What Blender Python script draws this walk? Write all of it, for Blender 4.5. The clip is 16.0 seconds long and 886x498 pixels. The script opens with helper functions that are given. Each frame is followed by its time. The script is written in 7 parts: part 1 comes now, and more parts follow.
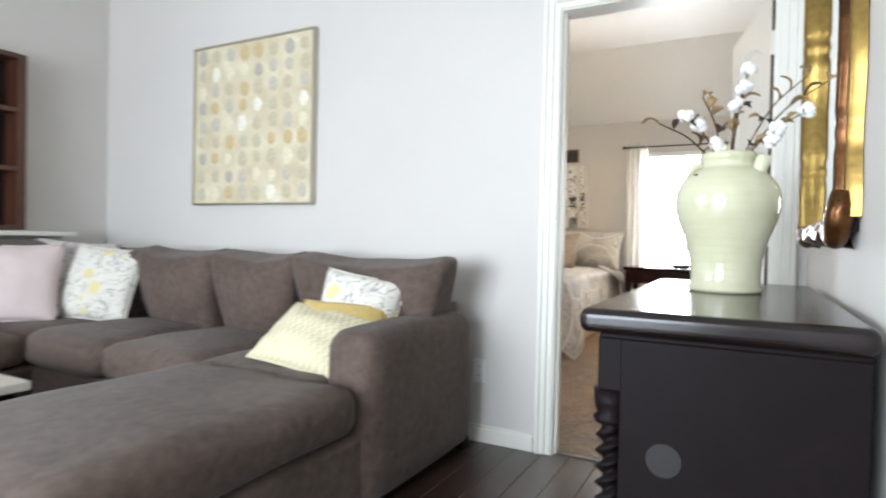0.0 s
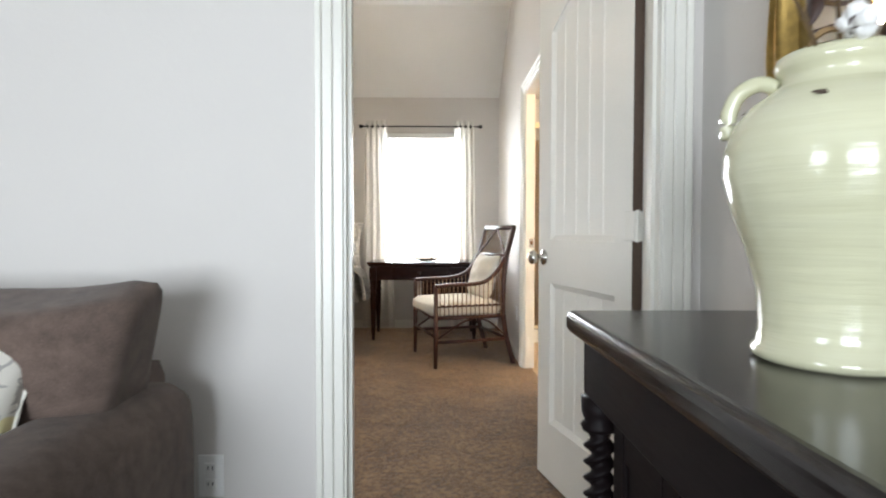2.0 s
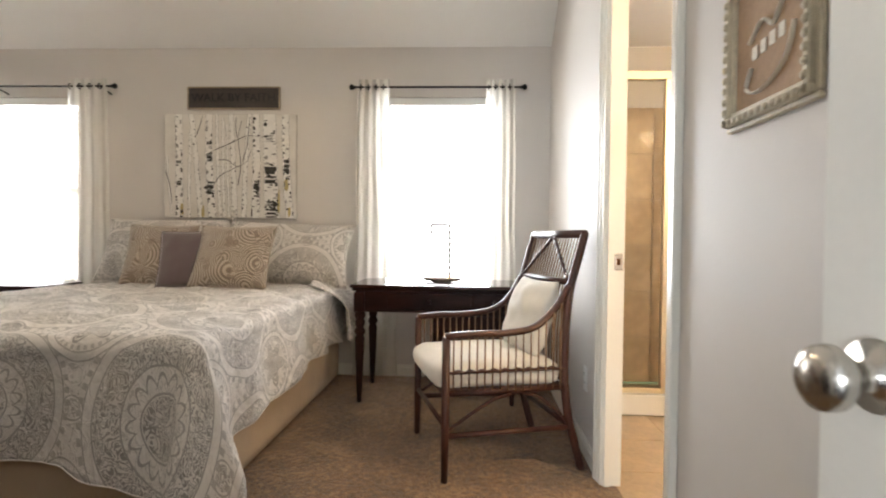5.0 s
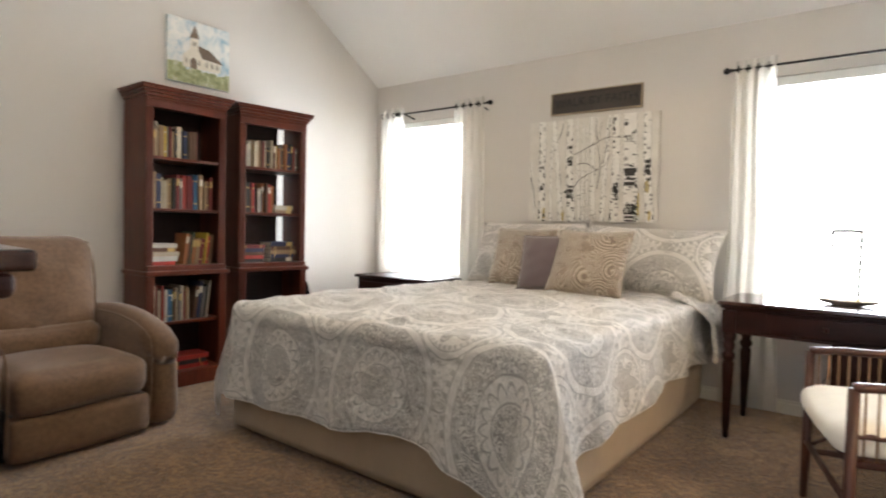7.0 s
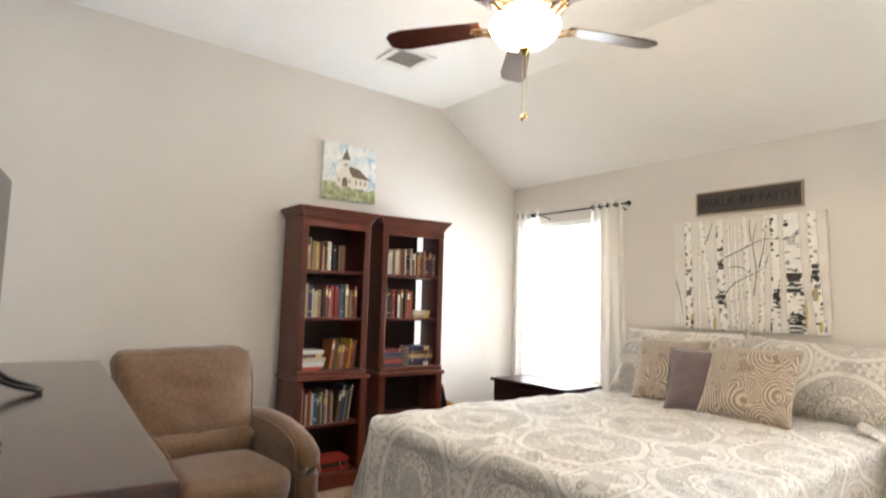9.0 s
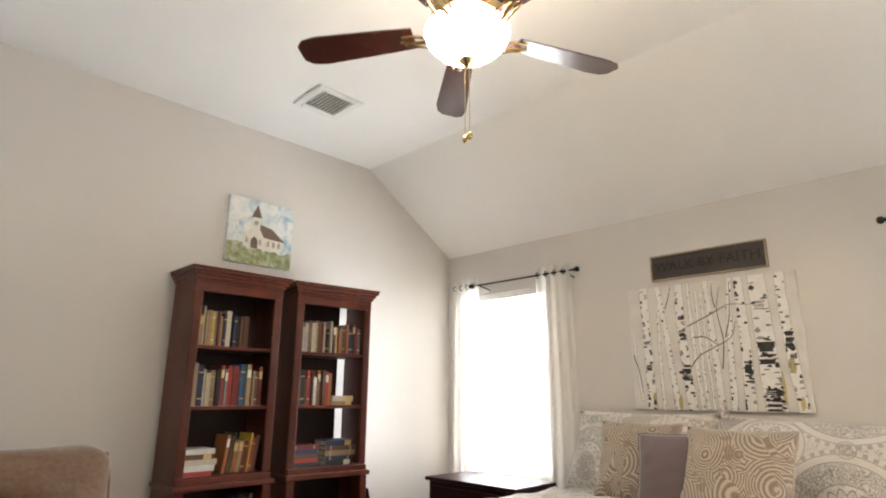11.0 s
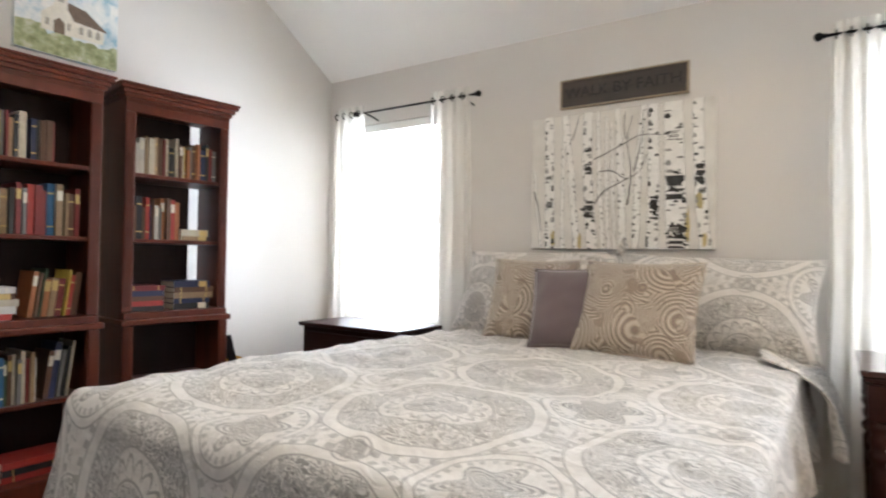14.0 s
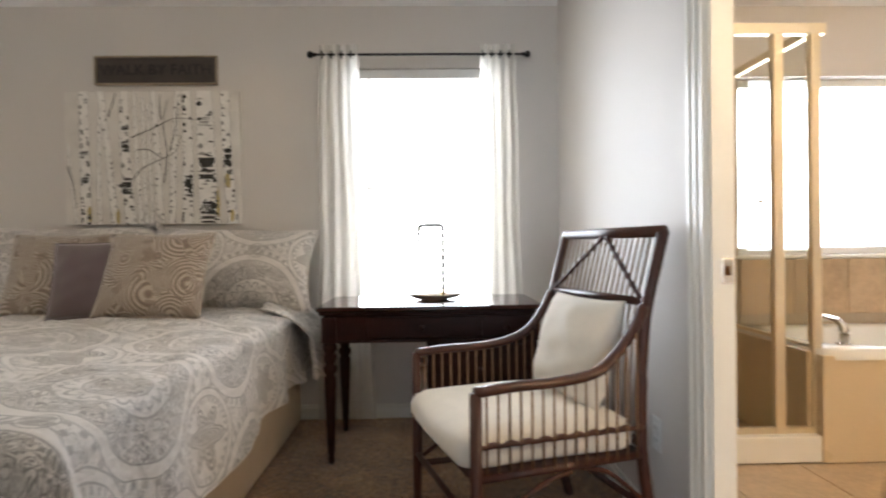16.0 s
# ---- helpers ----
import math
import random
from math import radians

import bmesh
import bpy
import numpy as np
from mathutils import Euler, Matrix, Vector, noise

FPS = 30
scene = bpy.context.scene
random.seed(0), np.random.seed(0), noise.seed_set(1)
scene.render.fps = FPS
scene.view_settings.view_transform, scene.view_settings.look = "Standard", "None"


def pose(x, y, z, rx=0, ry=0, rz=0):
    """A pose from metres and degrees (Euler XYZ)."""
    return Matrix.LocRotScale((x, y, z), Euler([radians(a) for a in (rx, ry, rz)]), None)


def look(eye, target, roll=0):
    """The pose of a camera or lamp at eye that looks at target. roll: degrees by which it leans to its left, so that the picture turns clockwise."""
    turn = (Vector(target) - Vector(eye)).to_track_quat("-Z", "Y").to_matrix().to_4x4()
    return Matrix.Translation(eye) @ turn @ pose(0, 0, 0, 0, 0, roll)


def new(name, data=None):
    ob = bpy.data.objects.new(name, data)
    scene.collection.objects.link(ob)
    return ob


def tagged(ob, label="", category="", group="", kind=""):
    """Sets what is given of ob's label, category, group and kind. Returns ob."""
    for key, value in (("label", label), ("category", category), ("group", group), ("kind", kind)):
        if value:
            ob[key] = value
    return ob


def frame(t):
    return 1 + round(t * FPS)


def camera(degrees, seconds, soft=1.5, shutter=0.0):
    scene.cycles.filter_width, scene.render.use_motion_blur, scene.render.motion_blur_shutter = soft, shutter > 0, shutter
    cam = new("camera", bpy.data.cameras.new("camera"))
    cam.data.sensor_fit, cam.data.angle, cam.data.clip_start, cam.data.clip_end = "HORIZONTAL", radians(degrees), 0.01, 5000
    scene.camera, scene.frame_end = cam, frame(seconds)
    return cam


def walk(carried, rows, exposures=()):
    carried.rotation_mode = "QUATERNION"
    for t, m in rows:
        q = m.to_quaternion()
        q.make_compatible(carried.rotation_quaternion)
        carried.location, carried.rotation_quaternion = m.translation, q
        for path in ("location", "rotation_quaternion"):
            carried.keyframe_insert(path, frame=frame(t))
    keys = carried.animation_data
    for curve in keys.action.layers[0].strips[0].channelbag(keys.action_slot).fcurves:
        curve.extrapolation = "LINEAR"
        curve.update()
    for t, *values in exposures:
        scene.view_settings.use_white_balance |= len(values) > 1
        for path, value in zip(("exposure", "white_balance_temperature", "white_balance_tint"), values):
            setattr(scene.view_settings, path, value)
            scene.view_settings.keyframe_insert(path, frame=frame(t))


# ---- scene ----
cam = camera(75.0, 16.0, 2.0, 0.4)
PATH = [
    (0, (0.456, 0.633, 0.981), (-0.477, 2.402, 0.948), 1.3),
    (0.5, (0.32, 0.934, 0.996), (-0.323, 2.827, 0.949), 0.8),
    (1, (0.195, 1.201, 1.024), (-0.294, 3.14, 0.978), 0.9),
    (1.5, (0.03, 1.427, 1.029), (-0.106, 3.422, 0.989), 0.6),
    (2, (-0.066, 1.636, 1.013), (-0.046, 3.635, 0.955), 0.1),
    (2.5, (-0.072, 1.943, 1.026), (-0.04, 3.942, 0.97), 0.1),
    (3.2, (-0.049, 2.394, 1.016), (0.02, 4.392, 0.966), 0.4),
    (5.3, (0.034, 3.574, 1.026), (-0.153, 5.565, 0.99), 0.5),
    (5.5, (0.005, 3.606, 1.047), (-0.263, 5.587, 0.997), 0.3),
    (6, (0.012, 3.681, 1.055), (-0.682, 5.556, 1.001), 0.7),
    (6.5, (0.036, 3.694, 1.047), (-0.962, 5.426, 0.988), 1.1),
    (7, (-0.001, 3.679, 1.078), (-1.227, 5.257, 1.008), 1.4),
    (7.5, (-0.012, 3.653, 1.093), (-1.433, 5.058, 1.013), 1.7),
    (8, (-0.010, 3.665, 1.104), (-1.542, 4.949, 1.026), 1.8),
    (8.5, (-0.017, 3.668, 1.192), (-1.5715, 4.9257, 1.184), 1.9),
    (9, (0.012, 3.708, 1.292), (-1.5525, 4.9395, 1.476), 1.6),
    (9.5, (-0.065, 3.74, 1.299), (-1.576, 4.997, 1.67), 1.5),
    (12, (-0.738, 4.46, 1.136), (-2.074, 5.867, 1.622), 1.4),
    (12.5, (-0.892, 4.59, 1.087), (-2.235, 6.032, 1.43), 1.3),
    (13, (-0.967, 4.629, 1.069), (-2.273, 6.135, 1.231), 1.2),
    (13.5, (-0.939, 4.645, 1.076), (-2.178, 6.213, 1.159), 1.2),
    (14, (-0.788, 4.577, 1.087), (-1.913, 6.23, 1.122), 0.9),
    (14.5, (-0.607, 4.495, 1.066), (-1.428, 6.319, 1.086), 0.4),
    (15, (-0.479, 4.388, 1.048), (-0.941, 6.333, 1.059), -0.2),
    (15.5, (-0.323, 4.36, 1.001), (-0.54, 6.349, 1.023), -0.3),
    (16, (-0.198, 4.324, 1.017), (-0.148, 6.323, 1.002), -0.7),
]
walk(cam, [(t, look(eye, target, roll)) for t, eye, target, roll in PATH], [(0.0, -0.10, 6450, 10), (1.0, -0.24, 6500, 10), (2.0, -0.40, 6550, 10), (3.0, -0.40, 6700, 10), (5.5, -0.37, 6700, 12), (6.5, -0.16, 6400, 11), (7.5, 0.02, 6400, 10), (8.0, 0.13, 6400, 10), (8.5, 0.36, 6400, 10), (9.0, 0.30, 6400, 10), (9.6, 0.0, 6600, 11), (12.0, -0.03, 6250, 11), (12.5, 0.06, 6000, 11), (14.5, 0.0, 5900, 10), (16.0, -0.76, 6300, 12)])

# ---- light ----
world = bpy.data.worlds.new("world")
scene.world = world
world.use_nodes = True
wt = world.node_tree
sky = wt.nodes.new("ShaderNodeTexSky")
sky.sky_type = "NISHITA"
sky.sun_disc = False
sky.sun_elevation, sky.sun_rotation = radians(58), radians(100)
wt.links.new(sky.outputs[0], wt.nodes["Background"].inputs[0])
wt.nodes["Background"].inputs[1].default_value = 0.12
sun = new("sun", bpy.data.lights.new("sun", "SUN"))
sun.data.energy, sun.data.angle, sun.data.color = 2.5, radians(0.5), (1.0, 0.95, 0.88)
sun.matrix_world = look((6, 0.5, 11), (0, 0, 0))


def window_light(name, eye, target, width, height, watts, colour):
    """Daylight that comes in through one opening."""
    data = bpy.data.lights.new(name, "AREA")
    data.shape, data.size, data.size_y = "RECTANGLE", width, height
    data.energy, data.color, data.spread = watts, colour, radians(105)
    ob = new(name, data)
    ob.matrix_world = look(eye, target)
    return ob


DAY = (0.84, 0.92, 1.0)
COOL = (0.815, 0.905, 1.0)
window_light("daylight_bed_left", (-3.36, 7.68, 1.36), (-3.36, 0, 2.3), 0.70, 1.30, 27, DAY)
window_light("daylight_bed_right", (-0.22, 7.68, 1.36), (-0.22, 0, 2.3), 0.74, 1.30, 34, DAY)
window_light("daylight_bath", (2.3, 7.70, 1.46), (2.3, 0, 1.2), 1.2, 1.0, 9, DAY)
window_light("daylight_living_back", (-1.2, -2.92, 1.25), (-1.2, 5, 1.1), 2.3, 1.8, 140, COOL)
window_light("daylight_living_side", (-3.62, -0.9, 1.35), (3, -0.2, 1.2), 1.5, 1.4, 66, COOL)


# ---- materials ----
class V:
    """A socket with arithmetic."""

    def __init__(self, tree, s):
        self.tree, self.s = tree, s

    def op(self, kind, *others, clamp=False):
        n = self.tree.nodes.new("ShaderNodeMath")
        n.operation, n.use_clamp = kind, clamp
        for i, v in enumerate((self, *others)):
            if isinstance(v, V):
                self.tree.links.new(v.s, n.inputs[i])
            else:
                n.inputs[i].default_value = v
        return V(self.tree, n.outputs[0])

    def __add__(self, o): return self.op("ADD", o)
    def __sub__(self, o): return self.op("SUBTRACT", o)
    def __mul__(self, o): return self.op("MULTIPLY", o)
    def __truediv__(self, o): return self.op("DIVIDE", o)
    def lt(self, o): return self.op("LESS_THAN", o)
    def gt(self, o): return self.op("GREATER_THAN", o)
    def near(self, v, w): return self.op("COMPARE", v, w)
    def sin(self): return self.op("SINE")
    def frac(self): return self.op("FRACT")
    def floor(self): return self.op("FLOOR")
    def max(self, o): return self.op("MAXIMUM", o)
    def min(self, o): return self.op("MINIMUM", o)
    def clamp(self): return self.op("ADD", 0.0, clamp=True)


class Surface:
    def __init__(self, name):
        self.mat = bpy.data.materials.new(name)
        self.mat.use_nodes = True
        self.tree = self.mat.node_tree
        self.bsdf = self.tree.nodes["Principled BSDF"]

    def node(self, kind):
        return self.tree.nodes.new(kind)

    def link(self, a, b):
        self.tree.links.new(a.s if isinstance(a, V) else a, b)

    def coord(self, kind="Object", scale=(1, 1, 1)):
        m = self.node("ShaderNodeMapping")
        m.inputs["Scale"].default_value = scale
        self.link(self.node("ShaderNodeTexCoord").outputs[kind], m.inputs[0])
        return m.outputs[0]

    def xyz(self, vec):
        n = self.node("ShaderNodeSeparateXYZ")
        self.link(vec, n.inputs[0])
        return [V(self.tree, n.outputs[i]) for i in range(3)]

    def noise(self, vec, scale, detail=3, rough=0.55, twist=0.0):
        n = self.node("ShaderNodeTexNoise")
        n.inputs["Scale"].default_value = scale
        n.inputs["Detail"].default_value = detail
        n.inputs["Roughness"].default_value = rough
        n.inputs["Distortion"].default_value = twist
        self.link(vec, n.inputs["Vector"])
        return V(self.tree, n.outputs[0])

    def voronoi(self, vec, scale, what="Distance"):
        n = self.node("ShaderNodeTexVoronoi")
        n.inputs["Scale"].default_value = scale
        self.link(vec, n.inputs["Vector"])
        return n.outputs[what]

    def ramp(self, fac, *stops):
        n = self.node("ShaderNodeValToRGB")
        while len(n.color_ramp.elements) < len(stops):
            n.color_ramp.elements.new(0.5)
        for e, (p, c) in zip(n.color_ramp.elements, stops):
            e.position, e.color = p, (*c, 1)
        self.link(fac, n.inputs[0])
        return n.outputs[0]

    def mix(self, fac, a, b, how="MIX"):
        n = self.node("ShaderNodeMix")
        n.data_type, n.blend_type = "RGBA", how
        for s, v in ((n.inputs[0], fac), (n.inputs[6], a), (n.inputs[7], b)):
            if isinstance(v, tuple):
                s.default_value = (*v, 1)
            elif isinstance(v, (int, float)):
                s.default_value = v
            else:
                self.link(v, s)
        return n.outputs[2]

    def colour(self, c):
        if isinstance(c, tuple):
            self.bsdf.inputs["Base Color"].default_value = (*c, 1)
        else:
            self.link(c, self.bsdf.inputs["Base Color"])

    def bump(self, height, strength=0.2, distance=0.01):
        n = self.node("ShaderNodeBump")
        n.inputs["Strength"].default_value = strength
        n.inputs["Distance"].default_value = distance
        self.link(height, n.inputs["Height"])
        self.link(n.outputs[0], self.bsdf.inputs["Normal"])

    def set(self, **values):
        for k, v in values.items():
            s = self.bsdf.inputs[k.replace("_", " ").title().replace("Ior", "IOR")]
            if isinstance(v, (V,)):
                self.link(v, s)
            else:
                s.default_value = v
        return self


def shade(c, k):
    return tuple(min(1.0, max(0.0, v * k)) for v in c)


def plain(name, c, rough=0.5, metal=0.0, var=0.12, big=3.0, fine=90.0, bump=0.1, stretch=(1, 1, 1), distance=0.004, coat=0.0, vary=0.0):
    """A surface with stains at a large scale, grain at a fine one and a little relief."""
    s = Surface(name)
    vec = s.coord("Object", stretch)
    a, b = s.noise(vec, big, 4), s.noise(vec, fine, 2)
    fac = a * 0.6 + b * 0.4
    col = s.ramp(fac, (0.3, shade(c, 1 - var)), (0.7, shade(c, 1 + var)))
    if vary:
        info = s.node("ShaderNodeObjectInfo")
        r = V(s.tree, info.outputs["Random"])
        grey = s.ramp(r, (0.0, (1 - vary,) * 3), (1.0, (1.0, 1.0, 1.0)))
        col = s.mix(1.0, col, grey, "MULTIPLY")
    s.colour(col)
    s.set(roughness=(a - 0.5) * 0.25 + rough, metallic=metal, coat_weight=coat)
    if bump:
        s.bump(b, bump, distance)
    return s.mat


def wood(name, c, rough=0.35, along="z", grain=14.0, coat=0.25, dark=0.45, vary=0.0, spec=0.5):
    """Stained wood: long grain, pores and a thin varnish."""
    s = Surface(name)
    st = {"x": (0.12, 1, 1), "y": (1, 0.12, 1), "z": (1, 1, 0.12)}[along]
    vec = s.coord("Object", st)
    a, b, w = s.noise(vec, grain, 5, 0.6, 1.2), s.noise(vec, 160, 2), s.noise(vec, 2.2, 2)
    col = s.ramp(a * 0.7 + w * 0.3, (0.32, shade(c, dark)), (0.52, c), (0.72, shade(c, 1.35)))
    if vary:
        info = s.node("ShaderNodeObjectInfo")
        grey = s.ramp(V(s.tree, info.outputs["Random"]), (0.0, (1 - vary,) * 3), (1.0, (1.0, 1.0, 1.0)))
        col = s.mix(1.0, col, grey, "MULTIPLY")
    s.colour(col)
    s.set(roughness=(b - 0.5) * 0.08 + rough, coat_weight=coat, coat_roughness=0.25, specular_ior_level=spec)
    s.bump(b, 0.04, 0.001)
    return s.mat


def wall_paint(name, c):
    s = Surface(name)
    vec = s.coord()
    a, b, d = s.noise(vec, 0.9, 3), s.noise(vec, 55, 3), s.noise(vec, 210, 2)
    s.colour(s.ramp(a, (0.3, shade(c, 0.965)), (0.7, shade(c, 1.025))))
    s.set(roughness=(a - 0.5) * 0.15 + 0.62)
    s.bump(b * 0.7 + d * 0.3, 0.22, 0.003)
    return s.mat


def fabric(name, c, var=0.25, weave=420.0, rough=0.95, mottle=26.0, sheen=0.25, bump=0.35):
    s = Surface(name)
    vec = s.coord()
    a, m, b = s.noise(vec, 3.5, 3), s.noise(vec, mottle, 3), s.noise(vec, weave, 2)
    s.colour(s.ramp(a * 0.3 + m * 0.4 + b * 0.3, (0.32, shade(c, 1 - var)), (0.68, shade(c, 1 + var))))
    s.set(roughness=rough, sheen_weight=sheen, sheen_roughness=0.5)
    s.bump(m * 0.4 + b * 0.6, bump, 0.004)
    return s.mat


def glowing(name, c, strength):
    s = Surface(name)
    s.colour(c)
    s.set(emission_color=(*c, 1), emission_strength=strength)
    return s.mat


def carpet_pile():
    s = Surface("carpet")
    vec = s.coord()
    a, m, b, f = s.noise(vec, 0.9, 3), s.noise(vec, 5.5, 4, 0.6, 0.8), s.noise(vec, 38, 4, 0.75), s.noise(vec, 150, 3, 0.7)
    fac = a * 0.12 + m * 0.16 + b * 0.40 + f * 0.32
    s.colour(s.ramp(fac, (0.41, (0.040, 0.017, 0.005)), (0.50, (0.165, 0.080, 0.024)), (0.58, (0.42, 0.255, 0.110))))
    s.set(roughness=1.0, sheen_weight=0.3)
    s.bump(m * 0.5 + b * 0.4 + f * 0.4, 0.9, 0.022)
    return s.mat


def medallions(name, cu=0.655, cv=0.62, u0=-1.635, v0=5.80, ground=(0.765, 0.73, 0.685), ink=(0.205, 0.192, 0.178)):
    """Printed cotton: ring medallions with scrollwork, petalled flowers between them and leaf garlands, in grey on off-white."""
    s = Surface(name)
    uv = s.coord("UV")
    u, v, _ = s.xyz(uv)

    def rose(ou, ov):
        x = (((u - u0) / cu + (ou + 0.5)).frac() - 0.5) * cu
        y = (((v - v0) / cv + (ov + 0.5)).frac() - 0.5) * cv
        return (x * x + y * y).op("SQRT"), y.op("ARCTAN2", x)

    ar, aa = rose(0.0, 0.0)
    br, ba = rose(0.5, 0.5)
    c1, _a = rose(0.5, 0.0)
    c2, _a = rose(0.0, 0.5)
    cr = c1.min(c2)
    lace = s.noise(uv, 19, 2, 0.45, 1.6)
    curls = (lace * 9.0).frac().lt(0.47)
    vine = (lace - 0.5).op("ABSOLUTE").lt(0.022)
    # large medallion
    heart = ar.lt(0.074) * (curls * 0.75 + 0.16)
    star = (ar - (aa * 8).sin().op("ABSOLUTE") * 0.030).near(0.098, 0.0050) * 0.75
    inner = ar.near(0.114, 0.033) * vine * 0.45
    band = ar.near(0.197, 0.046) * (curls * 0.85 + 0.04)
    lines = ar.near(0.080, 0.003).max(ar.near(0.148, 0.003)).max(ar.near(0.247, 0.003)).max(ar.near(0.286, 0.0025)) * 0.75
    leaves = ar.near(0.300, 0.010) * (aa * 44).sin().gt(0.05) * 0.62
    # flower with six petals in a pale ring
    pr = br - (ba * 6).sin() * 0.022
    flower = pr.lt(0.088) * ((pr * 330).sin().gt(-0.1) * 0.72 + 0.10)
    blines = br.near(0.134, 0.0028).max(br.near(0.160, 0.0028)) * 0.7
    bleaves = br.near(0.121, 0.008) * (ba * 30).sin().gt(0.1) * 0.55
    small = (cr.lt(0.033) * (curls * 0.7 + 0.12)).max(cr.near(0.042, 0.0028) * 0.7)
    field = ar.gt(0.312) * br.gt(0.166) * cr.gt(0.05) * (vine * 0.55 + 0.03)
    print_ = heart.max(star).max(inner).max(band).max(lines).max(leaves * br.gt(0.162)).max(flower).max(blines).max(bleaves).max(small).max(field)
    worn = s.noise(uv, 7, 3)
    fibre = s.noise(uv, 500, 2)
    fac = (print_ * (worn * 0.5 + 0.68)).clamp()
    warm = s.ramp(s.noise(uv, 2.6, 1), (0.45, ink), (0.68, (0.26, 0.228, 0.185)))
    base = s.ramp(worn * 0.6 + fibre * 0.4, (0.3, shade(ground, 0.93)), (0.7, shade(ground, 1.05)))
    s.colour(s.mix(fac * 0.90, base, warm))
    s.set(roughness=0.9, sheen_weight=0.2)
    s.bump(fac * 0.30 + fibre * 0.3 + s.noise(uv, 13, 4, 0.6, 0.8) * 2.0, 0.7, 0.020)
    return s.mat


def swirls(name):
    """Taupe cloth with embroidered concentric arcs in cream thread."""
    s = Surface(name)
    uv = s.coord("UV")
    n = s.node("ShaderNodeTexVoronoi")
    n.inputs["Scale"].default_value = 7.0
    s.link(uv, n.inputs["Vector"])
    m2 = s.node("ShaderNodeMapping")
    m2.inputs["Location"].default_value = (0.37, 0.21, 0.4)
    s.link(uv, m2.inputs[0])
    d1 = V(s.tree, n.outputs["Distance"])
    d2 = V(s.tree, s.voronoi(m2.outputs[0], 5.2))
    pick = s.noise(uv, 7, 1, 0.4).gt(0.5)
    d = d1 * pick + d2 * (pick * -1.0 + 1.0)
    arcs = (d * 84).sin() * 1.2 + 0.40
    gaps = s.noise(uv, 9, 2).gt(0.38)
    fac = arcs.clamp() * (gaps * 0.60 + 0.28)
    s.colour(s.mix(fac, s.ramp(s.noise(uv, 240, 2), (0.3, (0.185, 0.140, 0.108)), (0.7, (0.27, 0.215, 0.170))), (0.52, 0.445, 0.360)))
    s.set(roughness=0.7, sheen_weight=0.3)
    s.bump(fac, 0.6, 0.005)
    return s.mat


def floral(name, ground, ink, accent):
    s = Surface(name)
    uv = s.coord("UV")
    d = V(s.tree, s.voronoi(uv, 7.0))
    pet = d.lt(0.28)
    vine = (s.noise(uv, 16, 2, 0.5, 1.0) - 0.5).op("ABSOLUTE").lt(0.022)
    c = s.mix(pet, ground, accent)
    c = s.mix(vine * d.gt(0.3), c, ink)
    s.colour(c)
    s.set(roughness=0.9, sheen_weight=0.2)
    s.bump(s.noise(uv, 380, 2), 0.3, 0.003)
    return s.mat


def basket(name, c):
    """Chunky woven cotton."""
    s = Surface(name)
    uv = s.coord("UV")
    u, v, _ = s.xyz(uv)
    row = (v * 34).floor()
    h = ((u * 34 + row * 0.5) * 6.2832).sin() * (v * 34 * 6.2832).sin()
    s.colour(s.ramp(h * 0.5 + 0.5, (0.2, shade(c, 0.88)), (0.75, shade(c, 1.05))))
    s.set(roughness=0.9)
    s.bump(h, 0.35, 0.006)
    return s.mat


def sheer():
    s = Surface("sheer_curtain")
    uv = s.coord("UV")
    twig = (s.noise(uv, 5, 3, 0.5, 0.6) - 0.5).op("ABSOLUTE").lt(0.006)
    s.colour(s.mix(twig * 0.35, (0.84, 0.82, 0.76), (0.55, 0.52, 0.44)))
    s.set(roughness=0.9)
    t = s.node("ShaderNodeBsdfTranslucent")
    t.inputs[0].default_value = (0.94, 0.92, 0.86, 1)
    mx = s.node("ShaderNodeMixShader")
    mx.inputs[0].default_value = 0.62
    clear = s.node("ShaderNodeBsdfTransparent")
    thin = s.node("ShaderNodeMixShader")
    thin.inputs[0].default_value = 0.33
    out = s.tree.nodes["Material Output"]
    s.link(s.bsdf.outputs[0], mx.inputs[1])
    s.link(t.outputs[0], mx.inputs[2])
    s.link(mx.outputs[0], thin.inputs[1])
    s.link(clear.outputs[0], thin.inputs[2])
    s.link(thin.outputs[0], out.inputs[0])
    s.bump(s.noise(uv, 300, 2), 0.15, 0.002)
    return s.mat


def glass(name, tint=(1, 1, 1), rough=0.0):
    s = Surface(name)
    s.colour(tint)
    s.set(roughness=rough, transmission_weight=1.0, ior=1.1)
    return s.mat


WALL = (0.64, 0.61, 0.575)
M_WALL = wall_paint("greige_wall_paint", WALL)
M_CEIL = wall_paint("ceiling_paint", (0.88, 0.875, 0.855))
M_TRIM = plain("trim_paint", (0.78, 0.765, 0.70), 0.34, var=0.03, bump=0.05)
M_DOOR = plain("door_paint", (0.80, 0.785, 0.73), 0.40, var=0.03, bump=0.06)
M_CARPET = carpet_pile()
M_PLANK = wood("dark_floor_wood", (0.060, 0.032, 0.022), 0.33, "y", 10, 0.35, 0.5, 0.35)
M_ESPRESSO = wood("espresso_wood", (0.0070, 0.0043, 0.0046), 0.5, "y", 9, 0.0, 0.75, 0.0, 0.10)
M_ESPRESSO_TOP = wood("polished_espresso", (0.010, 0.006, 0.0055), 0.20, "y", 9, 0.0, 0.75, 0.0, 0.42)
# base near twice M_MAHOGANY: reflected light painted into the tops, besides the polish
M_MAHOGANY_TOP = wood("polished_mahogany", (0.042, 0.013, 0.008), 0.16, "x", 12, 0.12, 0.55)
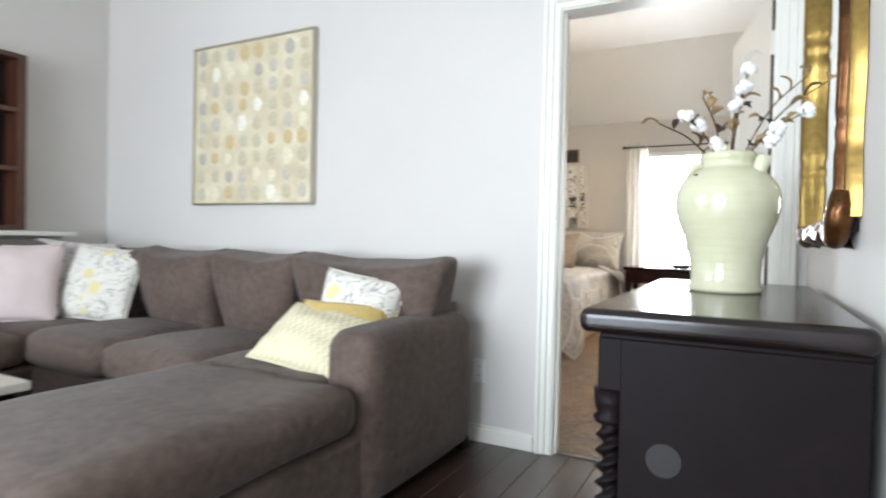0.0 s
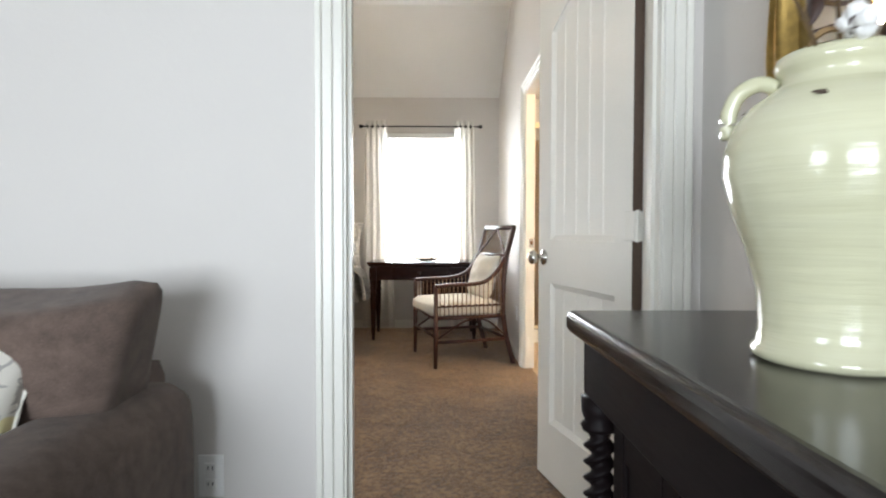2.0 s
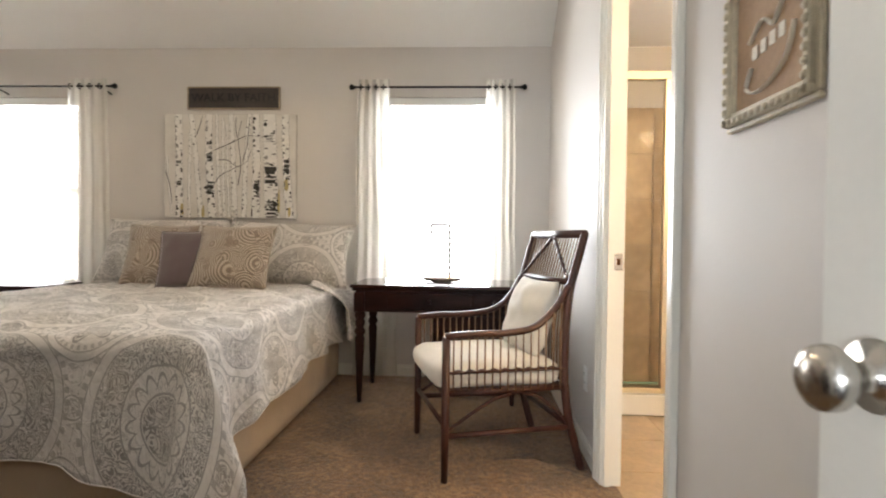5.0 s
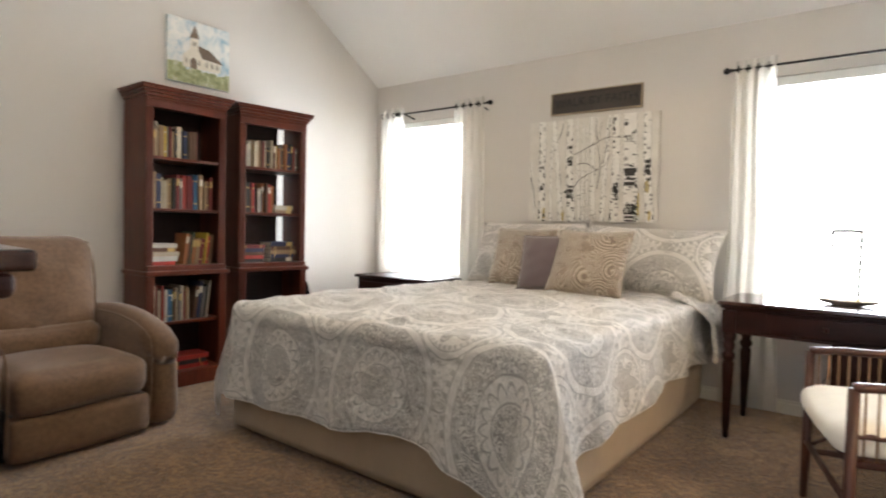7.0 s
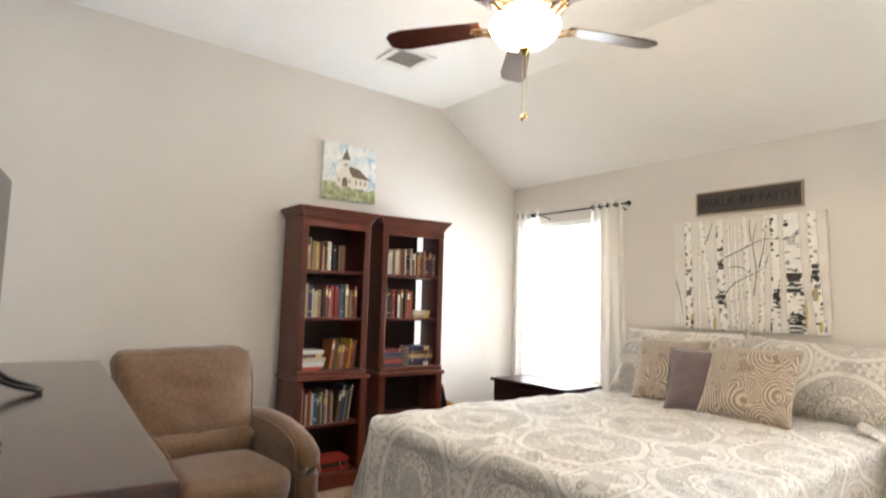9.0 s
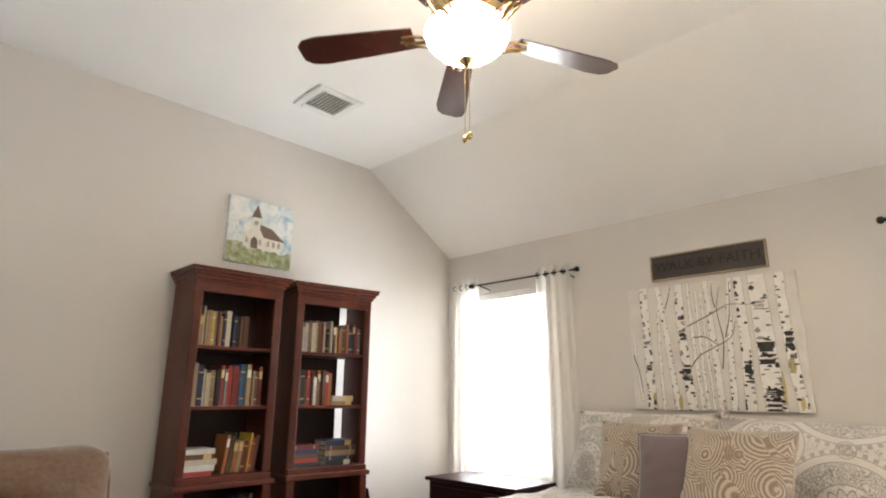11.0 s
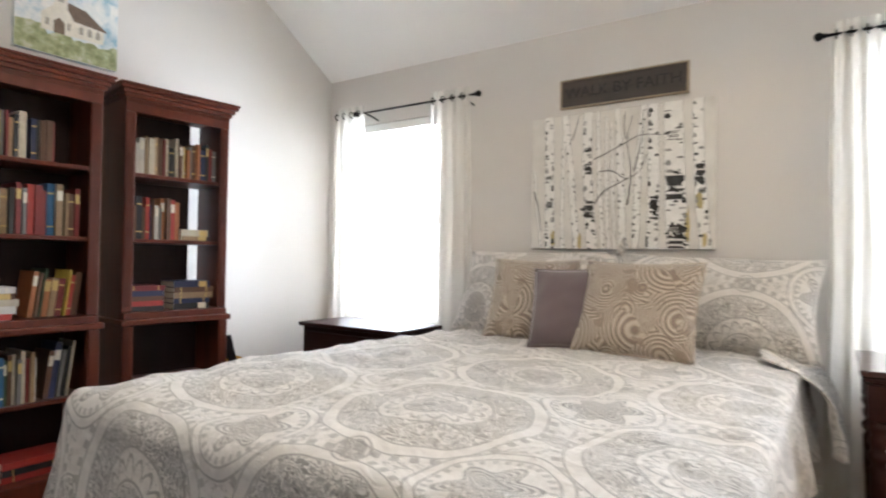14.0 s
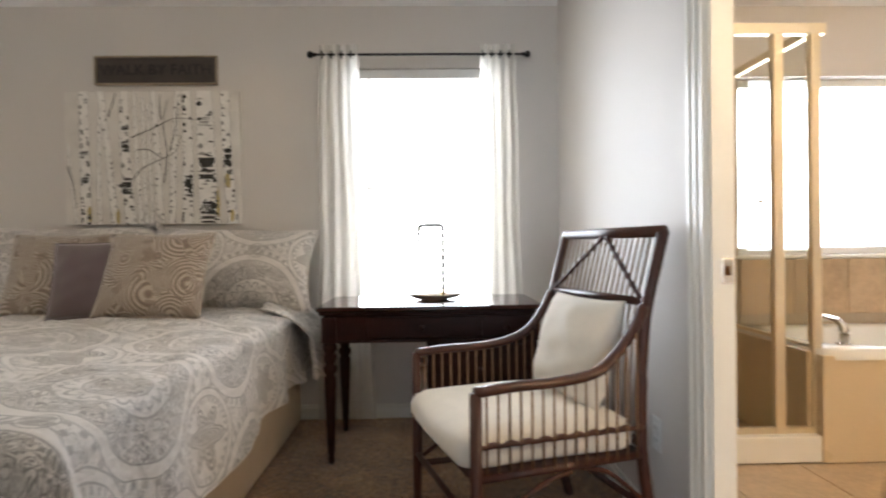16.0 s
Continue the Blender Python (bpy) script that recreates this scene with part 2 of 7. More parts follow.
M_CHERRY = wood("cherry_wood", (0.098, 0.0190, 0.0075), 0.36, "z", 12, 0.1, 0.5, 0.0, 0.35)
# far darker than the cherry: shade inside the shelves put into the colour
M_CHERRY_SHADED = wood("cherry_wood_back", (0.018, 0.0065, 0.005), 0.55, "z", 10, 0.0, 0.6, 0.0, 0.3)
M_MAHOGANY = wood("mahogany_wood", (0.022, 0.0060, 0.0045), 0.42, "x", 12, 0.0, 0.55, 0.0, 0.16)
M_CANE = wood("split_cane", (0.200, 0.115, 0.062), 0.5, "z", 20, 0.0, 0.6, 0.0, 0.3)
M_RATTAN = wood("stained_rattan", (0.048, 0.0140, 0.0075), 0.44, "z", 20, 0.08, 0.5, 0.0, 0.35)
M_SOFA = fabric("chenille_sofa", (0.100, 0.069, 0.055), 0.55, 300, 0.95, 30, 0.12, 0.6)
M_RECLINER = fabric("tan_microfibre", (0.150, 0.083, 0.043), 0.42, 300, 0.9, 46, 0.25)
M_CREAM = fabric("cream_canvas", (0.70, 0.66, 0.58), 0.07, 480, 0.95, 20, 0.15, 0.2)
M_BEDBASE = fabric("beige_base_cover", (0.50, 0.385, 0.265), 0.08, 480, 0.95, 12, 0.1, 0.2)
M_DUVET = medallions("medallion_cotton")
M_SWIRL = swirls("swirl_embroidery")
M_PURPLE = fabric("mauve_velvet", (0.128, 0.092, 0.098), 0.1, 420, 0.8, 16, 0.6)
M_BLUSH = fabric("blush_cotton", (0.62, 0.52, 0.50), 0.06, 420, 0.95, 16)
M_YELLOW = fabric("mustard_tuft", (0.58, 0.42, 0.13), 0.22, 160, 0.95, 60, 0.3, 0.8)
M_WOVEN = basket("cream_yellow_weave", (0.70, 0.635, 0.44))
M_FLORAL = floral("floral_cotton", (0.74, 0.71, 0.64), (0.42, 0.40, 0.37), (0.72, 0.64, 0.34))
M_DAMASK = floral("grey_damask", (0.60, 0.57, 0.54), (0.33, 0.30, 0.29), (0.45, 0.42, 0.40))
M_SHEER = sheer()
M_BLACK = plain("black_iron", (0.012, 0.011, 0.011), 0.38, 0.7, 0.2)
def celadon():
    s = Surface("celadon_glaze")
    vec = s.coord("Object")
    x, y, z = s.xyz(vec)
    a, b = s.noise(vec, 6, 4), s.noise(s.coord("Object", (0.6, 0.6, 9)), 9, 3)
    s.colour(s.ramp(a * 0.55 + b * 0.45, (0.3, (0.57, 0.555, 0.37)), (0.6, (0.62, 0.61, 0.43)), (0.75, (0.66, 0.65, 0.48))))
    s.set(roughness=(a - 0.5) * 0.1 + 0.13, coat_weight=0.4, coat_roughness=0.06)
    s.bump(b + (z * 260).sin() * 0.12, 0.16, 0.006)
    return s.mat


M_GLAZE = celadon()
M_CHIP = plain("chipped_clay", (0.07, 0.05, 0.035), 0.9)
M_GOLD = plain("aged_gold_leaf", (0.25, 0.162, 0.046), 0.33, 0.85, 0.35, 9, 60, 0.15)
M_BRONZE = plain("bronze_gilt", (0.105, 0.043, 0.014), 0.30, 0.8, 0.7, 9, 60, 0.15)
M_BRASS = plain("brushed_brass", (0.60, 0.45, 0.22), 0.20, 1.0, 0.1)
M_SATIN_GOLD = plain("satin_gold", (0.76, 0.67, 0.50), 0.32, 0.9, 0.08)
M_NICKEL = plain("satin_nickel", (0.58, 0.55, 0.50), 0.25, 1.0, 0.06)
M_WHITE = plain("white_plastic", (0.80, 0.80, 0.78), 0.35, var=0.02, bump=0.0)
M_STEM = plain("dry_stem", (0.12, 0.075, 0.035), 0.8, var=0.3)
M_COTTON = fabric("cotton_boll", (0.84, 0.83, 0.81), 0.05, 200, 1.0, 60, 0.3, 0.6)
M_HUSK = plain("dry_leaf", (0.30, 0.195, 0.095), 0.7, var=0.4, big=40)
M_HUSK_DARK = plain("dark_husk", (0.05, 0.025, 0.018), 0.6, var=0.3)
M_TILE = plain("tan_stone_tile", (0.52, 0.385, 0.245), 0.35, var=0.22, big=6, fine=40, bump=0.08, vary=0.14)
M_GROUT = plain("grout", (0.42, 0.35, 0.26), 0.9)
M_TUB = plain("tub_acrylic", (0.78, 0.76, 0.70), 0.18, var=0.02, bump=0.0)
M_DECK = plain("cultured_marble", (0.62, 0.50, 0.33), 0.3, var=0.05, bump=0.02)
M_CLEAR = glass("window_glass")
M_SHOWER = glass("shower_glass", (0.90, 0.90, 0.86))
M_SLAT = M_SHEER
M_SKY = glowing("bright_overcast", (0.95, 0.97, 1.0), 14.0)
M_BOWL = glowing("lit_alabaster", (1.0, 0.83, 0.60), 72.0)
M_LAMP = glowing("lit_diffuser", (1.0, 0.72, 0.40), 520.0)
M_SCREEN = plain("black_screen", (0.008, 0.008, 0.009), 0.12, var=0.1, bump=0.0)
M_PAPER = plain("paper_pages", (0.66, 0.60, 0.48), 0.9, var=0.1, fine=300, bump=0.2)
M_BOARD = wood("grey_weathered_board", (0.060, 0.048, 0.042), 0.7, "x", 16, 0.0, 0.6)
M_PALEWOOD = wood("pale_frame_wood", (0.36, 0.29, 0.20), 0.6, "x", 16, 0.0, 0.7)
M_INK = plain("black_lettering", (0.012, 0.010, 0.010), 0.6)
M_BURLAP = fabric("burlap", (0.42, 0.28, 0.17), 0.2, 200, 1.0, 60)
M_ANTIQUE = plain("antique_cream_frame", (0.62, 0.56, 0.43), 0.5, var=0.18, big=16)
M_CHALK = plain("chalk_white", (0.78, 0.75, 0.68), 0.8)
M_MIRROR = Surface("mirror_silver").set(metallic=1.0, roughness=0.015).mat
M_MIRROR.node_tree.nodes["Principled BSDF"].inputs["Base Color"].default_value = (0.86, 0.86, 0.85, 1)


# ---- building helpers ----
def finish(bm, name, material, smooth=False):
    me = bpy.data.meshes.new(name)
    if smooth:
        for f in bm.faces:
            f.smooth = True
    bmesh.ops.recalc_face_normals(bm, faces=bm.faces)
    bm.to_mesh(me)
    bm.free()
    me.materials.append(material)
    return me


def part(name, bm, material, parent=None, label="", smooth=False, at=None):
    """Links a bmesh as one mesh object under a thing or a part."""
    ob = new(name, finish(bm, name, material, smooth))
    if at is not None:
        ob.matrix_local = at
    if parent is not None:
        ob.parent = parent
    if label:
        tagged(ob, label)
    return ob


def again(ob, at, parent=None):
    """Another object on the same mesh."""
    c = new(ob.name.split(".")[0], ob.data)
    c.matrix_local = at
    c.parent = parent if parent is not None else ob.parent
    return c


def thing(name, label, category, at, group="", kind=""):
    ob = new(name)
    ob.empty_display_size = 0.1
    ob.matrix_world = at
    return tagged(ob, label, category, group, kind)


def box(x0, y0, z0, x1, y1, z1, bevel=0.0, bm=None, seg=2):
    bm = bm or bmesh.new()
    r = bmesh.ops.create_cube(bm, size=1)
    bmesh.ops.transform(bm, verts=r["verts"], matrix=Matrix.Translation(((x0 + x1) / 2, (y0 + y1) / 2, (z0 + z1) / 2)) @ Matrix.Diagonal((x1 - x0, y1 - y0, z1 - z0, 1)))
    if bevel:
        es = list({e for v in r["verts"] for e in v.link_edges})
        bmesh.ops.bevel(bm, geom=es, offset=bevel, segments=seg, affect="EDGES", profile=0.5)
    return bm


def soft(sx, sy, sz, r, n=10, puff=(0, 0, 0), sag=0.0, rough=0.0, seed=0, centre=(0, 0, 0)):
    """An upholstered block: rounded edges, swollen faces, slight unevenness. Base at z = 0 of its centre."""
    bm = bmesh.new()
    bmesh.ops.create_cube(bm, size=2)
    bmesh.ops.subdivide_edges(bm, edges=bm.edges[:], cuts=n, use_grid_fill=True)
    h = Vector((sx / 2, sy / 2, sz / 2))
    for v in bm.verts:
        p = Vector(v.co)
        q = Vector([p[i] * h[i] for i in range(3)])
        inner = Vector([max(-(h[i] - r), min(h[i] - r, q[i])) for i in range(3)])
        d = q - inner
        if d.length > 1e-6:
            q = inner + d.normalized() * r
        for i in range(3):
            j, k = (i + 1) % 3, (i + 2) % 3
            if abs(p[i]) > 0.5:
                q[i] += math.copysign(puff[i], p[i]) * (1 - p[j] ** 2) * (1 - p[k] ** 2) * abs(p[i])
        if sag and p.z > 0:
            q.z -= sag * (1 - p.x ** 2) * (1 - p.y ** 2)
        if rough:
            q += noise.noise_vector(q * 4 + Vector((seed, seed * 2.3, 0))) * rough
        v.co = q + Vector(centre)
    return bm


def lathe(profile, n=24, bm=None, at=(0, 0, 0)):
    """A turned shape from (radius, z) pairs."""
    bm = bm or bmesh.new()
    rings = []
    for r, z in profile:
        rings.append([bm.verts.new((at[0] + max(r, 1e-4) * math.cos(2 * math.pi * i / n), at[1] + max(r, 1e-4) * math.sin(2 * math.pi * i / n), at[2] + z)) for i in range(n)])
    for a, b in zip(rings, rings[1:]):
        for i in range(n):
            bm.faces.new((a[i], a[(i + 1) % n], b[(i + 1) % n], b[i]))
    bm.faces.new(rings[0][::-1])
    bm.faces.new(rings[-1])
    return bm


def tube(points, radii, n=8, bm=None, flat=1.0):
    """A bar along points; radii one number or one for each point. flat squeezes it in z."""
    bm = bm or bmesh.new()
    pts = [Vector(p) for p in points]
    if isinstance(radii, (int, float)):
        radii = [radii] * len(pts)
    rings, up = [], Vector((0, 0, 1))
    for i, p in enumerate(pts):
        d = (pts[min(i + 1, len(pts) - 1)] - pts[max(i - 1, 0)]).normalized()
        side = d.cross(up)
        if side.length < 0.05:
            side = d.cross(Vector((0, 1, 0)))
        side.normalize()
        over = side.cross(d).normalized()
        rings.append([bm.verts.new(p + radii[i] * (math.cos(2 * math.pi * k / n) * side + flat * math.sin(2 * math.pi * k / n) * over)) for k in range(n)])
    for a, b in zip(rings, rings[1:]):
        for i in range(n):
            bm.faces.new((a[i], a[(i + 1) % n], b[(i + 1) % n], b[i]))
    bm.faces.new(rings[0][::-1])
    bm.faces.new(rings[-1])
    return bm


def curve_points(ctrl, n=24):
    """A smooth line through control points."""
    c = [Vector(p) for p in ctrl]
    c = [c[0] * 2 - c[1]] + c + [c[-1] * 2 - c[-2]]
    out = []
    for i in range(1, len(c) - 2):
        for k in range(n // (len(c) - 3) + 1):
            t = k / (n // (len(c) - 3) + 1)
            a, b, d, e = c[i - 1:i + 3]
            out.append(0.5 * (2 * b + (d - a) * t + (2 * a - 5 * b + 4 * d - e) * t * t + (3 * b - a - 3 * d + e) * t ** 3))
    out.append(c[-2])
    return out


def extrude_outline(points, depth, bm=None, axis="y"):
    """A flat outline (in x and z) given thickness along y."""
    bm = bm or bmesh.new()
    a = [bm.verts.new((x, 0, z)) for x, z in points]
    b = [bm.verts.new((x, depth, z)) for x, z in points]
    bm.faces.new(a)
    bm.faces.new(b[::-1])
    n = len(a)
    for i in range(n):
        bm.faces.new((a[i], b[i], b[(i + 1) % n], a[(i + 1) % n]))
    return bm


def sheet(f, nu, nv, uv=None, bm=None):
    """A grid of points f(i/nu, j/nv) with texture coordinates in metres."""
    bm = bm or bmesh.new()
    layer = bm.loops.layers.uv.verify()
    g = [[bm.verts.new(f(i / nu, j / nv)) for j in range(nv + 1)] for i in range(nu + 1)]
    for i in range(nu):
        for j in range(nv):
            face = bm.faces.new((g[i][j], g[i + 1][j], g[i + 1][j + 1], g[i][j + 1]))
            if uv:
                for loop, (a, b) in zip(face.loops, ((i, j), (i + 1, j), (i + 1, j + 1), (i, j + 1))):
                    loop[layer].uv = uv(a / nu, b / nv)
    return bm


def structure(name, bm, material, label, category="", smooth=False):
    return tagged(part(name, bm, material, None, "", smooth), label, category or name.split("_")[0], "", "structure")


def panel_wall(axis, c0, c1, a0, a1, z0, z1, holes=()):
    """A wall with thickness c0..c1 that runs along a0..a1, with openings (a0, a1, z0, z1)."""
    asx = sorted({a0, a1, *[v for h in holes for v in h[:2]]})
    zs = sorted({z0, z1, *[v for h in holes for v in h[2:]]})
    solid = {}
    for i in range(len(asx) - 1):
        for j in range(len(zs) - 1):
            m, k = (asx[i] + asx[i + 1]) / 2, (zs[j] + zs[j + 1]) / 2
            solid[i, j] = not any(h[0] < m < h[1] and h[2] < k < h[3] for h in holes)
    bm = bmesh.new()

    def quad(*pts):
        bm.faces.new([bm.verts.new((c, a, z) if axis == "x" else (a, c, z)) for c, a, z in pts])

    for (i, j), s in solid.items():
        if not s:
            continue
        p, q, r, t = asx[i], asx[i + 1], zs[j], zs[j + 1]
        for c in (c0, c1):
            quad((c, p, r), (c, q, r), (c, q, t), (c, p, t))
        if not solid.get((i - 1, j)):
            quad((c0, p, r), (c1, p, r), (c1, p, t), (c0, p, t))
        if not solid.get((i + 1, j)):
            quad((c0, q, r), (c1, q, r), (c1, q, t), (c0, q, t))
        if not solid.get((i, j - 1)):
            quad((c0, p, r), (c1, p, r), (c1, q, r), (c0, q, r))
        if not solid.get((i, j + 1)):
            quad((c0, p, t), (c1, p, t), (c1, q, t), (c0, q, t))
    bmesh.ops.remove_doubles(bm, verts=bm.verts, dist=1e-5)
    return bm


def pillow(w, h, t, n=22, pinch=0.05, seed=0, tuck=0.0):
    """A filled cushion standing in x (width) and z (height), front towards -y, with soft corners and creases."""
    bm = bmesh.new()

    def at(side):
        def f(a, b):
            x, z = a * 2 - 1, b * 2 - 1
            k = max(0.0, 1 - abs(x) ** 2.6) ** 0.6 * max(0.0, 1 - abs(z) ** 2.6) ** 0.6
            bow = 1 - pinch * (1 - z * z) * abs(x) ** 3
            bowz = 1 - pinch * (1 - x * x) * abs(z) ** 3
            crease = noise.noise(Vector((x * 2.5 + seed, z * 2.5, side * 3.0))) * 0.10 * t * k
            return Vector((x * w / 2 * bow, side * (t / 2 * k + crease), h / 2 + z * h / 2 * bowz - tuck * h * 0.12 * max(0.0, z) * (1 - min(1.0, abs(x) * 1.6))))
        return f
    sheet(at(-1), n, n, lambda a, b: (a * w + seed * 0.171, b * h + seed * 0.113), bm)
    sheet(at(1), n, n, lambda a, b: (a * w, b * h), bm)
    bmesh.ops.remove_doubles(bm, verts=bm.verts, dist=1e-4)
    return bm


def seam_line(w, h, pinch, n=60):
    """The outline of a cushion, for its piping."""
    pts = []
    for k in range(n + 1):
        t = 4 * k / n
        side, f = int(t) % 4, (t - int(t)) * 2 - 1
        x, z = ((f, -1), (1, f), (-f, 1), (-1, -f))[side]
        bow = 1 - pinch * (1 - z * z) * abs(x) ** 3
        bowz = 1 - pinch * (1 - x * x) * abs(z) ** 3
        pts.append((x * w / 2 * bow, 0, h / 2 + z * h / 2 * bowz))
    return pts


# ---- the shell of the place ----
WIN_Y, DOOR_Y0, DOOR_Y1 = 7.74, 3.21, 3.325     # window wall; both faces of the door wall
LEFT_X, RIGHT_X, LIV_X, MIR_X = -4.0, 0.58, -3.68, 0.655
FLAT_Z, EAVE_Z, RIDGE_Y = 3.02, 2.425, 6.80
WIN_L, WIN_R = (-3.76, -2.98, 0.64, 2.06), (-0.63, 0.20, 0.64, 2.06)

structure("wall_north", panel_wall("y", WIN_Y, WIN_Y + 0.15, LEFT_X - 0.15, 3.3, 0, 2.62, [WIN_L, WIN_R, (1.66, 2.95, 0.93, 2.0)]), M_WALL, "greige painted wall with textured finish and window openings", "wall")
structure("wall_west", panel_wall("x", LEFT_X - 0.15, LEFT_X, DOOR_Y0, WIN_Y, 0, 3.15), M_WALL, "plain greige painted wall behind the bookcases", "wall")
structure("wall_east", panel_wall("x", RIGHT_X, RIGHT_X + 0.075, DOOR_Y1, WIN_Y, 0, 3.15, [(5.105, 5.93, 0, 2.05)]), M_WALL, "greige painted wall with the bathroom doorway", "wall")
structure("wall_south", panel_wall("y", DOOR_Y0, DOOR_Y1, LEFT_X, 3.3, 0, 3.15, [(-0.332, 0.558, 0, 2.05)]), M_WALL, "greige painted wall with the bedroom doorway", "wall")
structure("wall_living_east", panel_wall("x", MIR_X, MIR_X + 0.12, -3.0, DOOR_Y0, 0, 3.15), M_WALL, "greige painted wall behind the console table", "wall")
structure("wall_living_west", panel_wall("x", LIV_X - 0.14, LIV_X, -3.0, DOOR_Y0, 0, 3.15, [(-1.65, -0.15, 0.65, 2.05)]), M_WALL, "greige painted wall behind the sofa corner", "wall")
structure("wall_living_south", panel_wall("y", -3.15, -3.0, LIV_X - 0.14, MIR_X + 0.12, 0, 3.15, [(-2.35, -0.05, 0.35, 2.15)]), M_WALL, "greige painted wall with a wide window", "wall")
structure("wall_bath_east", panel_wall("x", 3.2, 3.3, DOOR_Y1, WIN_Y, 0, 2.62), M_WALL, "painted bathroom wall", "wall")
structure("wall_bath_south", panel_wall("y", 4.3, 4.4, RIGHT_X + 0.075, 3.2, 0, 2.62), M_WALL, "painted bathroom wall", "wall")

cm = bmesh.new()
prof = [(DOOR_Y1 - 0.02, FLAT_Z), (RIDGE_Y, FLAT_Z), (WIN_Y, EAVE_Z), (WIN_Y, EAVE_Z + 0.12), (RIDGE_Y, FLAT_Z + 0.12), (DOOR_Y1 - 0.02, FLAT_Z + 0.12)]
ca = [cm.verts.new((LEFT_X, y, z)) for y, z in prof]
cb = [cm.verts.new((RIGHT_X, y, z)) for y, z in prof]
for i in range(6):
    cm.faces.new((ca[i], cb[i], cb[(i + 1) % 6], ca[(i + 1) % 6]))
cm.faces.new(ca), cm.faces.new(cb[::-1])
structure("ceiling_bedroom", cm, M_CEIL, "white vaulted ceiling, flat then sloping down to the window wall", "ceiling")
structure("ceiling_living", box(LIV_X, -3.0, 2.75, MIR_X, DOOR_Y0, 2.87), M_CEIL, "flat white ceiling", "ceiling")
structure("ceiling_bath", box(RIGHT_X + 0.075, 4.4, 2.42, 3.2, WIN_Y, 2.54), M_CEIL, "flat white bathroom ceiling", "ceiling")
structure("floor_bedroom", box(LEFT_X, DOOR_Y0 + 0.055, -0.1, RIGHT_X + 0.06, WIN_Y, 0.0), M_CARPET, "tan and brown flecked cut pile carpet", "carpet")
subfloor = structure("floor_living", box(LIV_X, -3.0, -0.1, MIR_X, DOOR_Y0 + 0.055, -0.016), M_ESPRESSO, "dark brown hardwood plank floor", "floor")
bathfloor = structure("floor_bath", box(RIGHT_X + 0.06, 4.4, -0.1, 3.2, WIN_Y, -0.012), M_GROUT, "tan stone tile floor with pale joints", "floor")
structure("ground", box(-60, -60, -0.4, 60, 60, -0.3), plain("lawn", (0.06, 0.09, 0.03), 1.0, var=0.3), "green lawn outside the house", "ground")

# bright sky seen outside the windows
for nm, w in (("backdrop_1", (-4.6, -2.2, 0.1, 2.9)), ("backdrop_2", (-1.5, 1.1, 0.1, 2.9)), ("backdrop_3", (1.3, 3.4, 0.4, 2.6))):
    structure(nm, panel_wall("y", WIN_Y + 0.75, WIN_Y + 0.77, *w), M_SKY, "blown-out bright sky outside the window", "backdrop")


def casing(name, pts, face, out, label):
    """Door casing with a stepped profile along an inverted U; pts: a0, a1, top; face: wall plane; out: way it stands proud."""
    a0, a1, top, axis = pts
    g = thing(name, label, "door frame", Matrix(), kind="structure")
    for w0, w1, d in ((0.0, 0.028, 0.012), (0.028, 0.056, 0.018), (0.056, 0.075, 0.024)):
        bm = bmesh.new()
        lo, hi = sorted((face, face + out * d))

        def add(p0, p1, z0, z1):
            if axis == "y":
                box(p0, lo, z0, p1, hi, z1, 0.003, bm, 1)
            else:
                box(lo, p0, z0, hi, p1, z1, 0.003, bm, 1)
        add(a0 - w1 + 0.012, a0 - w0 + 0.012, 0, top + w1 - 0.012)
        add(a1 + w0 - 0.012, a1 + w1 - 0.012, 0, top + w1 - 0.012)
        add(a0 - w0 + 0.012, a1 + w0 - 0.012, top + w0 - 0.012, top + w1 - 0.012)
        part("moulding", bm, M_TRIM, g)
    return g


casing("door_frame_1", (-0.332, 0.558, 2.05, "y"), DOOR_Y0, -1, "cream painted door casing with stepped moulding")
casing("door_frame_2", (-0.332, 0.558, 2.05, "y"), DOOR_Y1, 1, "cream painted door casing with stepped moulding")
casing("door_frame_3", (5.105, 5.93, 2.05, "x"), RIGHT_X, -1, "cream painted bathroom door casing")
jb = thing("door_jamb_1", "cream painted door jamb with stop", "door frame", Matrix(), kind="structure")
for x0, x1 in ((-0.335, -0.314), (0.540, 0.561)):
    part("jamb", box(x0, DOOR_Y0 - 0.002, 0, x1, DOOR_Y1 + 0.002, 2.05), M_TRIM, jb)
part("head", box(-0.314, DOOR_Y0 - 0.002, 2.03, 0.540, DOOR_Y1 + 0.002, 2.052), M_TRIM, jb)
part("stop", box(-0.314, DOOR_Y0 + 0.03, 0, -0.303, DOOR_Y0 + 0.07, 2.03), M_TRIM, jb)
part("stop", box(0.529, DOOR_Y0 + 0.03, 0, 0.540, DOOR_Y0 + 0.07, 2.03), M_TRIM, jb)
jb2 = thing("door_jamb_2", "cream painted bathroom door jamb with metal strike plate", "door frame", Matrix(), kind="structure")
for y0, y1 in ((5.102, 5.122), (5.913, 5.933)):
    part("jamb", box(RIGHT_X - 0.002, y0, 0, RIGHT_X + 0.077, y1, 2.05), M_TRIM, jb2)
part("head", box(RIGHT_X - 0.002, 5.122, 2.03, RIGHT_X + 0.077, 5.913, 2.052), M_TRIM, jb2)
part("stop", box(RIGHT_X + 0.006, 5.902, 0, RIGHT_X + 0.030, 5.913, 2.03), M_TRIM, jb2)
part("strike_plate", box(RIGHT_X + 0.036, 5.906, 0.90, RIGHT_X + 0.070, 5.914, 0.97, 0.002), M_NICKEL, jb2, "dull metal strike plate")
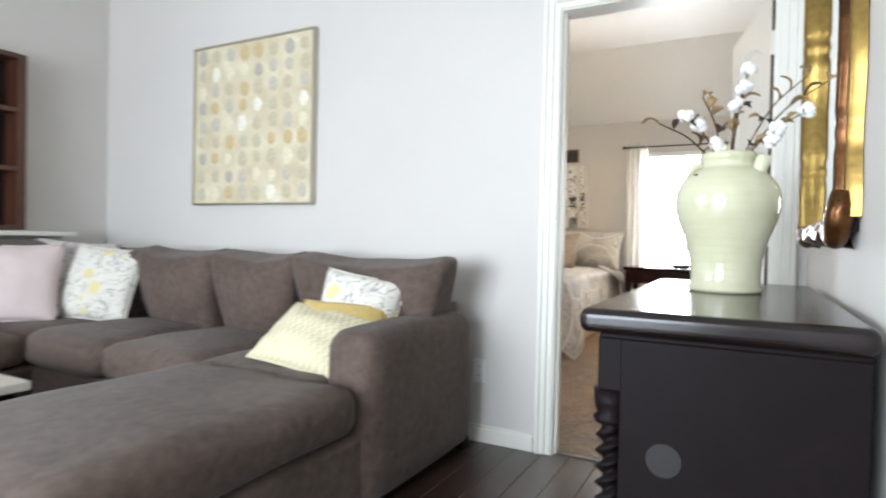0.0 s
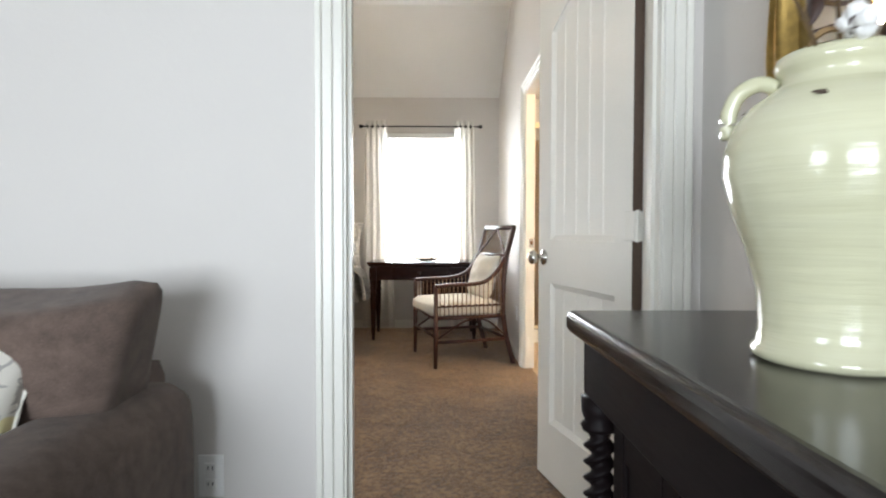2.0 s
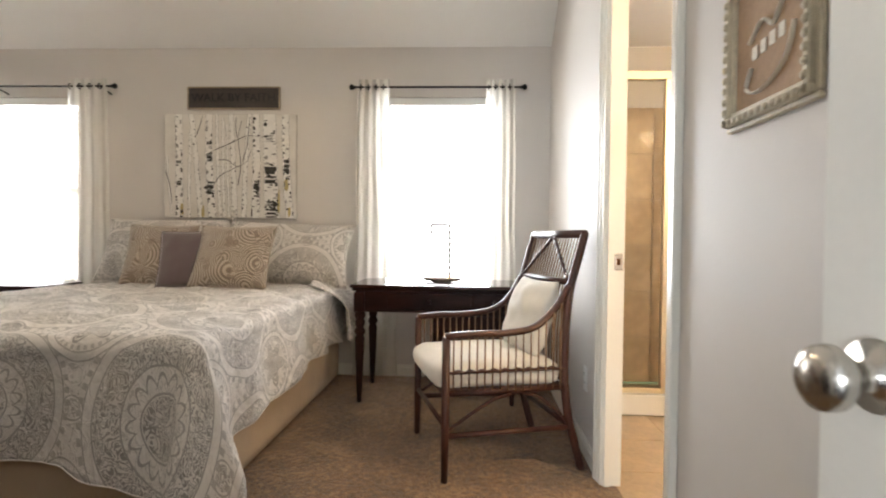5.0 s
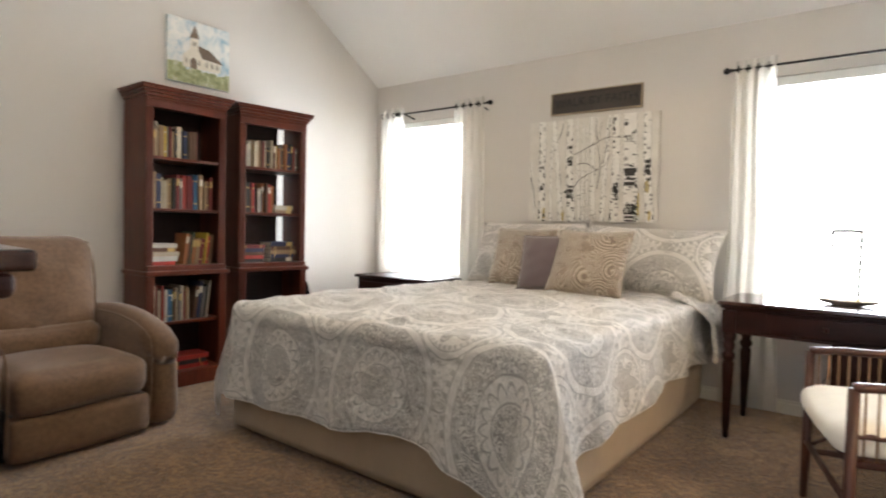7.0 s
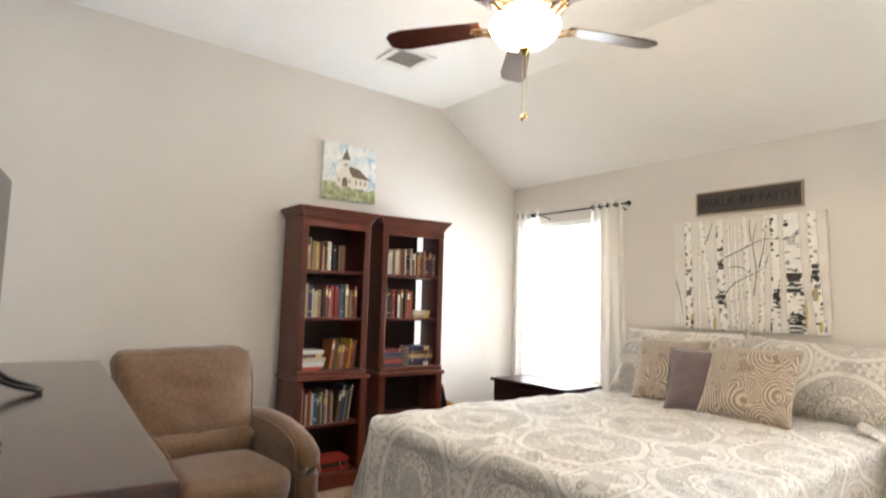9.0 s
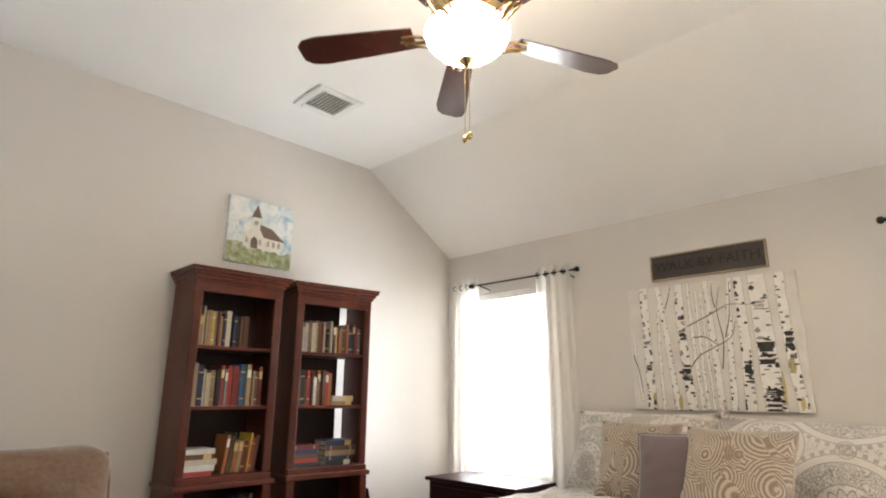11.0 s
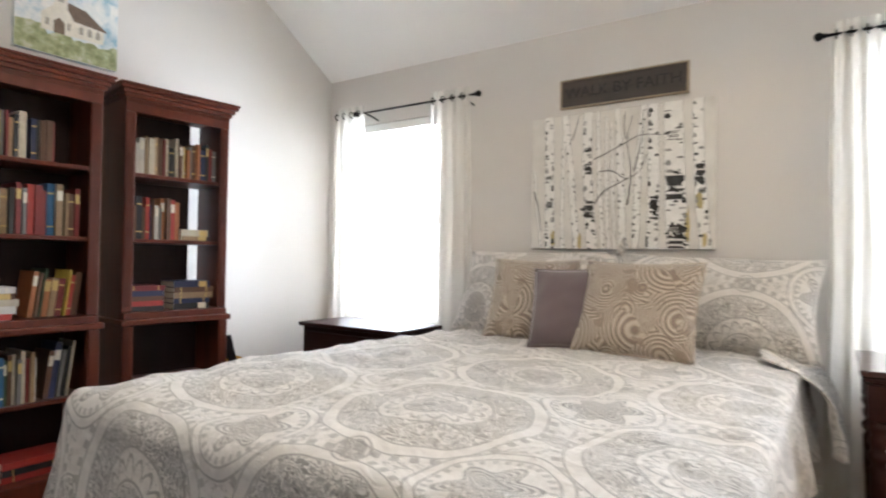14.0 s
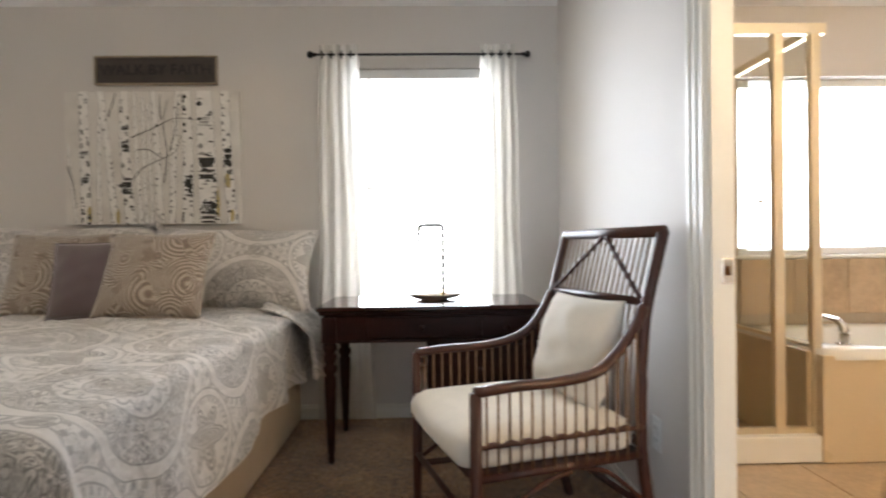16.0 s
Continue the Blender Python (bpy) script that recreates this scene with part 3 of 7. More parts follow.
part("strike_hole", box(RIGHT_X + 0.044, 5.9045, 0.922, RIGHT_X + 0.058, 5.908, 0.948), M_BRONZE, jb2)


def baseboard(name, axis, face, out, a0, a1):
    bm = bmesh.new()
    for h, d in ((0.066, 0.014), (0.084, 0.008)):
        lo, hi = sorted((face, face + out * d))
        if axis == "y":
            box(a0, lo, 0, a1, hi, h, 0.002, bm, 1)
        else:
            box(lo, a0, 0, hi, a1, h, 0.002, bm, 1)
    structure(name, bm, M_TRIM, "cream painted baseboard", "baseboard")


baseboard("baseboard_1", "y", WIN_Y, -1, LEFT_X, RIGHT_X)
baseboard("baseboard_2", "x", LEFT_X, 1, DOOR_Y1, WIN_Y)
baseboard("baseboard_3", "x", RIGHT_X, -1, 6.0, WIN_Y)
baseboard("baseboard_4", "x", RIGHT_X, -1, DOOR_Y1, 5.034)
baseboard("baseboard_5", "y", DOOR_Y1, 1, LEFT_X, -0.405)
baseboard("baseboard_6", "y", DOOR_Y0, -1, LIV_X, -0.405)
baseboard("baseboard_7", "x", MIR_X, -1, -3.0, DOOR_Y0)
baseboard("baseboard_8", "x", LIV_X, 1, -3.0, DOOR_Y0)


# ---- windows, blinds, curtains ----
def window(name, w, y=WIN_Y, rail=True):
    a0, a1, z0, z1 = w
    g = thing(name, "white vinyl sash window, blown out by daylight", "window", Matrix(), kind="structure")
    bm = bmesh.new()
    for b in ((a0, z0, a0 + 0.045, z1), (a1 - 0.045, z0, a1, z1), (a0 + 0.045, z0, a1 - 0.045, z0 + 0.045), (a0 + 0.045, z1 - 0.045, a1 - 0.045, z1)):
        box(b[0], y + 0.075, b[1], b[2], y + 0.13, b[3], 0.004, bm, 1)
    part("window_frame", bm, M_WHITE, g)
    mid = (z0 + z1) / 2
    if rail:
        part("meeting_rail", box(a0 + 0.045, y + 0.08, mid - 0.022, a1 - 0.045, y + 0.12, mid + 0.022, 0.004), M_WHITE, g)
    for p, q in (((z0 + 0.045, mid - 0.022), (mid + 0.022, z1 - 0.045)) if rail else ((z0 + 0.045, z1 - 0.045),)):
        pane = part("pane", box(a0 + 0.045, y + 0.098, p, a1 - 0.045, y + 0.102, q), M_CLEAR, g)
        pane.visible_shadow = False
    part("window_sill", box(a0 - 0.02, y - 0.02, z0 - 0.022, a1 + 0.02, y + 0.075, z0 - 0.001, 0.005), M_TRIM, g)
    return g


window("window_1", WIN_L)
window("window_2", WIN_R)
window("window_3", (1.66, 2.95, 0.93, 2.0), rail=False)
window("window_4", (-2.35, -0.05, 0.35, 2.15), -3.225)


def blind(w):
    a0, a1, z0, z1 = w
    g = thing("window_blind", "white horizontal slat blind, lowered and open", "blind", pose((a0 + a1) / 2, WIN_Y + 0.035, z0), "window blinds")
    hw, h = (a1 - a0) / 2 - 0.012, z1 - z0
    part("headrail", box(-hw, -0.028, h - 0.06, hw, 0.02, h - 0.004, 0.004), M_WHITE, g)
    slat = None
    n = int((h - 0.09) / 0.044)
    for i in range(n):
        m = pose(0, 0, 0.035 + i * 0.044, 48, 0, 0)
        if slat is None:
            slat = part("slat", box(-hw, -0.022, -0.0012, hw, 0.022, 0.0012), M_SLAT, g, at=m)
        else:
            again(slat, m)
    part("bottom_rail", box(-hw, -0.02, 0.002, hw, 0.02, 0.018, 0.003), M_WHITE, g)
    for x in (-hw * 0.7, hw * 0.7):
        part("cord", tube([(x, -0.024, 0.02), (x, -0.024, h - 0.05)], 0.0012, 5), M_WHITE, g)
    part("tilt_wand", tube([(-hw + 0.09, -0.034, h - 0.06), (-hw + 0.09, -0.034, h - 0.62)], 0.004, 6), M_WHITE, g)


blind(WIN_L)
blind(WIN_R)


def curtain(x0, x1, top, bottom, y, folds, seed, flare=0.0):
    w = x1 - x0
    g = thing("curtain", "sheer off-white curtain panel hanging from metal grommets", "curtain", pose(x0, y, bottom), "sheer curtains")
    h = top - bottom

    def f(a, b):
        z = b * h
        amp = 0.009 * (0.70 + 0.30 * b) + 0.006 * noise.noise(Vector((a * 5, b * 2, seed)))
        ph = 2 * math.pi * folds * (a + 0.02 * noise.noise(Vector((b * 2.0, seed, a))))
        x = a * w + flare * (1 - b) * (a - 0.3) * w + 0.012 * noise.noise(Vector((b * 3, seed * 1.7, 1)))
        return Vector((x, amp * math.sin(ph) + 0.008 * noise.noise(Vector((a * 9, b * 6, seed + 4))), z))
    part("cloth", sheet(f, folds * 14, 26, lambda a, b: (a * w * 2.0, b * h)), M_SHEER, g, smooth=True)
    ring = None
    for i in range(folds):
        a = (i + 0.25) / folds
        p = f(a, 1.0)
        m = pose(p.x, 0.0, h - 0.055, 0, 90, 0)
        if ring is None:
            bm = bmesh.new()
            pts = [(0.020 * math.cos(t), 0.020 * math.sin(t), 0) for t in [2 * math.pi * k / 14 for k in range(15)]]
            tube(pts, 0.004, 6, bm)
            ring = part("grommet", bm, M_BLACK, g, "dark metal grommet", True, m)
        else:
            again(ring, m)


def curtain_rod(x0, x1, y, z):
    g = thing("curtain_rod", "slim black metal curtain rod with knob finials", "curtain rod", pose((x0 + x1) / 2, y, z), "curtain rods")
    h = (x1 - x0) / 2
    part("rod", tube([(-h, 0, 0), (h, 0, 0)], 0.0075, 8), M_BLACK, g, smooth=True)
    for s in (-1, 1):
        bm = lathe([(0.008, 0), (0.013, 0.004), (0.009, 0.012), (0.019, 0.024), (0.021, 0.034), (0.014, 0.046), (0.003, 0.05)], 12)
        part("finial", bm, M_BLACK, g, smooth=True, at=pose(s * (h - 0.002), 0, 0, 0, s * 90, 0))
        part("bracket", tube([(s * (h - 0.075), 0.0, -0.012), (s * (h - 0.075), 0.06, -0.016), (s * (h - 0.075), WIN_Y - y, -0.03)], 0.006, 6), M_BLACK, g)


curtain(-3.83, -3.55, 2.165, 0.03, WIN_Y - 0.125, 4, 1, 0.2)
curtain(-2.97, -2.67, 2.165, 0.03, WIN_Y - 0.125, 4, 2, 0.2)
curtain(-0.80, -0.58, 2.155, 0.03, WIN_Y - 0.125, 4, 3, 0.5)
curtain(0.11, 0.31, 2.155, 0.03, WIN_Y - 0.125, 4, 4, 0.25)
curtain_rod(-3.60, -2.64, WIN_Y - 0.125, 2.11)
curtain_rod(-0.825, 0.350, WIN_Y - 0.125, 2.10)


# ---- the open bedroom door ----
# dark brown that paints the shade seen through the hinge gap
M_GAP_SHADE = plain("raw_door_edge", (0.085, 0.055, 0.038), 0.7, var=0.25)


def bedroom_door():
    g = thing("door_1", "open white two-panel plank-style door with nickel knob", "door", pose(0.543, DOOR_Y1 + 0.012, 0.012, 0, 0, 102.9) @ pose(0, 0.020, 0), kind="structure")
    W, H, T = 0.735, 2.01, 0.035
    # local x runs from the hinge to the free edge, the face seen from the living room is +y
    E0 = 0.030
    bm = bmesh.new()
    for x0, z0, x1, z1 in ((E0, 0.0, 0.125, H), (W - 0.118, 0.0, W, H), (0.125, 0.0, W - 0.118, 0.235), (0.125, 0.80, W - 0.118, 0.97)):
        box(x0, -T, z0, x1, 0, z1, 0, bm)
    n = 18
    low = [(0.125 + (W - 0.243) * i / n, 1.79 + 0.085 * math.sin(math.pi * i / n)) for i in range(n + 1)]
    cols = [[bm.verts.new(p) for p in ((x, 0, z), (x, 0, H), (x, -T, H), (x, -T, z))] for x, z in low]
    for p, q in zip(cols, cols[1:]):
        for k in range(4):
            bm.faces.new((p[k], q[k], q[(k + 1) % 4], p[(k + 1) % 4]))
    part("slab", bm, M_DOOR, g)
    # added strip: the dim gap beside the hinges, as a dark colour
    part("hinge_edge", box(E0 - 0.003, -T + 0.001, 0.003, E0 - 0.0005, -0.002, H - 0.003), M_GAP_SHADE, g, "brown strip standing in for the dark hinge gap")
    for z0, z1, top in ((0.235, 0.80, False), (0.97, 1.80, True)):
        xa, xb = 0.125, W - 0.118
        w = (xb - xa) / 5
        for i in range(5):
            x0 = xa + i * w
            part("plank_panel", box(x0 + 0.0005, -T + 0.012, z0, x0 + w - 0.0005, -0.012, z1 + (0.08 if top else 0), 0.004, seg=1), M_DOOR, g)
        # sloped sticking round the panel, on both faces
        for side, sg in ((0.0, -1), (-T, 1)):
            mm = bmesh.new()
            line = [(xa, z0), (xb, z0), (xb, z1)] + ([(xb - (xb - xa) * i / 12, z1 + 0.085 * math.sin(math.pi * i / 12)) for i in range(1, 12)] if top else []) + [(xa, z1)]
            cx, cz = (xa + xb) / 2, (z0 + z1) / 2
            outer = [mm.verts.new((x, side + sg * 0.0015, z)) for x, z in line]
            inner = [mm.verts.new((x + math.copysign(0.030, cx - x) * min(1, abs(cx - x) / 0.08), side + sg * 0.0165, z + math.copysign(0.030, cz - z))) for x, z in line]
            for i in range(len(line)):
                j = (i + 1) % len(line)
                mm.faces.new((outer[i], outer[j], inner[j], inner[i]))
            part("panel_moulding", mm, M_DOOR, g)
    for s in (1, -1):
        k = lathe([(0.030, 0), (0.032, 0.006), (0.014, 0.010), (0.011, 0.030), (0.020, 0.036), (0.028, 0.048), (0.027, 0.060), (0.016, 0.068), (0.002, 0.069)], 20)
        part("door_knob", k, M_NICKEL, g, "satin nickel round knob", True, pose(W - 0.06, 0 if s > 0 else -T, 0.90, -90 * s, 0, 0))
    part("latch_plate", box(W - 0.0005, -T + 0.006, 0.87, W + 0.002, -0.006, 0.93), M_NICKEL, g)
    for z in (0.22, 1.02, 1.80):
        h = part("hinge", box(0.012, -0.002, z - 0.045, 0.065, 0.003, z + 0.045, 0.002), M_TRIM, g, "painted butt hinge")
        part("knuckle", lathe([(0.006, z - 0.048), (0.006, z + 0.048)], 10, at=(0.006, -0.004, 0)), M_TRIM, h)
        part("leaf", box(E0 - 0.007, -0.036, z - 0.045, E0 - 0.003, -0.004, z + 0.045, 0.0015), M_TRIM, h)


bedroom_door()


# ---- bedroom: bed and bedding ----
BX0, BX1, BY0, BY1, BTOP = -2.70, -0.95, 5.45, 7.66, 0.66


def bed():
    g = thing("bed", "large bed with beige covered base on low feet", "bed", pose((BX0 + BX1) / 2, (BY0 + BY1) / 2, 0))
    hx, hy = (BX1 - BX0) / 2, (BY1 - BY0) / 2
    part("base", soft(2 * hx + 0.03, 2 * hy + 0.05, 0.315, 0.02, 6, rough=0.004, centre=(0, -0.032, 0.172)), M_BEDBASE, g, "beige fabric box base", True)
    part("mattress", soft(2 * hx - 0.04, 2 * hy - 0.04, 0.26, 0.07, 8, (0, 0, 0.005), centre=(0, 0, 0.455)), M_CREAM, g, smooth=True)
    for x in (-1, 1):
        for y in (-1, 1):
            part("foot", box(x * (hx - 0.09) - 0.03, y * (hy - 0.09) - 0.03, 0, x * (hx - 0.09) + 0.03, y * (hy - 0.09) + 0.03, 0.05), M_BLACK, g)


bed()


def duvet():
    over = 0.445
    cx0, cx1, cy0, cy1 = BX0 - 0.005, BX1 + 0.005, BY0 - 0.005, BY1 - 0.04
    w, l = cx1 - cx0, cy1 - cy0
    U, L = w + 2 * over, l + over
    R = 0.075

    def f(a, b):
        u, v = a * U - over, b * L - over
        du = min(0.0, u) + max(0.0, u - w)
        dv = min(0.0, v)
        px, py = min(max(u, 0), w), max(v, 0)
        d = math.hypot(du, dv)
        x, y = cx0 + px, cy0 + py
        z = BTOP + 0.012 + 0.026 * noise.noise(Vector((u * 2.1, v * 2.1, 0.3))) + 0.016 * noise.noise(Vector((u * 6, v * 6, 2))) + 0.007 * noise.noise(Vector((u * 15 + v * 5, v * 11, 5)))
        edge = min(px, w - px, py)
        z += 0.022 * min(1.0, edge / 0.25)
        if d > 0:
            dx, dy = du / d, dv / d
            arc = R * math.pi / 2
            if d < arc:
                t = d / R
                off, drop = R * math.sin(t), R * (1 - math.cos(t))
            else:
                off, drop = R, R + (d - arc)
            corner = abs(dx * dy) * 2
            k = min(1.0, d / over)
            # the sides hang lower towards the foot
            wv = dy * dy
            q = max(0.0, 1 - (w - px) / 0.5) ** 1.5
            drop *= (1 - wv) * (0.80 + 0.26 * min(1.0, max(0.0, 1 - py / l))) + wv * (1.12 + 0.05 * math.sin(px * 3.3 + 0.6) + 0.18 * q)
            off += wv * 0.09 * k * q
            s = (v if abs(du) > abs(dv) else u)
            fold = k * (0.020 * math.sin(s * 15 + 2 * math.sin(s * 3.1)) + 0.017 * noise.noise(Vector((s * 5, d * 3, 7 if du else 3))) + 0.006 * noise.noise(Vector((s * 12, d * 7, 9))))
            if corner > 0.02:
                ang = math.atan2(abs(dv), abs(du))
                fold = fold * (1 - corner) + corner * k * ((0.19 if du > 0 else 0.07) + 0.05 * math.sin(ang * 4 + 0.9))
            off = off - R * 0.55 * min(1.0, d / arc) + fold + (0.05 + 0.022 * wv) * k
            z = max(0.06 + 0.015 * math.sin(s * 14), z - drop)
            x += dx * off
            y += dy * off
        return Vector((x, y, z))
    g = part("duvet", sheet(f, 170, 170, lambda a, b: (a * U - over + cx0, b * L - over + cy0)), M_DUVET, None, smooth=True)
    hem = [f(0, 1 - k / 60) for k in range(60)] + [f(k / 90, 0) for k in range(91)] + [f(1, k / 60) for k in range(1, 61)]
    part("hem", tube(hem, 0.0022, 6), M_DUVET, g, smooth=True)
    tagged(g, "off-white duvet printed with grey medallions, draped over the bed", "duvet")
    mod = g.modifiers.new("thickness", "SOLIDIFY")
    mod.thickness, mod.offset = 0.008, -1


duvet()


def side_sheet():
    """The end of the top sheet that hangs beside the pillows."""
    def f(a, b):
        y = 7.22 + 0.42 * a + 0.03 * math.sin(b * 4)
        fold = 0.022 * math.sin(a * 17 + b * 2) * (0.3 + 0.7 * b) + 0.01 * noise.noise(Vector((a * 6, b * 5, 3)))
        x = BX1 + 0.005 + 0.13 * math.sin(min(1.0, b * 1.6) * math.pi / 2) + fold + 0.05 * b
        z = BTOP + 0.05 - 0.36 * b ** 1.3 + 0.05 * a * (1 - b)
        return Vector((x - 0.10 * (1 - b) ** 3, y, z))
    g = part("bed_sheet", sheet(f, 24, 20, lambda a, b: (a * 0.5, b * 0.45)), M_DUVET, None, smooth=True)
    tagged(g, "medallion-print sheet end hanging beside the pillows", "bed sheet")
    mod = g.modifiers.new("thickness", "SOLIDIFY")
    mod.thickness, mod.offset = 0.008, -1


side_sheet()


def place_pillow(name, label, w, h, t, mat, x, y, z, lean, turn, roll=0, seed=0, group="", pinch=0.05, tuck=0.0, piping=None):
    g = part(name, pillow(w, h, t, seed=seed, pinch=pinch, tuck=tuck), mat, None, smooth=True)
    g.matrix_world = pose(x, y, z) @ pose(0, 0, 0, 0, 0, turn) @ pose(0, 0, 0, -lean, 0, 0) @ pose(0, 0, 0, 0, roll, 0)
    tagged(g, label, "pillow", group)
    part("piping", tube(seam_line(w, h, pinch), 0.0045, 6), mat, g, smooth=True)
    return g


PZ = BTOP + 0.03
place_pillow("pillow_sham", "medallion-print sham pillow leaning on the wall", 0.90, 0.50, 0.25, M_DUVET, -2.20, 7.42, PZ, 26, 0, 0, 1, "pillow shams", 0.07)
sham = place_pillow("pillow_sham", "medallion-print sham pillow leaning on the wall", 0.94, 0.49, 0.26, M_DUVET, -1.30, 7.41, PZ - 0.01, 26, 0, 2, 2, "pillow shams", 0.08)
ear = bmesh.new()
sheet(lambda a, b: Vector(((a - 0.5) * 0.085 * (1 - 0.75 * b) + 0.012 * b, 0.012 * math.sin(a * 9 + b * 3), 0.075 * b + 0.008 * math.sin(a * 7))), 10, 8, lambda a, b: (a * 0.09, b * 0.08), ear)
part("corner_ear", ear, M_DUVET, sham, "gathered corner of the sham", True, pose(-0.43, -0.035, 0.468, 26, 0, 0))
place_pillow("throw_pillow", "taupe throw pillow embroidered with cream arcs", 0.46, 0.44, 0.15, M_SWIRL, -2.05, 7.16, PZ, 24, 6, 0, 3, "embroidered pillows", 0.07)
place_pillow("throw_pillow", "taupe throw pillow embroidered with cream arcs", 0.52, 0.435, 0.17, M_SWIRL, -1.495, 6.98, PZ, 24, -5, 0, 4, "embroidered pillows", 0.07)
place_pillow("small_pillow", "small plain mauve velvet pillow", 0.38, 0.38, 0.12, M_PURPLE, -1.79, 7.06, PZ, 18, 4, -2, 5)


# ---- bedroom: bookcases ----
BOOK_COLOURS = [("cream", (0.55, 0.48, 0.36)), ("dark red", (0.20, 0.02, 0.02)), ("black", (0.02, 0.02, 0.022)), ("navy blue", (0.02, 0.03, 0.09)),
                ("brown", (0.13, 0.06, 0.03)), ("tan", (0.36, 0.24, 0.13)), ("white", (0.66, 0.64, 0.60)), ("green", (0.05, 0.09, 0.045)),
                ("orange", (0.42, 0.15, 0.05)), ("grey", (0.20, 0.19, 0.18)), ("yellow", (0.62, 0.44, 0.05)), ("blue", (0.03, 0.13, 0.28)), ("red", (0.42, 0.04, 0.03))]
BOOK_MATS = {n: plain("book_cover_" + n.replace(" ", "_"), shade(c, 0.72), 0.5, var=0.22, big=14, fine=140, bump=0.1) for n, c in BOOK_COLOURS}
M_GILT = plain("spine_band", (0.50, 0.36, 0.14), 0.35, 0.5, 0.1)
M_PALE = plain("spine_label", (0.62, 0.58, 0.48), 0.6)
rnd = random.Random(7)


def book(m, t, h, d, tone, flat=False):
    """A book with a cover, a page block and bands on its spine. Local: x thickness, y depth (spine at -y), z height."""
    g = thing("book", "%s hardback book %s on the shelf" % (tone, "lying flat" if flat else "standing upright"), "book", m, "books on the shelves")
    c = 0.0025
    bm = box(-t / 2, -d / 2, 0, -t / 2 + c, d / 2, h)
    box(t / 2 - c, -d / 2, 0, t / 2, d / 2, h, 0, bm)
    box(-t / 2 + c, -d / 2, 0, t / 2 - c, -d / 2 + c, h, 0, bm)
    part("cover", bm, BOOK_MATS[tone], g)
    part("pages", box(-t / 2 + c, -d / 2 + c, 0.004, t / 2 - c, d / 2 - 0.004, h - 0.004), M_PAPER, g)
    if t > 0.014 and rnd.random() < 0.7:
        mt = M_GILT if rnd.random() < 0.5 else M_PALE
        for z in ((0.16, 0.80) if rnd.random() < 0.5 else (0.68,)):
            part("spine_band", box(-t / 2 + 0.001, -d / 2 - 0.0008, h * z, t / 2 - 0.001, -d / 2, h * z + (0.006 if z != 0.68 else 0.045)), mt, g)


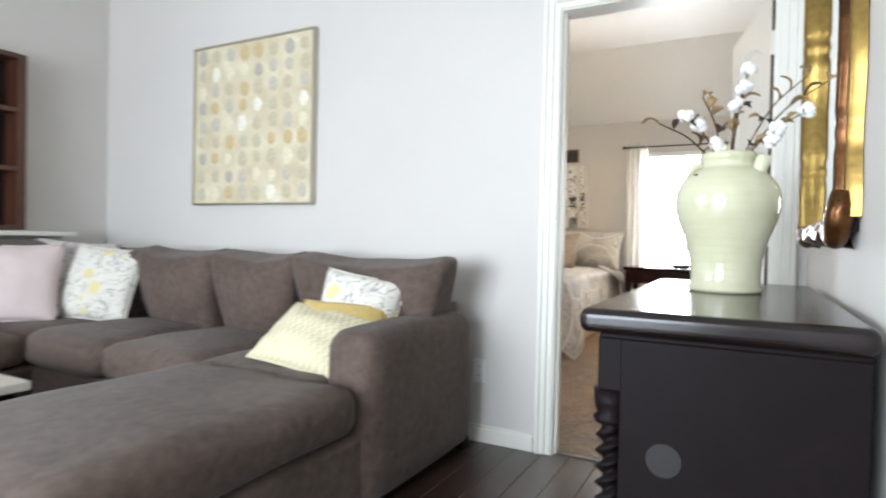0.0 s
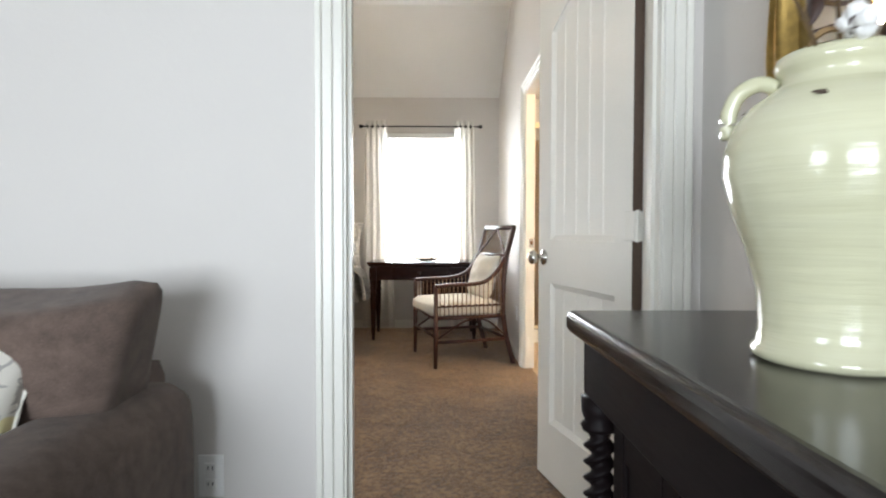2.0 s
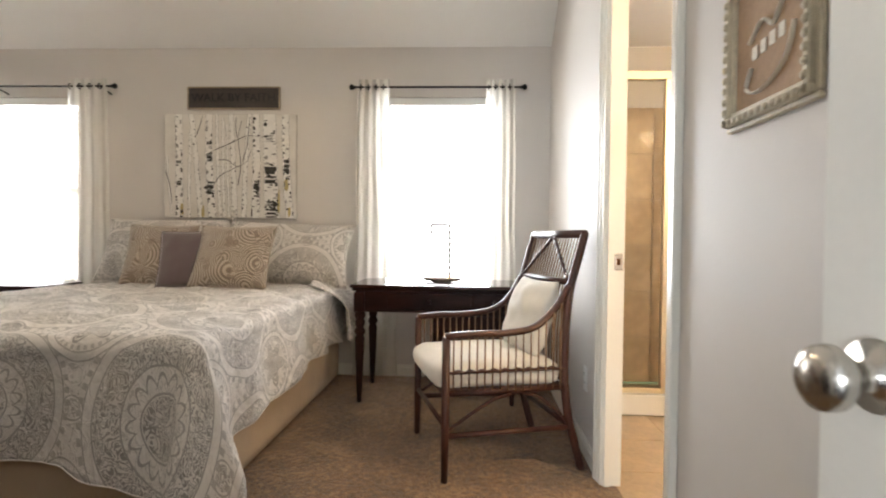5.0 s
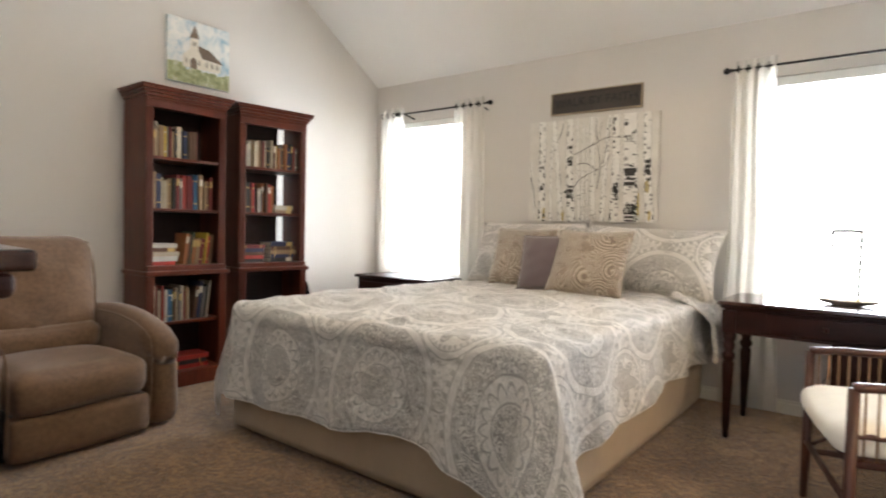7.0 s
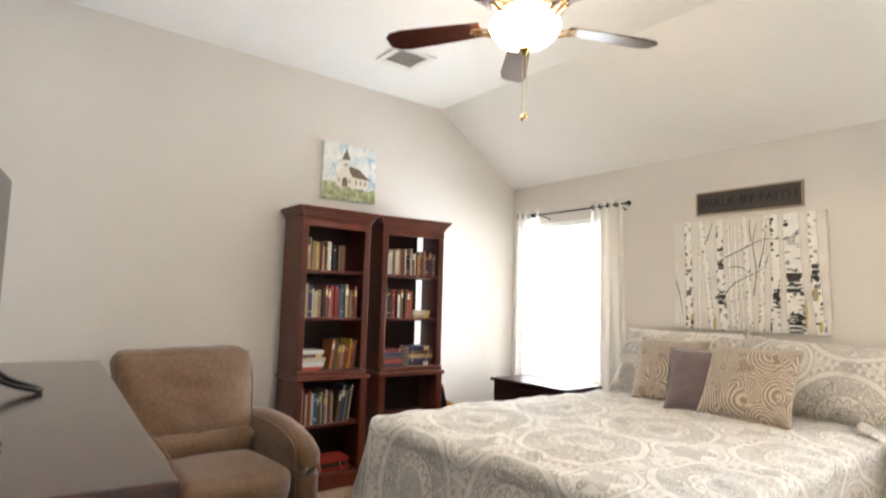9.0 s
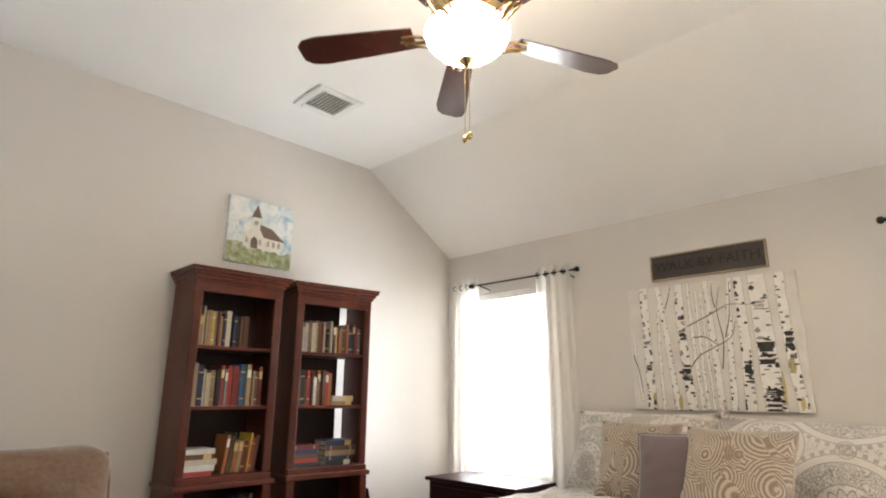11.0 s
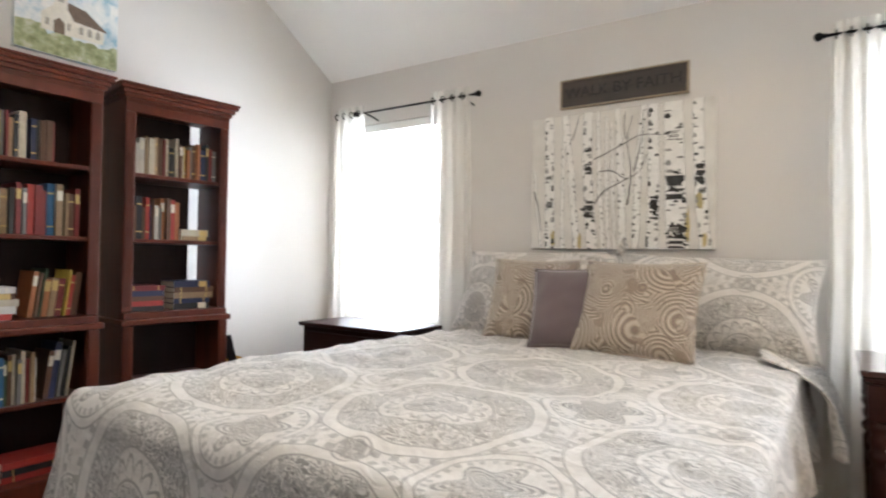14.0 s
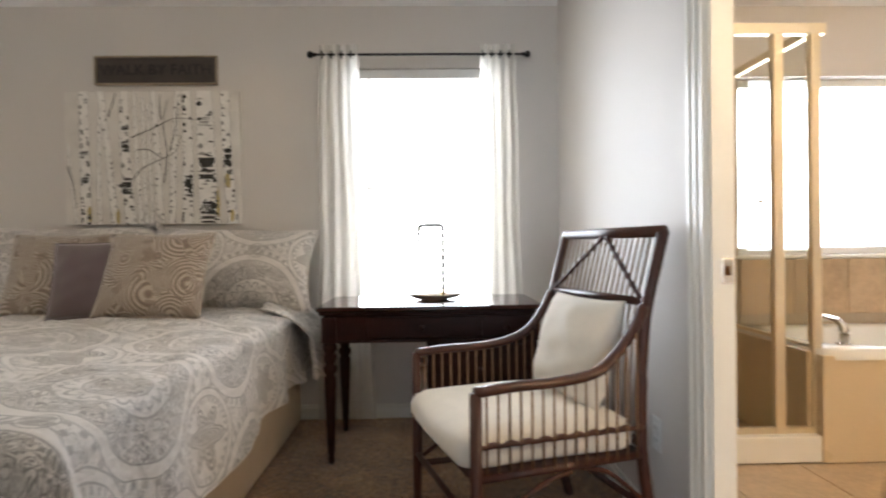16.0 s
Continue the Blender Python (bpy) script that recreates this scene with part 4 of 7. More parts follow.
def bookcase(m, back, fill):
    W, D, H = 0.545, 0.30, 1.93
    g = thing("bookcase", "tall cherry wood bookcase, " + ("filled with books" if back else "open back, half filled with books"), "bookcase", m, "cherry bookcases")
    # local: x width centred, y depth (front at 0, back at +D), z up
    t = 0.022
    for s in (-1, 1):
        x0, x1 = sorted((s * W / 2, s * (W / 2 - t)))
        part("side_panel", box(x0, 0.012, 0.0, x1, D, H - 0.05, 0.002, seg=1), M_CHERRY, g)
        for z0, z1, dd in ((0.10, 0.735, -0.022), (0.80, H - 0.135, 0.0)):
            p0, p1 = sorted((s * W / 2, s * (W / 2 - 0.05)))
            st = part("pilaster", box(p0, dd, z0, p1, 0.018, z1, 0.003, seg=1), M_CHERRY, g)
            for k in range(3):
                fx = s * (W / 2 - 0.0135 - 0.0115 * k)
                part("flute", box(fx - 0.003, dd - 0.003, z0 + 0.03, fx + 0.003, dd, z1 - 0.03), M_CHERRY, st)
    part("base", box(-W / 2 - 0.012, -0.034, 0, W / 2 + 0.012, D, 0.10, 0.006), M_CHERRY, g)
    part("waist_ledge", box(-W / 2 - 0.014, -0.040, 0.735, W / 2 + 0.014, D, 0.765, 0.008, seg=3), M_CHERRY, g)
    part("waist_rail", box(-W / 2 + 0.004, -0.018, 0.765, W / 2 - 0.004, D - 0.02, 0.798, 0.003), M_CHERRY, g)
    for z in (0.43, 1.165, 1.495):
        part("shelf", box(-W / 2 + t, 0.015, z - 0.02, W / 2 - t, D - 0.012, z, 0.003, seg=1), M_CHERRY, g)
    part("frieze", box(-W / 2, -0.002, H - 0.135, W / 2, 0.02, H - 0.045, 0.002), M_CHERRY, g)
    bm = bmesh.new()
    for i, (z0, z1, o) in enumerate(((H - 0.07, H - 0.05, 0.010), (H - 0.05, H - 0.03, 0.022), (H - 0.03, H - 0.012, 0.036), (H - 0.012, H, 0.042))):
        box(-W / 2 - o, -o - 0.004, z0, W / 2 + o, D, z1, 0.004, bm)
    part("cornice", bm, M_CHERRY, g)
    dm = bmesh.new()
    for i in range(34):
        x = -W / 2 + 0.014 + i * (W - 0.028) / 33
        box(x - 0.005, -0.007, H - 0.092, x + 0.005, -0.001, H - 0.076, 0, dm)
    part("dentil_band", dm, M_CHERRY, g)
    part("top_panel", box(-W / 2 + t, 0.02, H - 0.09, W / 2 - t, D, H - 0.075), M_CHERRY, g)
    part("back_panel", box(-W / 2 + t, D - 0.010, 0.10, W / 2 - t, D - 0.002, H - 0.09 if back else 0.74), M_CHERRY_SHADED, g)
    if not back:
        # added dark board stands in for shade on the wall behind the open back
        part("back_board", box(-W / 2 + t, D - 0.010, 0.76, 0.190, D - 0.002, H - 0.09), M_CHERRY_SHADED, g, "dark board standing in for the shaded wall behind")
    # books: for each shelf, runs of (kind, from, to) across the width
    for z, runs in fill:
        for kind, x0, x1, hmin, hmax in runs:
            x = x0
            if kind == "stack":
                zz = z
                for tone in hmin:
                    tt = rnd.uniform(0.024, 0.036)
                    ln = (x1 - x0) * rnd.uniform(0.86, 1.0)
                    book(m @ pose(x0 + ln / 2, 0.12, zz + tt / 2, 0, 90, 0) @ pose(0, 0, -ln / 2), tt, ln, 0.16, tone, True)
                    zz += tt
                continue
            while x < x1 - 0.012:
                tt = rnd.choice((0.010, 0.013, 0.016, 0.020, 0.026, 0.030))
                hh = rnd.uniform(hmin, hmax)
                tone = rnd.choices([n for n, _ in BOOK_COLOURS], [6, 3, 6, 2, 6, 7, 3, 1.2, 2.2, 2.6, 1.6, 0.8, 1.4])[0]
                if kind == "lean":
                    book(m @ pose(x + 0.02, 0.125, z + 0.002, 0, 7, 0), tt, hh, 0.15, tone)
                    x += tt + 0.003
                else:
                    book(m @ pose(x + tt / 2, rnd.uniform(0.11, 0.13), z, 0, 0, 0), tt, hh, rnd.uniform(0.13, 0.16), tone)
                    x += tt + 0.0012
    return g


left_fill = [
    (1.495, [("row", -0.235, -0.02, 0.17, 0.225), ("row", 0.0, 0.10, 0.18, 0.20)]),
    (1.165, [("row", -0.235, 0.20, 0.17, 0.235)]),
    (0.798, [("stack", -0.235, -0.03, ("red", "white", "cream", "brown", "white"), 0), ("lean", -0.01, 0.19, 0.17, 0.225)]),
    (0.43, [("row", -0.235, 0.05, 0.19, 0.25), ("lean", 0.06, 0.17, 0.2, 0.26)]),
    (0.10, [("row", -0.235, -0.14, 0.22, 0.26), ("stack", -0.08, 0.2, ("red", "black", "red"), 0)]),
]
right_fill = [
    (1.495, [("row", -0.235, 0.225, 0.15, 0.21)]),
    (1.165, [("row", -0.235, 0.02, 0.16, 0.22), ("stack", 0.03, 0.19, ("tan", "cream"), 0)]),
    (0.798, [("stack", -0.235, -0.03, ("black", "red", "brown", "navy blue", "dark red"), 0), ("stack", 0.0, 0.225, ("black", "navy blue", "tan", "brown", "navy blue"), 0)]),
]
bookcase(pose(-3.665, 5.648, 0, 0, 0, 90), True, left_fill)
bookcase(pose(-3.640, 6.300, 0, 0, 0, 84), False, right_fill)


# ---- bedroom: recliner ----
def recliner():
    g = thing("recliner", "tan microfibre recliner armchair with creased pillow back", "armchair", pose(-3.40, 4.74, 0, 0, 0, 5))
    # local: +x is the front

    def creased(bm, amount, seed, freq=9.0):
        for v in bm.verts:
            n = noise.noise(Vector((v.co.y * freq * 0.7, v.co.z * freq, seed)))
            v.co.x += amount * (abs(n) - 0.25)
        return bm
    for s in (-1, 1):
        bm = soft(0.82, 0.17, 0.585, 0.07, 10, (0.01, 0.02, 0.02), rough=0.010, seed=s, centre=(0.05, s * 0.395, 0.295))
        for v in bm.verts:
            v.co.z -= 0.09 * max(0.0, (v.co.x - 0.05) / 0.4) ** 2 * (v.co.z > 0.4)
            v.co.x -= 0.05 * max(0.0, 0.45 - v.co.z) * (v.co.x > 0.3)
            v.co.y += s * 0.03 * max(0.0, v.co.x) * (v.co.z < 0.45)
        arm = part("arm", bm, M_RECLINER, g, smooth=True)
        # welt that runs over the arm and down its front
        yy = s * 0.315
        part("seam", tube(curve_points([(-0.30, yy, 0.575), (0.10, yy, 0.572), (0.32, yy, 0.535), (0.435, yy, 0.47), (0.452, yy, 0.30), (0.435, yy, 0.06)], 30), 0.005, 6), M_RECLINER, arm, smooth=True)
    part("seat", soft(0.62, 0.60, 0.20, 0.07, 12, (0.03, 0, 0.03), rough=0.012, seed=4, centre=(0.17, 0, 0.30)), M_RECLINER, g, smooth=True)
    part("footrest", soft(0.12, 0.61, 0.205, 0.035, 8, (0.015, 0, 0), rough=0.006, seed=5, centre=(0.415, 0, 0.115)), M_RECLINER, g, smooth=True)
    bm = creased(soft(0.24, 0.80, 0.52, 0.085, 16, (0.04, 0, 0.012), rough=0.014, seed=6, centre=(0, 0, 0.26)), 0.035, 3.0)
    for v in bm.verts:
        v.co.x -= 0.28 * max(0.0, v.co.z) * 0.75
        v.co.y *= 0.90 + 0.16 * v.co.z
    back = part("backrest", bm, M_RECLINER, g, smooth=True, at=pose(-0.16, -0.05, 0.455))
    part("seam", tube(curve_points([(0.06, -0.36, 0.03), (0.02, -0.375, 0.28), (-0.045, -0.375, 0.46), (-0.06, -0.30, 0.505), (-0.06, 0.30, 0.505), (-0.045, 0.375, 0.46), (0.02, 0.375, 0.28), (0.06, 0.36, 0.03)], 48), 0.005, 6), M_RECLINER, back, smooth=True)
    part("lumbar_roll", creased(soft(0.18, 0.62, 0.17, 0.07, 12, (0.02, 0, 0), rough=0.008, seed=8, centre=(-0.08, 0, 0.445)), 0.02, 5.0), M_RECLINER, g, smooth=True)
    part("chassis", box(-0.36, -0.42, 0.012, 0.36, 0.42, 0.10), M_BLACK, g)
    for x in (-0.3, 0.30):
        for y in (-0.36, 0.36):
            part("foot", lathe([(0.03, 0), (0.03, 0.03)], 10, at=(x, y, 0)), M_BLACK, g)


recliner()


# ---- bedroom: dresser with television ----
def dresser():
    g = thing("dresser", "tall dark mahogany dresser with thick moulded top", "dresser", pose(-0.865, 3.94, 0, 0, 0, -4.5) @ pose(-0.82, -0.595, 0))
    hw, d, h = 0.818, 0.54, 1.04
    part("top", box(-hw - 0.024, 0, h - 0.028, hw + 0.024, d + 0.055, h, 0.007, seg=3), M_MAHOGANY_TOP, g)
    part("top_moulding", box(-hw - 0.016, 0, h - 0.062, hw + 0.016, d + 0.035, h - 0.028, 0.012, seg=3), M_MAHOGANY, g)
    part("body", box(-hw, 0.005, 0.08, hw, d, h - 0.062, 0.004), M_MAHOGANY, g)
    for s in (-1, 1):
        x = s * hw
        bm = bmesh.new()
        lo, hi = sorted((x, x + s * 0.012))
        box(lo, 0.0, 0.02, hi, 0.075, h - 0.062, 0.003, bm)
        box(lo, d - 0.07, 0.02, hi, d + 0.004, h - 0.062, 0.003, bm)
        box(lo, 0.075, h - 0.15, hi, d - 0.07, h - 0.062, 0.003, bm)
        box(lo, 0.075, 0.02, hi, d - 0.07, 0.15, 0.003, bm)
        part("side_frame", bm, M_MAHOGANY, g)
    for r, (z0, z1) in enumerate(((0.12, 0.38), (0.40, 0.64), (0.66, 0.82), (0.84, 0.96))):
        for c in (-1, 0, 1):
            x0, x1 = c * 0.52 - 0.245, c * 0.52 + 0.245
            dr = part("drawer", box(x0, d, z0, x1, d + 0.016, z1, 0.004), M_MAHOGANY, g)
            part("knob", lathe([(0.006, 0), (0.006, 0.012), (0.014, 0.018), (0.012, 0.028), (0.001, 0.03)], 12), M_BRONZE, dr, "dark bronze knob", True, pose((x0 + x1) / 2, d + 0.016, (z0 + z1) / 2, -90, 0, 0))
    for x in (-hw + 0.05, hw - 0.05):
        for y in (0.05, d - 0.05):
            part("foot", box(x - 0.045, y - 0.045, 0, x + 0.045, y + 0.045, 0.08, 0.006), M_MAHOGANY, g)


dresser()


def television():
    g = thing("television", "black flat-screen television with slim bezel on wire feet", "television", pose(-1.475, 3.665, 1.04, 0, 0, -9))
    part("housing", box(-0.42, -0.030, 0.085, 0.42, 0.010, 0.545, 0.004), M_SCREEN, g)
    part("back_cover", soft(0.6, 0.05, 0.26, 0.02, 4, centre=(0, -0.05, 0.26)), M_SCREEN, g)
    part("screen", box(-0.412, 0.010, 0.095, 0.412, 0.0115, 0.537), M_SCREEN, g, "dark glossy screen")
    for x in (-0.30, 0.30):
        pts = curve_points([(x - 0.035, -0.01, 0.09), (x - 0.035, 0.05, 0.035), (x - 0.02, 0.115, 0.010), (x, 0.125, 0.008), (x + 0.02, 0.115, 0.010), (x + 0.035, 0.05, 0.035), (x + 0.035, -0.01, 0.09)], 30)
        part("foot", tube(pts, 0.006, 8), M_SCREEN, g, "black wire loop foot", True)
        part("rear_foot", tube([(x, -0.02, 0.09), (x, -0.12, 0.007)], 0.006, 8), M_SCREEN, g)


television()


# ---- bedroom: nightstand ----
def nightstand():
    g = thing("nightstand", "dark mahogany nightstand with one drawer and brass knob", "nightstand", pose(-3.22, 7.14, 0))
    w, d, h = 0.38, 0.42, 0.675
    part("top", box(-w - 0.025, -0.025, h - 0.025, w + 0.025, d + 0.005, h, 0.007, seg=3), M_MAHOGANY, g)
    part("body", box(-w, 0, 0.10, w, d, h - 0.025, 0.003), M_MAHOGANY, g)
    for z0, z1 in ((0.44, 0.62), (0.14, 0.42)):
        dr = part("drawer", box(-w + 0.03, -0.014, z0, w - 0.03, 0.0, z1, 0.004), M_MAHOGANY, g)
        part("knob", lathe([(0.007, 0), (0.006, 0.012), (0.015, 0.02), (0.012, 0.03), (0.001, 0.032)], 12), M_BRASS, dr, "brass knob", True, pose(0, -0.014, (z0 + z1) / 2, 90, 0, 0))
    for x in (-w + 0.03, w - 0.03):
        for y in (0.03, d - 0.03):
            part("leg", box(x - 0.025, y - 0.025, 0, x + 0.025, y + 0.025, 0.10, 0.004), M_MAHOGANY, g)


nightstand()


# ---- bedroom: writing desk ----
def desk():
    X0, X1, Y0, Y1, H = -0.72, 0.335, 6.98, 7.56, 0.735
    g = thing("writing_desk", "dark mahogany writing desk with turned legs and drawers", "desk", pose((X0 + X1) / 2, Y0, 0))
    w, d = (X1 - X0) / 2, Y1 - Y0
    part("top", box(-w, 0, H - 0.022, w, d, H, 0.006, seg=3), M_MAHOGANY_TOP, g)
    part("edge_moulding", box(-w + 0.012, 0.012, H - 0.040, w - 0.012, d - 0.012, H - 0.022, 0.006, seg=3), M_MAHOGANY, g)
    part("apron", box(-w + 0.03, 0.03, H - 0.165, w - 0.03, d - 0.03, H - 0.04, 0.003), M_MAHOGANY, g)
    part("bead", box(-w + 0.028, 0.024, H - 0.170, w - 0.028, d - 0.026, H - 0.158, 0.004), M_MAHOGANY, g)
    for x0, x1 in ((-0.30, 0.22), (0.24, w - 0.06)):
        dr = part("drawer", box(x0, 0.018, H - 0.148, x1, 0.03, H - 0.05, 0.003), M_MAHOGANY, g)
        part("knob", lathe([(0.006, 0), (0.005, 0.01), (0.013, 0.016), (0.011, 0.026), (0.001, 0.028)], 12), M_MAHOGANY, dr, "", True, pose((x0 + x1) / 2, 0.018, H - 0.10, 90, 0, 0))
    part("pedestal", box(-0.02, 0.06, 0.26, w - 0.035, d - 0.04, H - 0.165, 0.004), M_MAHOGANY, g)
    dr = part("drawer", box(0.0, 0.048, 0.29, w - 0.06, 0.06, H - 0.19, 0.003), M_MAHOGANY, g)
    part("knob", lathe([(0.006, 0), (0.005, 0.01), (0.013, 0.016), (0.011, 0.026), (0.001, 0.028)], 12), M_MAHOGANY, dr, "", True, pose(0.23, 0.048, 0.43, 90, 0, 0))
    prof = [(0.012, 0), (0.016, 0.02), (0.013, 0.035), (0.018, 0.06), (0.020, 0.12), (0.028, 0.33), (0.030, 0.40), (0.022, 0.415), (0.034, 0.435), (0.034, 0.45), (0.022, 0.465), (0.030, 0.485), (0.031, 0.505), (0.024, 0.515), (0.034, 0.535), (0.034, 0.55), (0.026, 0.565)]
    leg = None
    for x in (-w + 0.055, w - 0.055):
        for y in (0.055, d - 0.055):
            if leg is None:
                leg = part("leg", lathe(prof, 18), M_MAHOGANY, g, "", True, pose(x, y, 0))
            else:
                again(leg, pose(x, y, 0))
            part("leg_block", box(x - 0.034, y - 0.034, 0.565, x + 0.034, y + 0.034, H - 0.05, 0.003), M_MAHOGANY, g)


desk()


def desk_stand():
    g = thing("display_stand", "small brass hook stand on a scalloped wooden tray", "ornament", pose(-0.17, 7.30, 0.735))
    bm = bmesh.new()
    n, rings = 32, []
    for rr, z in ((0.055, 0.0), (0.09, 0.004), (0.13, 0.022), (0.138, 0.028), (0.128, 0.027), (0.088, 0.012), (0.02, 0.010)):
        rings.append([bm.verts.new((rr * (1 + 0.10 * math.cos(4 * a)) * math.cos(a), rr * 0.6 * (1 + 0.10 * math.cos(4 * a)) * math.sin(a), z)) for a in [2 * math.pi * i / n for i in range(n)]])
    for a, b in zip(rings, rings[1:]):
        for i in range(n):
            bm.faces.new((a[i], a[(i + 1) % n], b[(i + 1) % n], b[i]))
    bm.faces.new(rings[0][::-1]), bm.faces.new(rings[-1])
    part("tray", bm, M_PALEWOOD, g, "pale wooden tray", True)
    part("finial", lathe([(0.018, 0.01), (0.02, 0.018), (0.008, 0.026), (0.012, 0.036), (0.005, 0.05)], 12, at=(0.045, 0, 0)), M_BRASS, g, smooth=True)
    part("post", tube(curve_points([(0.045, 0, 0.04), (0.046, 0, 0.20), (0.046, 0, 0.365), (0.038, 0, 0.382), (-0.06, 0, 0.382), (-0.075, 0, 0.372), (-0.078, 0, 0.30)], 40), 0.0075, 8), M_BLACK, g, smooth=True)
    part("hook", tube(curve_points([(-0.078, 0, 0.30), (-0.080, 0, 0.285), (-0.070, 0, 0.275), (-0.062, 0, 0.285)], 12), 0.004, 6), M_BLACK, g, smooth=True)


desk_stand()


# ---- bedroom: rattan armchair ----
def rattan_chair():
    g = thing("rattan_armchair", "high-backed dark rattan armchair with cream seat cushion", "armchair", pose(0.138, 6.28, 0, 0, 0, 196) @ Matrix.Diagonal((1, 1, 0.968, 1)))
    # local: +x front, y across
    hw = 0.315
    arm_line = [(0.315, 0.632), (0.20, 0.640), (0.06, 0.642), (-0.06, 0.658), (-0.14, 0.70), (-0.205, 0.775), (-0.245, 0.85)]
    back_line = [(-0.318, 0.0), (-0.285, 0.12), (-0.250, 0.26), (-0.232, 0.42), (-0.232, 0.62), (-0.250, 0.82), (-0.290, 0.98), (-0.318, 1.085)]

    def on(line, z):
        for (x0, z0), (x1, z1) in zip(line, line[1:]):
            if z0 <= z <= z1:
                return x0 + (x1 - x0) * (z - z0) / (z1 - z0)
        return line[-1][0]

    def arm_z(x):
        for (x1, z1), (x0, z0) in zip(arm_line, arm_line[1:]):
            if x0 <= x <= x1:
                return z0 + (z1 - z0) * (x - x0) / (x1 - x0)
        return arm_line[0][1]

    for s in (-1, 1):
        y = s * hw
        yb = s * (hw - 0.02)
        part("front_leg", tube([(0.315, y, 0), (0.313, y, 0.2), (0.312, y, 0.63)], [0.015, 0.018, 0.018], 10), M_RATTAN, g, smooth=True)
        part("back_leg", tube(curve_points([(x, yb, z) for x, z in back_line], 28), 0.019, 10), M_RATTAN, g, smooth=True)
        part("arm", tube(curve_points([(x, y if x > -0.1 else yb, z) for x, z in arm_line], 26), 0.020, 10, flat=0.8), M_RATTAN, g, smooth=True)
        for nm, z, r in (("side_rail", 0.20, 0.013), ("side_rail", 0.385, 0.014), ("twisted_rail", 0.475, 0.009)):
            x0 = on(back_line, z)
            if nm == "twisted_rail":
                pts = [(x0 + (0.312 - x0) * k / 40, y - s * 0.01 * (1 - k / 40), z + 0.003 * math.sin(k * 1.6)) for k in range(41)]
                part(nm, tube(pts, [r + 0.0018 * math.sin(k * 1.6) for k in range(41)], 8), M_RATTAN, g, smooth=True)
            else:
                part(nm, tube([(x0, yb, z), (0.312, y, z)], r, 8), M_RATTAN, g, smooth=True)
        for k in range(15):
            x = 0.280 - k * 0.0345
            part("spindle", tube([(x, y, 0.385), (x, y, arm_z(x) - 0.004)], 0.0038, 6), M_CANE, g, smooth=True)
        part("brace", tube(curve_points([(0.30, y * 0.99, 0.225), (0.12, y * 0.99, 0.34), (0.02, y * 0.99, 0.372)], 10), 0.008, 6), M_RATTAN, g, smooth=True)
        part("brace", tube(curve_points([(-0.25, yb, 0.225), (-0.12, yb, 0.34), (-0.02, yb, 0.372)], 10), 0.008, 6), M_RATTAN, g, smooth=True)
    for z, r, nm in ((1.085, 0.020, "crest_rail"), (0.86, 0.014, "back_rail"), (0.42, 0.015, "back_rail"), (0.20, 0.012, "back_rail")):
        x = on(back_line, z)
        part(nm, tube([(x, -hw + 0.02, z), (x, hw - 0.02, z)], r, 10), M_RATTAN, g, smooth=True)
    for k in range(19):
        y = -0.27 + k * 0.54 / 18
        pts = [(on(back_line, z), y, z) for z in (0.42, 0.62, 0.82, 0.98, 1.08)]
        part("back_spindle", tube(pts, 0.0036, 6), M_CANE, g, smooth=True)
    for s in (-1, 1):
        pts = [(on(back_line, z) + 0.012, s * (0.27 - (z - 0.87) * 1.30), z) for z in [0.87 + 0.2 * k / 24 for k in range(25)]]
        part("diagonal_brace", tube(pts, [0.008 + 0.002 * math.sin(k * 1.7) for k in range(25)], 8), M_RATTAN, g, smooth=True)
    part("front_rail", tube([(0.312, -hw, 0.385), (0.312, hw, 0.385)], 0.014, 8), M_RATTAN, g, smooth=True)
    part("front_stretcher", tube([(0.312, -hw, 0.24), (0.312, hw, 0.24)], 0.011, 8), M_RATTAN, g, smooth=True)
    part("seat_frame", box(-0.235, -0.30, 0.375, 0.312, 0.30, 0.395), M_RATTAN, g)
    part("seat_cushion", soft(0.57, 0.585, 0.115, 0.048, 10, (0.02, 0.0, 0.020), rough=0.006, seed=2, centre=(0.065, 0, 0.446)), M_CREAM, g, "cream canvas seat cushion", True)
    part("back_cushion", pillow(0.45, 0.38, 0.16, 20, 0.06, 9), M_CREAM, g, "cream canvas back pillow", True, pose(-0.125, 0, 0.495, 0, 0, 90) @ pose(0, 0, 0, -16, 0, 0))


rattan_chair()


